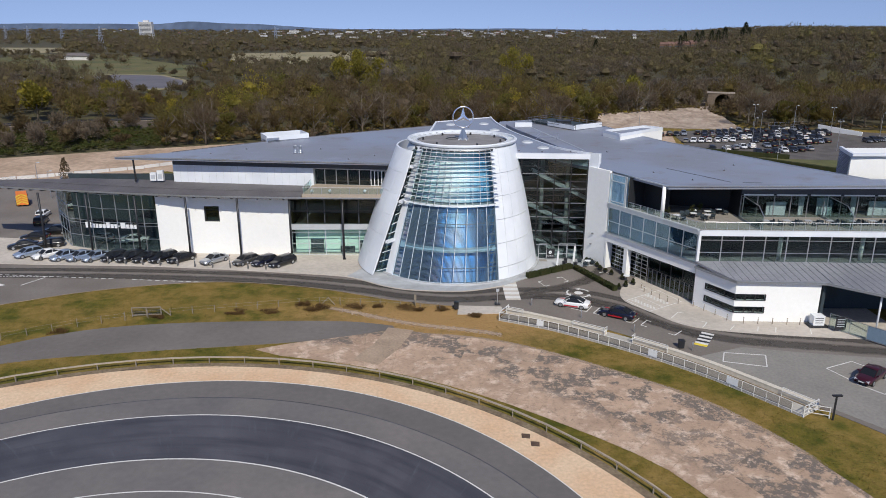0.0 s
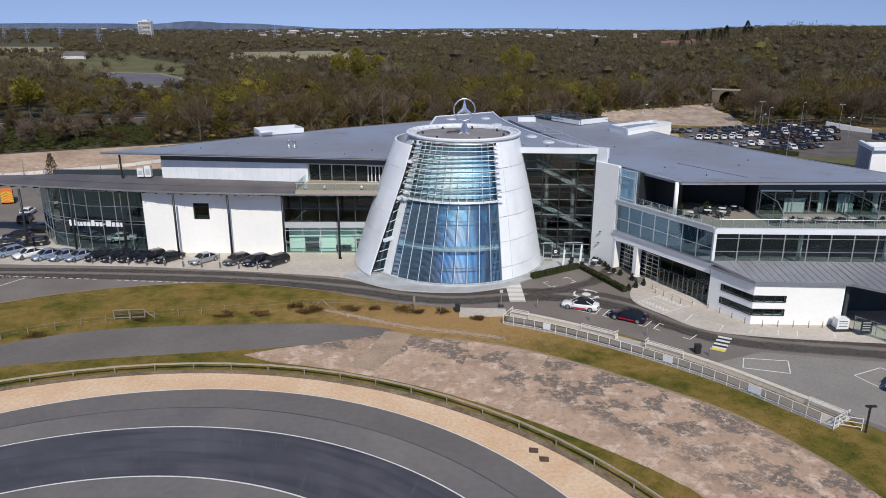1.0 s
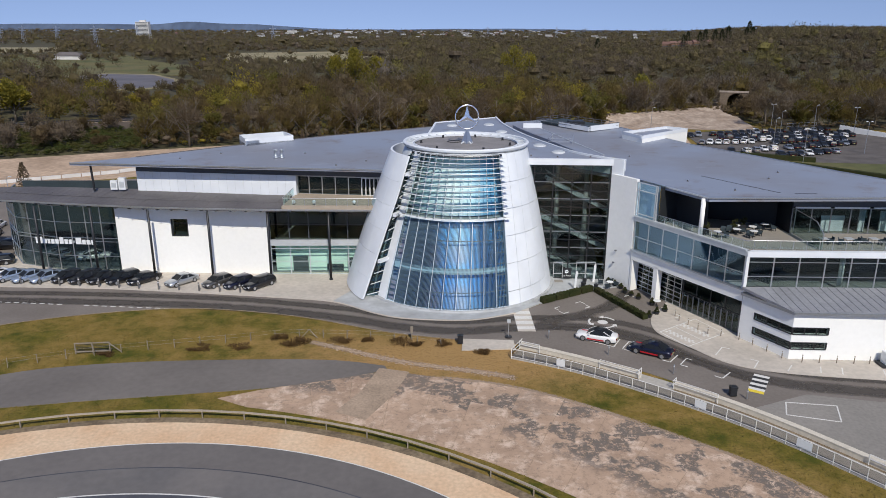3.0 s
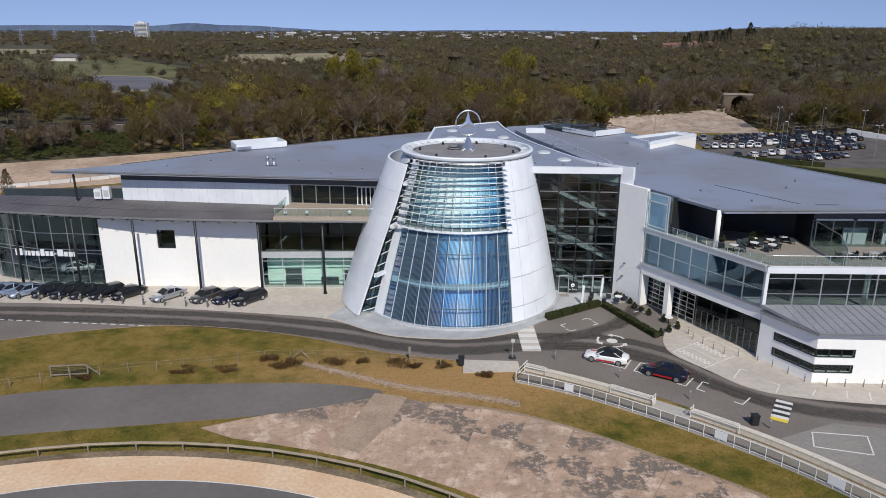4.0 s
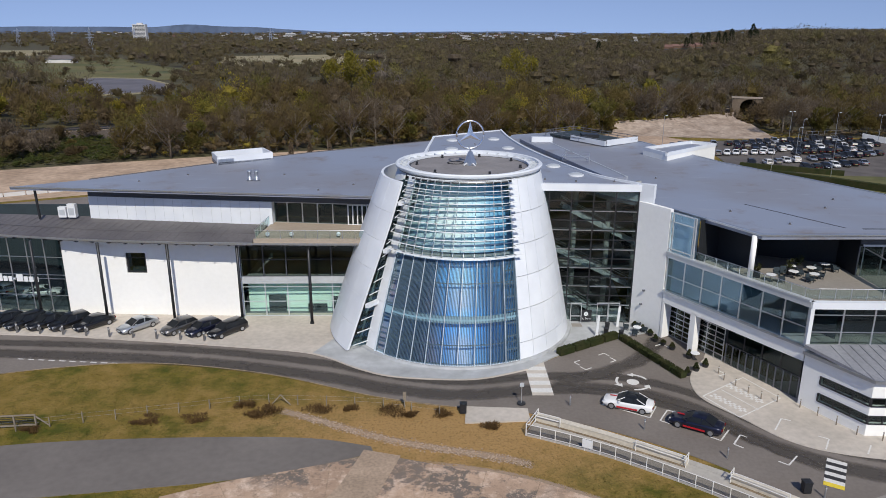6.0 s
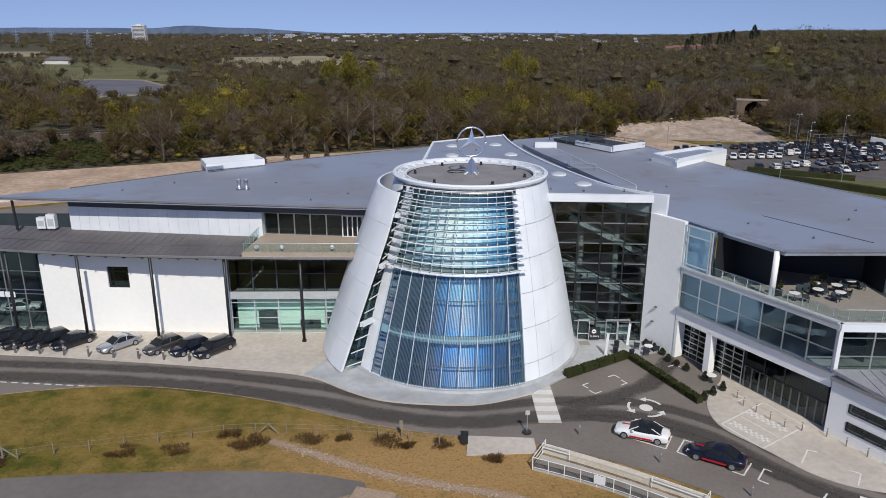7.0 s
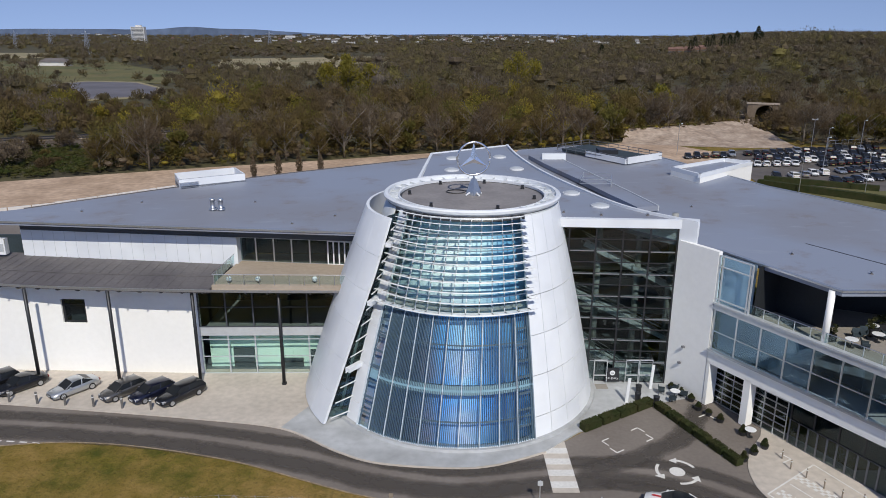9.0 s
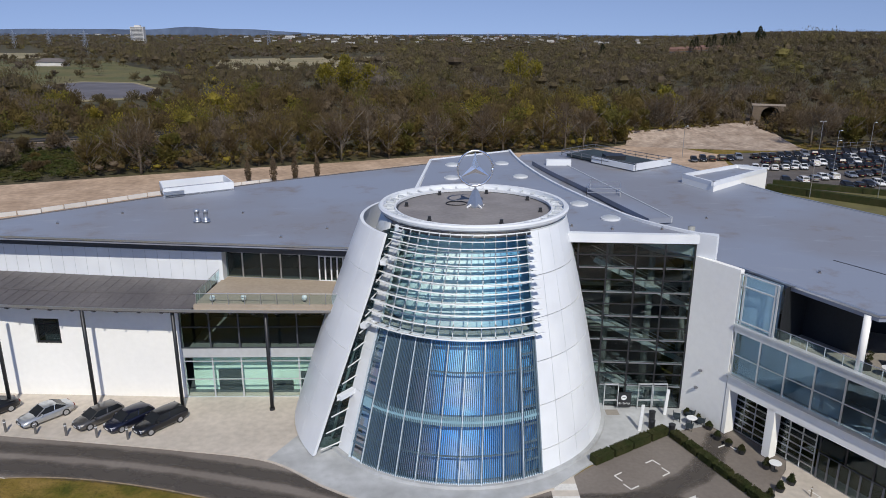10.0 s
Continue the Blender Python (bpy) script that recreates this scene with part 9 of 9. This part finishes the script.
# the row before the west wing
ROW = [("hatch", "ice", -67.8, 106.6), ("saloon", "white", -64.3, 105.9), ("saloon", "ice", -61.2, 105.3), ("saloon", "ice", -58.5, 105.1), ("saloon", "ice", -55.9, 104.9), ("hatch", "black", -53.0, 104.8), ("estate", "black", -50.3, 104.6), ("saloon", "black", -47.7, 104.5), ("estate", "black", -45.0, 104.4), ("saloon", "black", -42.0, 104.2), ("saloon", "silver", -36.5, 103.5), ("hatch", "grey", -31.4, 102.9), ("hatch", "navy", -28.4, 102.5), ("estate", "black", -25.5, 102.2)]
for kind, colour, x, y in ROW:
    park(kind, colour, x + 1.55, y + 1.95, 231.5, 0.13)
# yard at the west end
park("hatch", "white", -77.5, 134.5, 100, 0.06)
park("suv", "black", -75.0, 129.0, 105, 0.06)
park("suv", "black", -68.6, 122.0, 190, 0.06)
park("estate", "black", -65.5, 113.8, 200, 0.13)
park("saloon", "black", -69.5, 113.0, 205, 0.13)
park("saloon", "black", -70.5, 118.5, 185, 0.06)
park("suv", "black", -74.5, 140.5, 110, 0.06)
park("hatch", "red", -103.0, 158.0, 60, 0.06)
vn = thing("emergency_van", (-85.4, 143.0, 0.05), "orange and yellow van with chevrons on its rear doors", "van")
part("body", Shape().hexa([(-87.0, 142.0, 0.4), (-84.9, 142.8, 0.4), (-87.4, 147.1, 0.4), (-89.5, 146.3, 0.4)], [(-86.9, 142.1, 2.6), (-85.0, 142.85, 2.6), (-87.1, 146.3, 2.6), (-89.0, 145.6, 2.6)]), "orange", vn)
part("cab_window", Shape().hexa([(-88.9, 145.6, 1.5), (-86.9, 146.4, 1.5), (-87.4, 147.2, 1.4), (-89.4, 146.4, 1.4)], [(-88.8, 145.5, 2.4), (-87.0, 146.2, 2.4), (-87.2, 146.5, 2.4), (-89.0, 145.8, 2.4)]), "car_glass", vn)
for i in range(4):
    for s_ in (0, 1):
        x0 = -86.95 + s_ * 1.05
        a, b2 = ((x0, 0.5 + i * 0.5), (x0 + 0.95, 1.0 + i * 0.5)) if s_ == 0 else ((x0, 1.0 + i * 0.5), (x0 + 0.95, 0.5 + i * 0.5))
        part("chevron", Shape().add([(a[0], 141.93 + 0.38 * (a[0] + 87), a[1]), (b2[0], 141.93 + 0.38 * (b2[0] + 87), b2[1]), (b2[0], 141.93 + 0.38 * (b2[0] + 87), b2[1] + 0.24), (a[0], 141.93 + 0.38 * (a[0] + 87), a[1] + 0.24)], [(0, 1, 2, 3)]), "yellow_line", vn)
for x, y in ((-87.3, 142.9), (-85.5, 143.6), (-89.0, 145.7), (-87.2, 146.4)):
    part("wheel", Shape().tube([(x - 0.12, y, 0.38), (x + 0.12, y, 0.38)], 0.36, 14), "tyre", vn)
# display cars inside the showroom
park("saloon", "white", -52.0, 116.5, 20, 0.17)
park("hatch", "silver", -58.0, 117.5, 150, 0.17)
# the car park behind the building
rp = random.Random(17)
LOT = [((71, 243.6), (137, 261.6), 24, "dark"), ((90, 241.0), (140, 253.5), 18, "dark"), ((93, 235.6), (138, 247.5), 16, "dark"), ((80, 230.6), (99, 233), 7, "pale"), ((103, 231.4), (131, 240), 10, "dark"), ((87.5, 215.6), (100, 220.4), 4, "pale"), ((102.5, 221.5), (129, 231.5), 10, "dark"), ((94, 207.5), (116, 216), 7, "dark"), ((82.5, 213.6), (85.5, 214.4), 1, "dark"), ((140, 231), (157, 238), 6, "dark")]
for a, b, n, tone in LOT:
    h = math.degrees(math.atan2(b[1] - a[1], b[0] - a[0]))
    for i in range(n):
        if rp.random() < 0.02:
            continue
        p = lerp(a, b, (i + 0.5) / n)
        colour = rp.choice(["black"] * 7 + ["grey", "navy", "silver", "white"]) if tone == "dark" else rp.choice(["white"] * 8 + ["silver", "silver", "yellow", "red"])
        park(rp.choice(["saloon", "suv", "hatch", "estate"]), colour, p[0] + rp.uniform(-0.2, 0.2), p[1] + rp.uniform(-0.3, 0.3), h + 62 + rp.choice([0, 180]), 0.05)
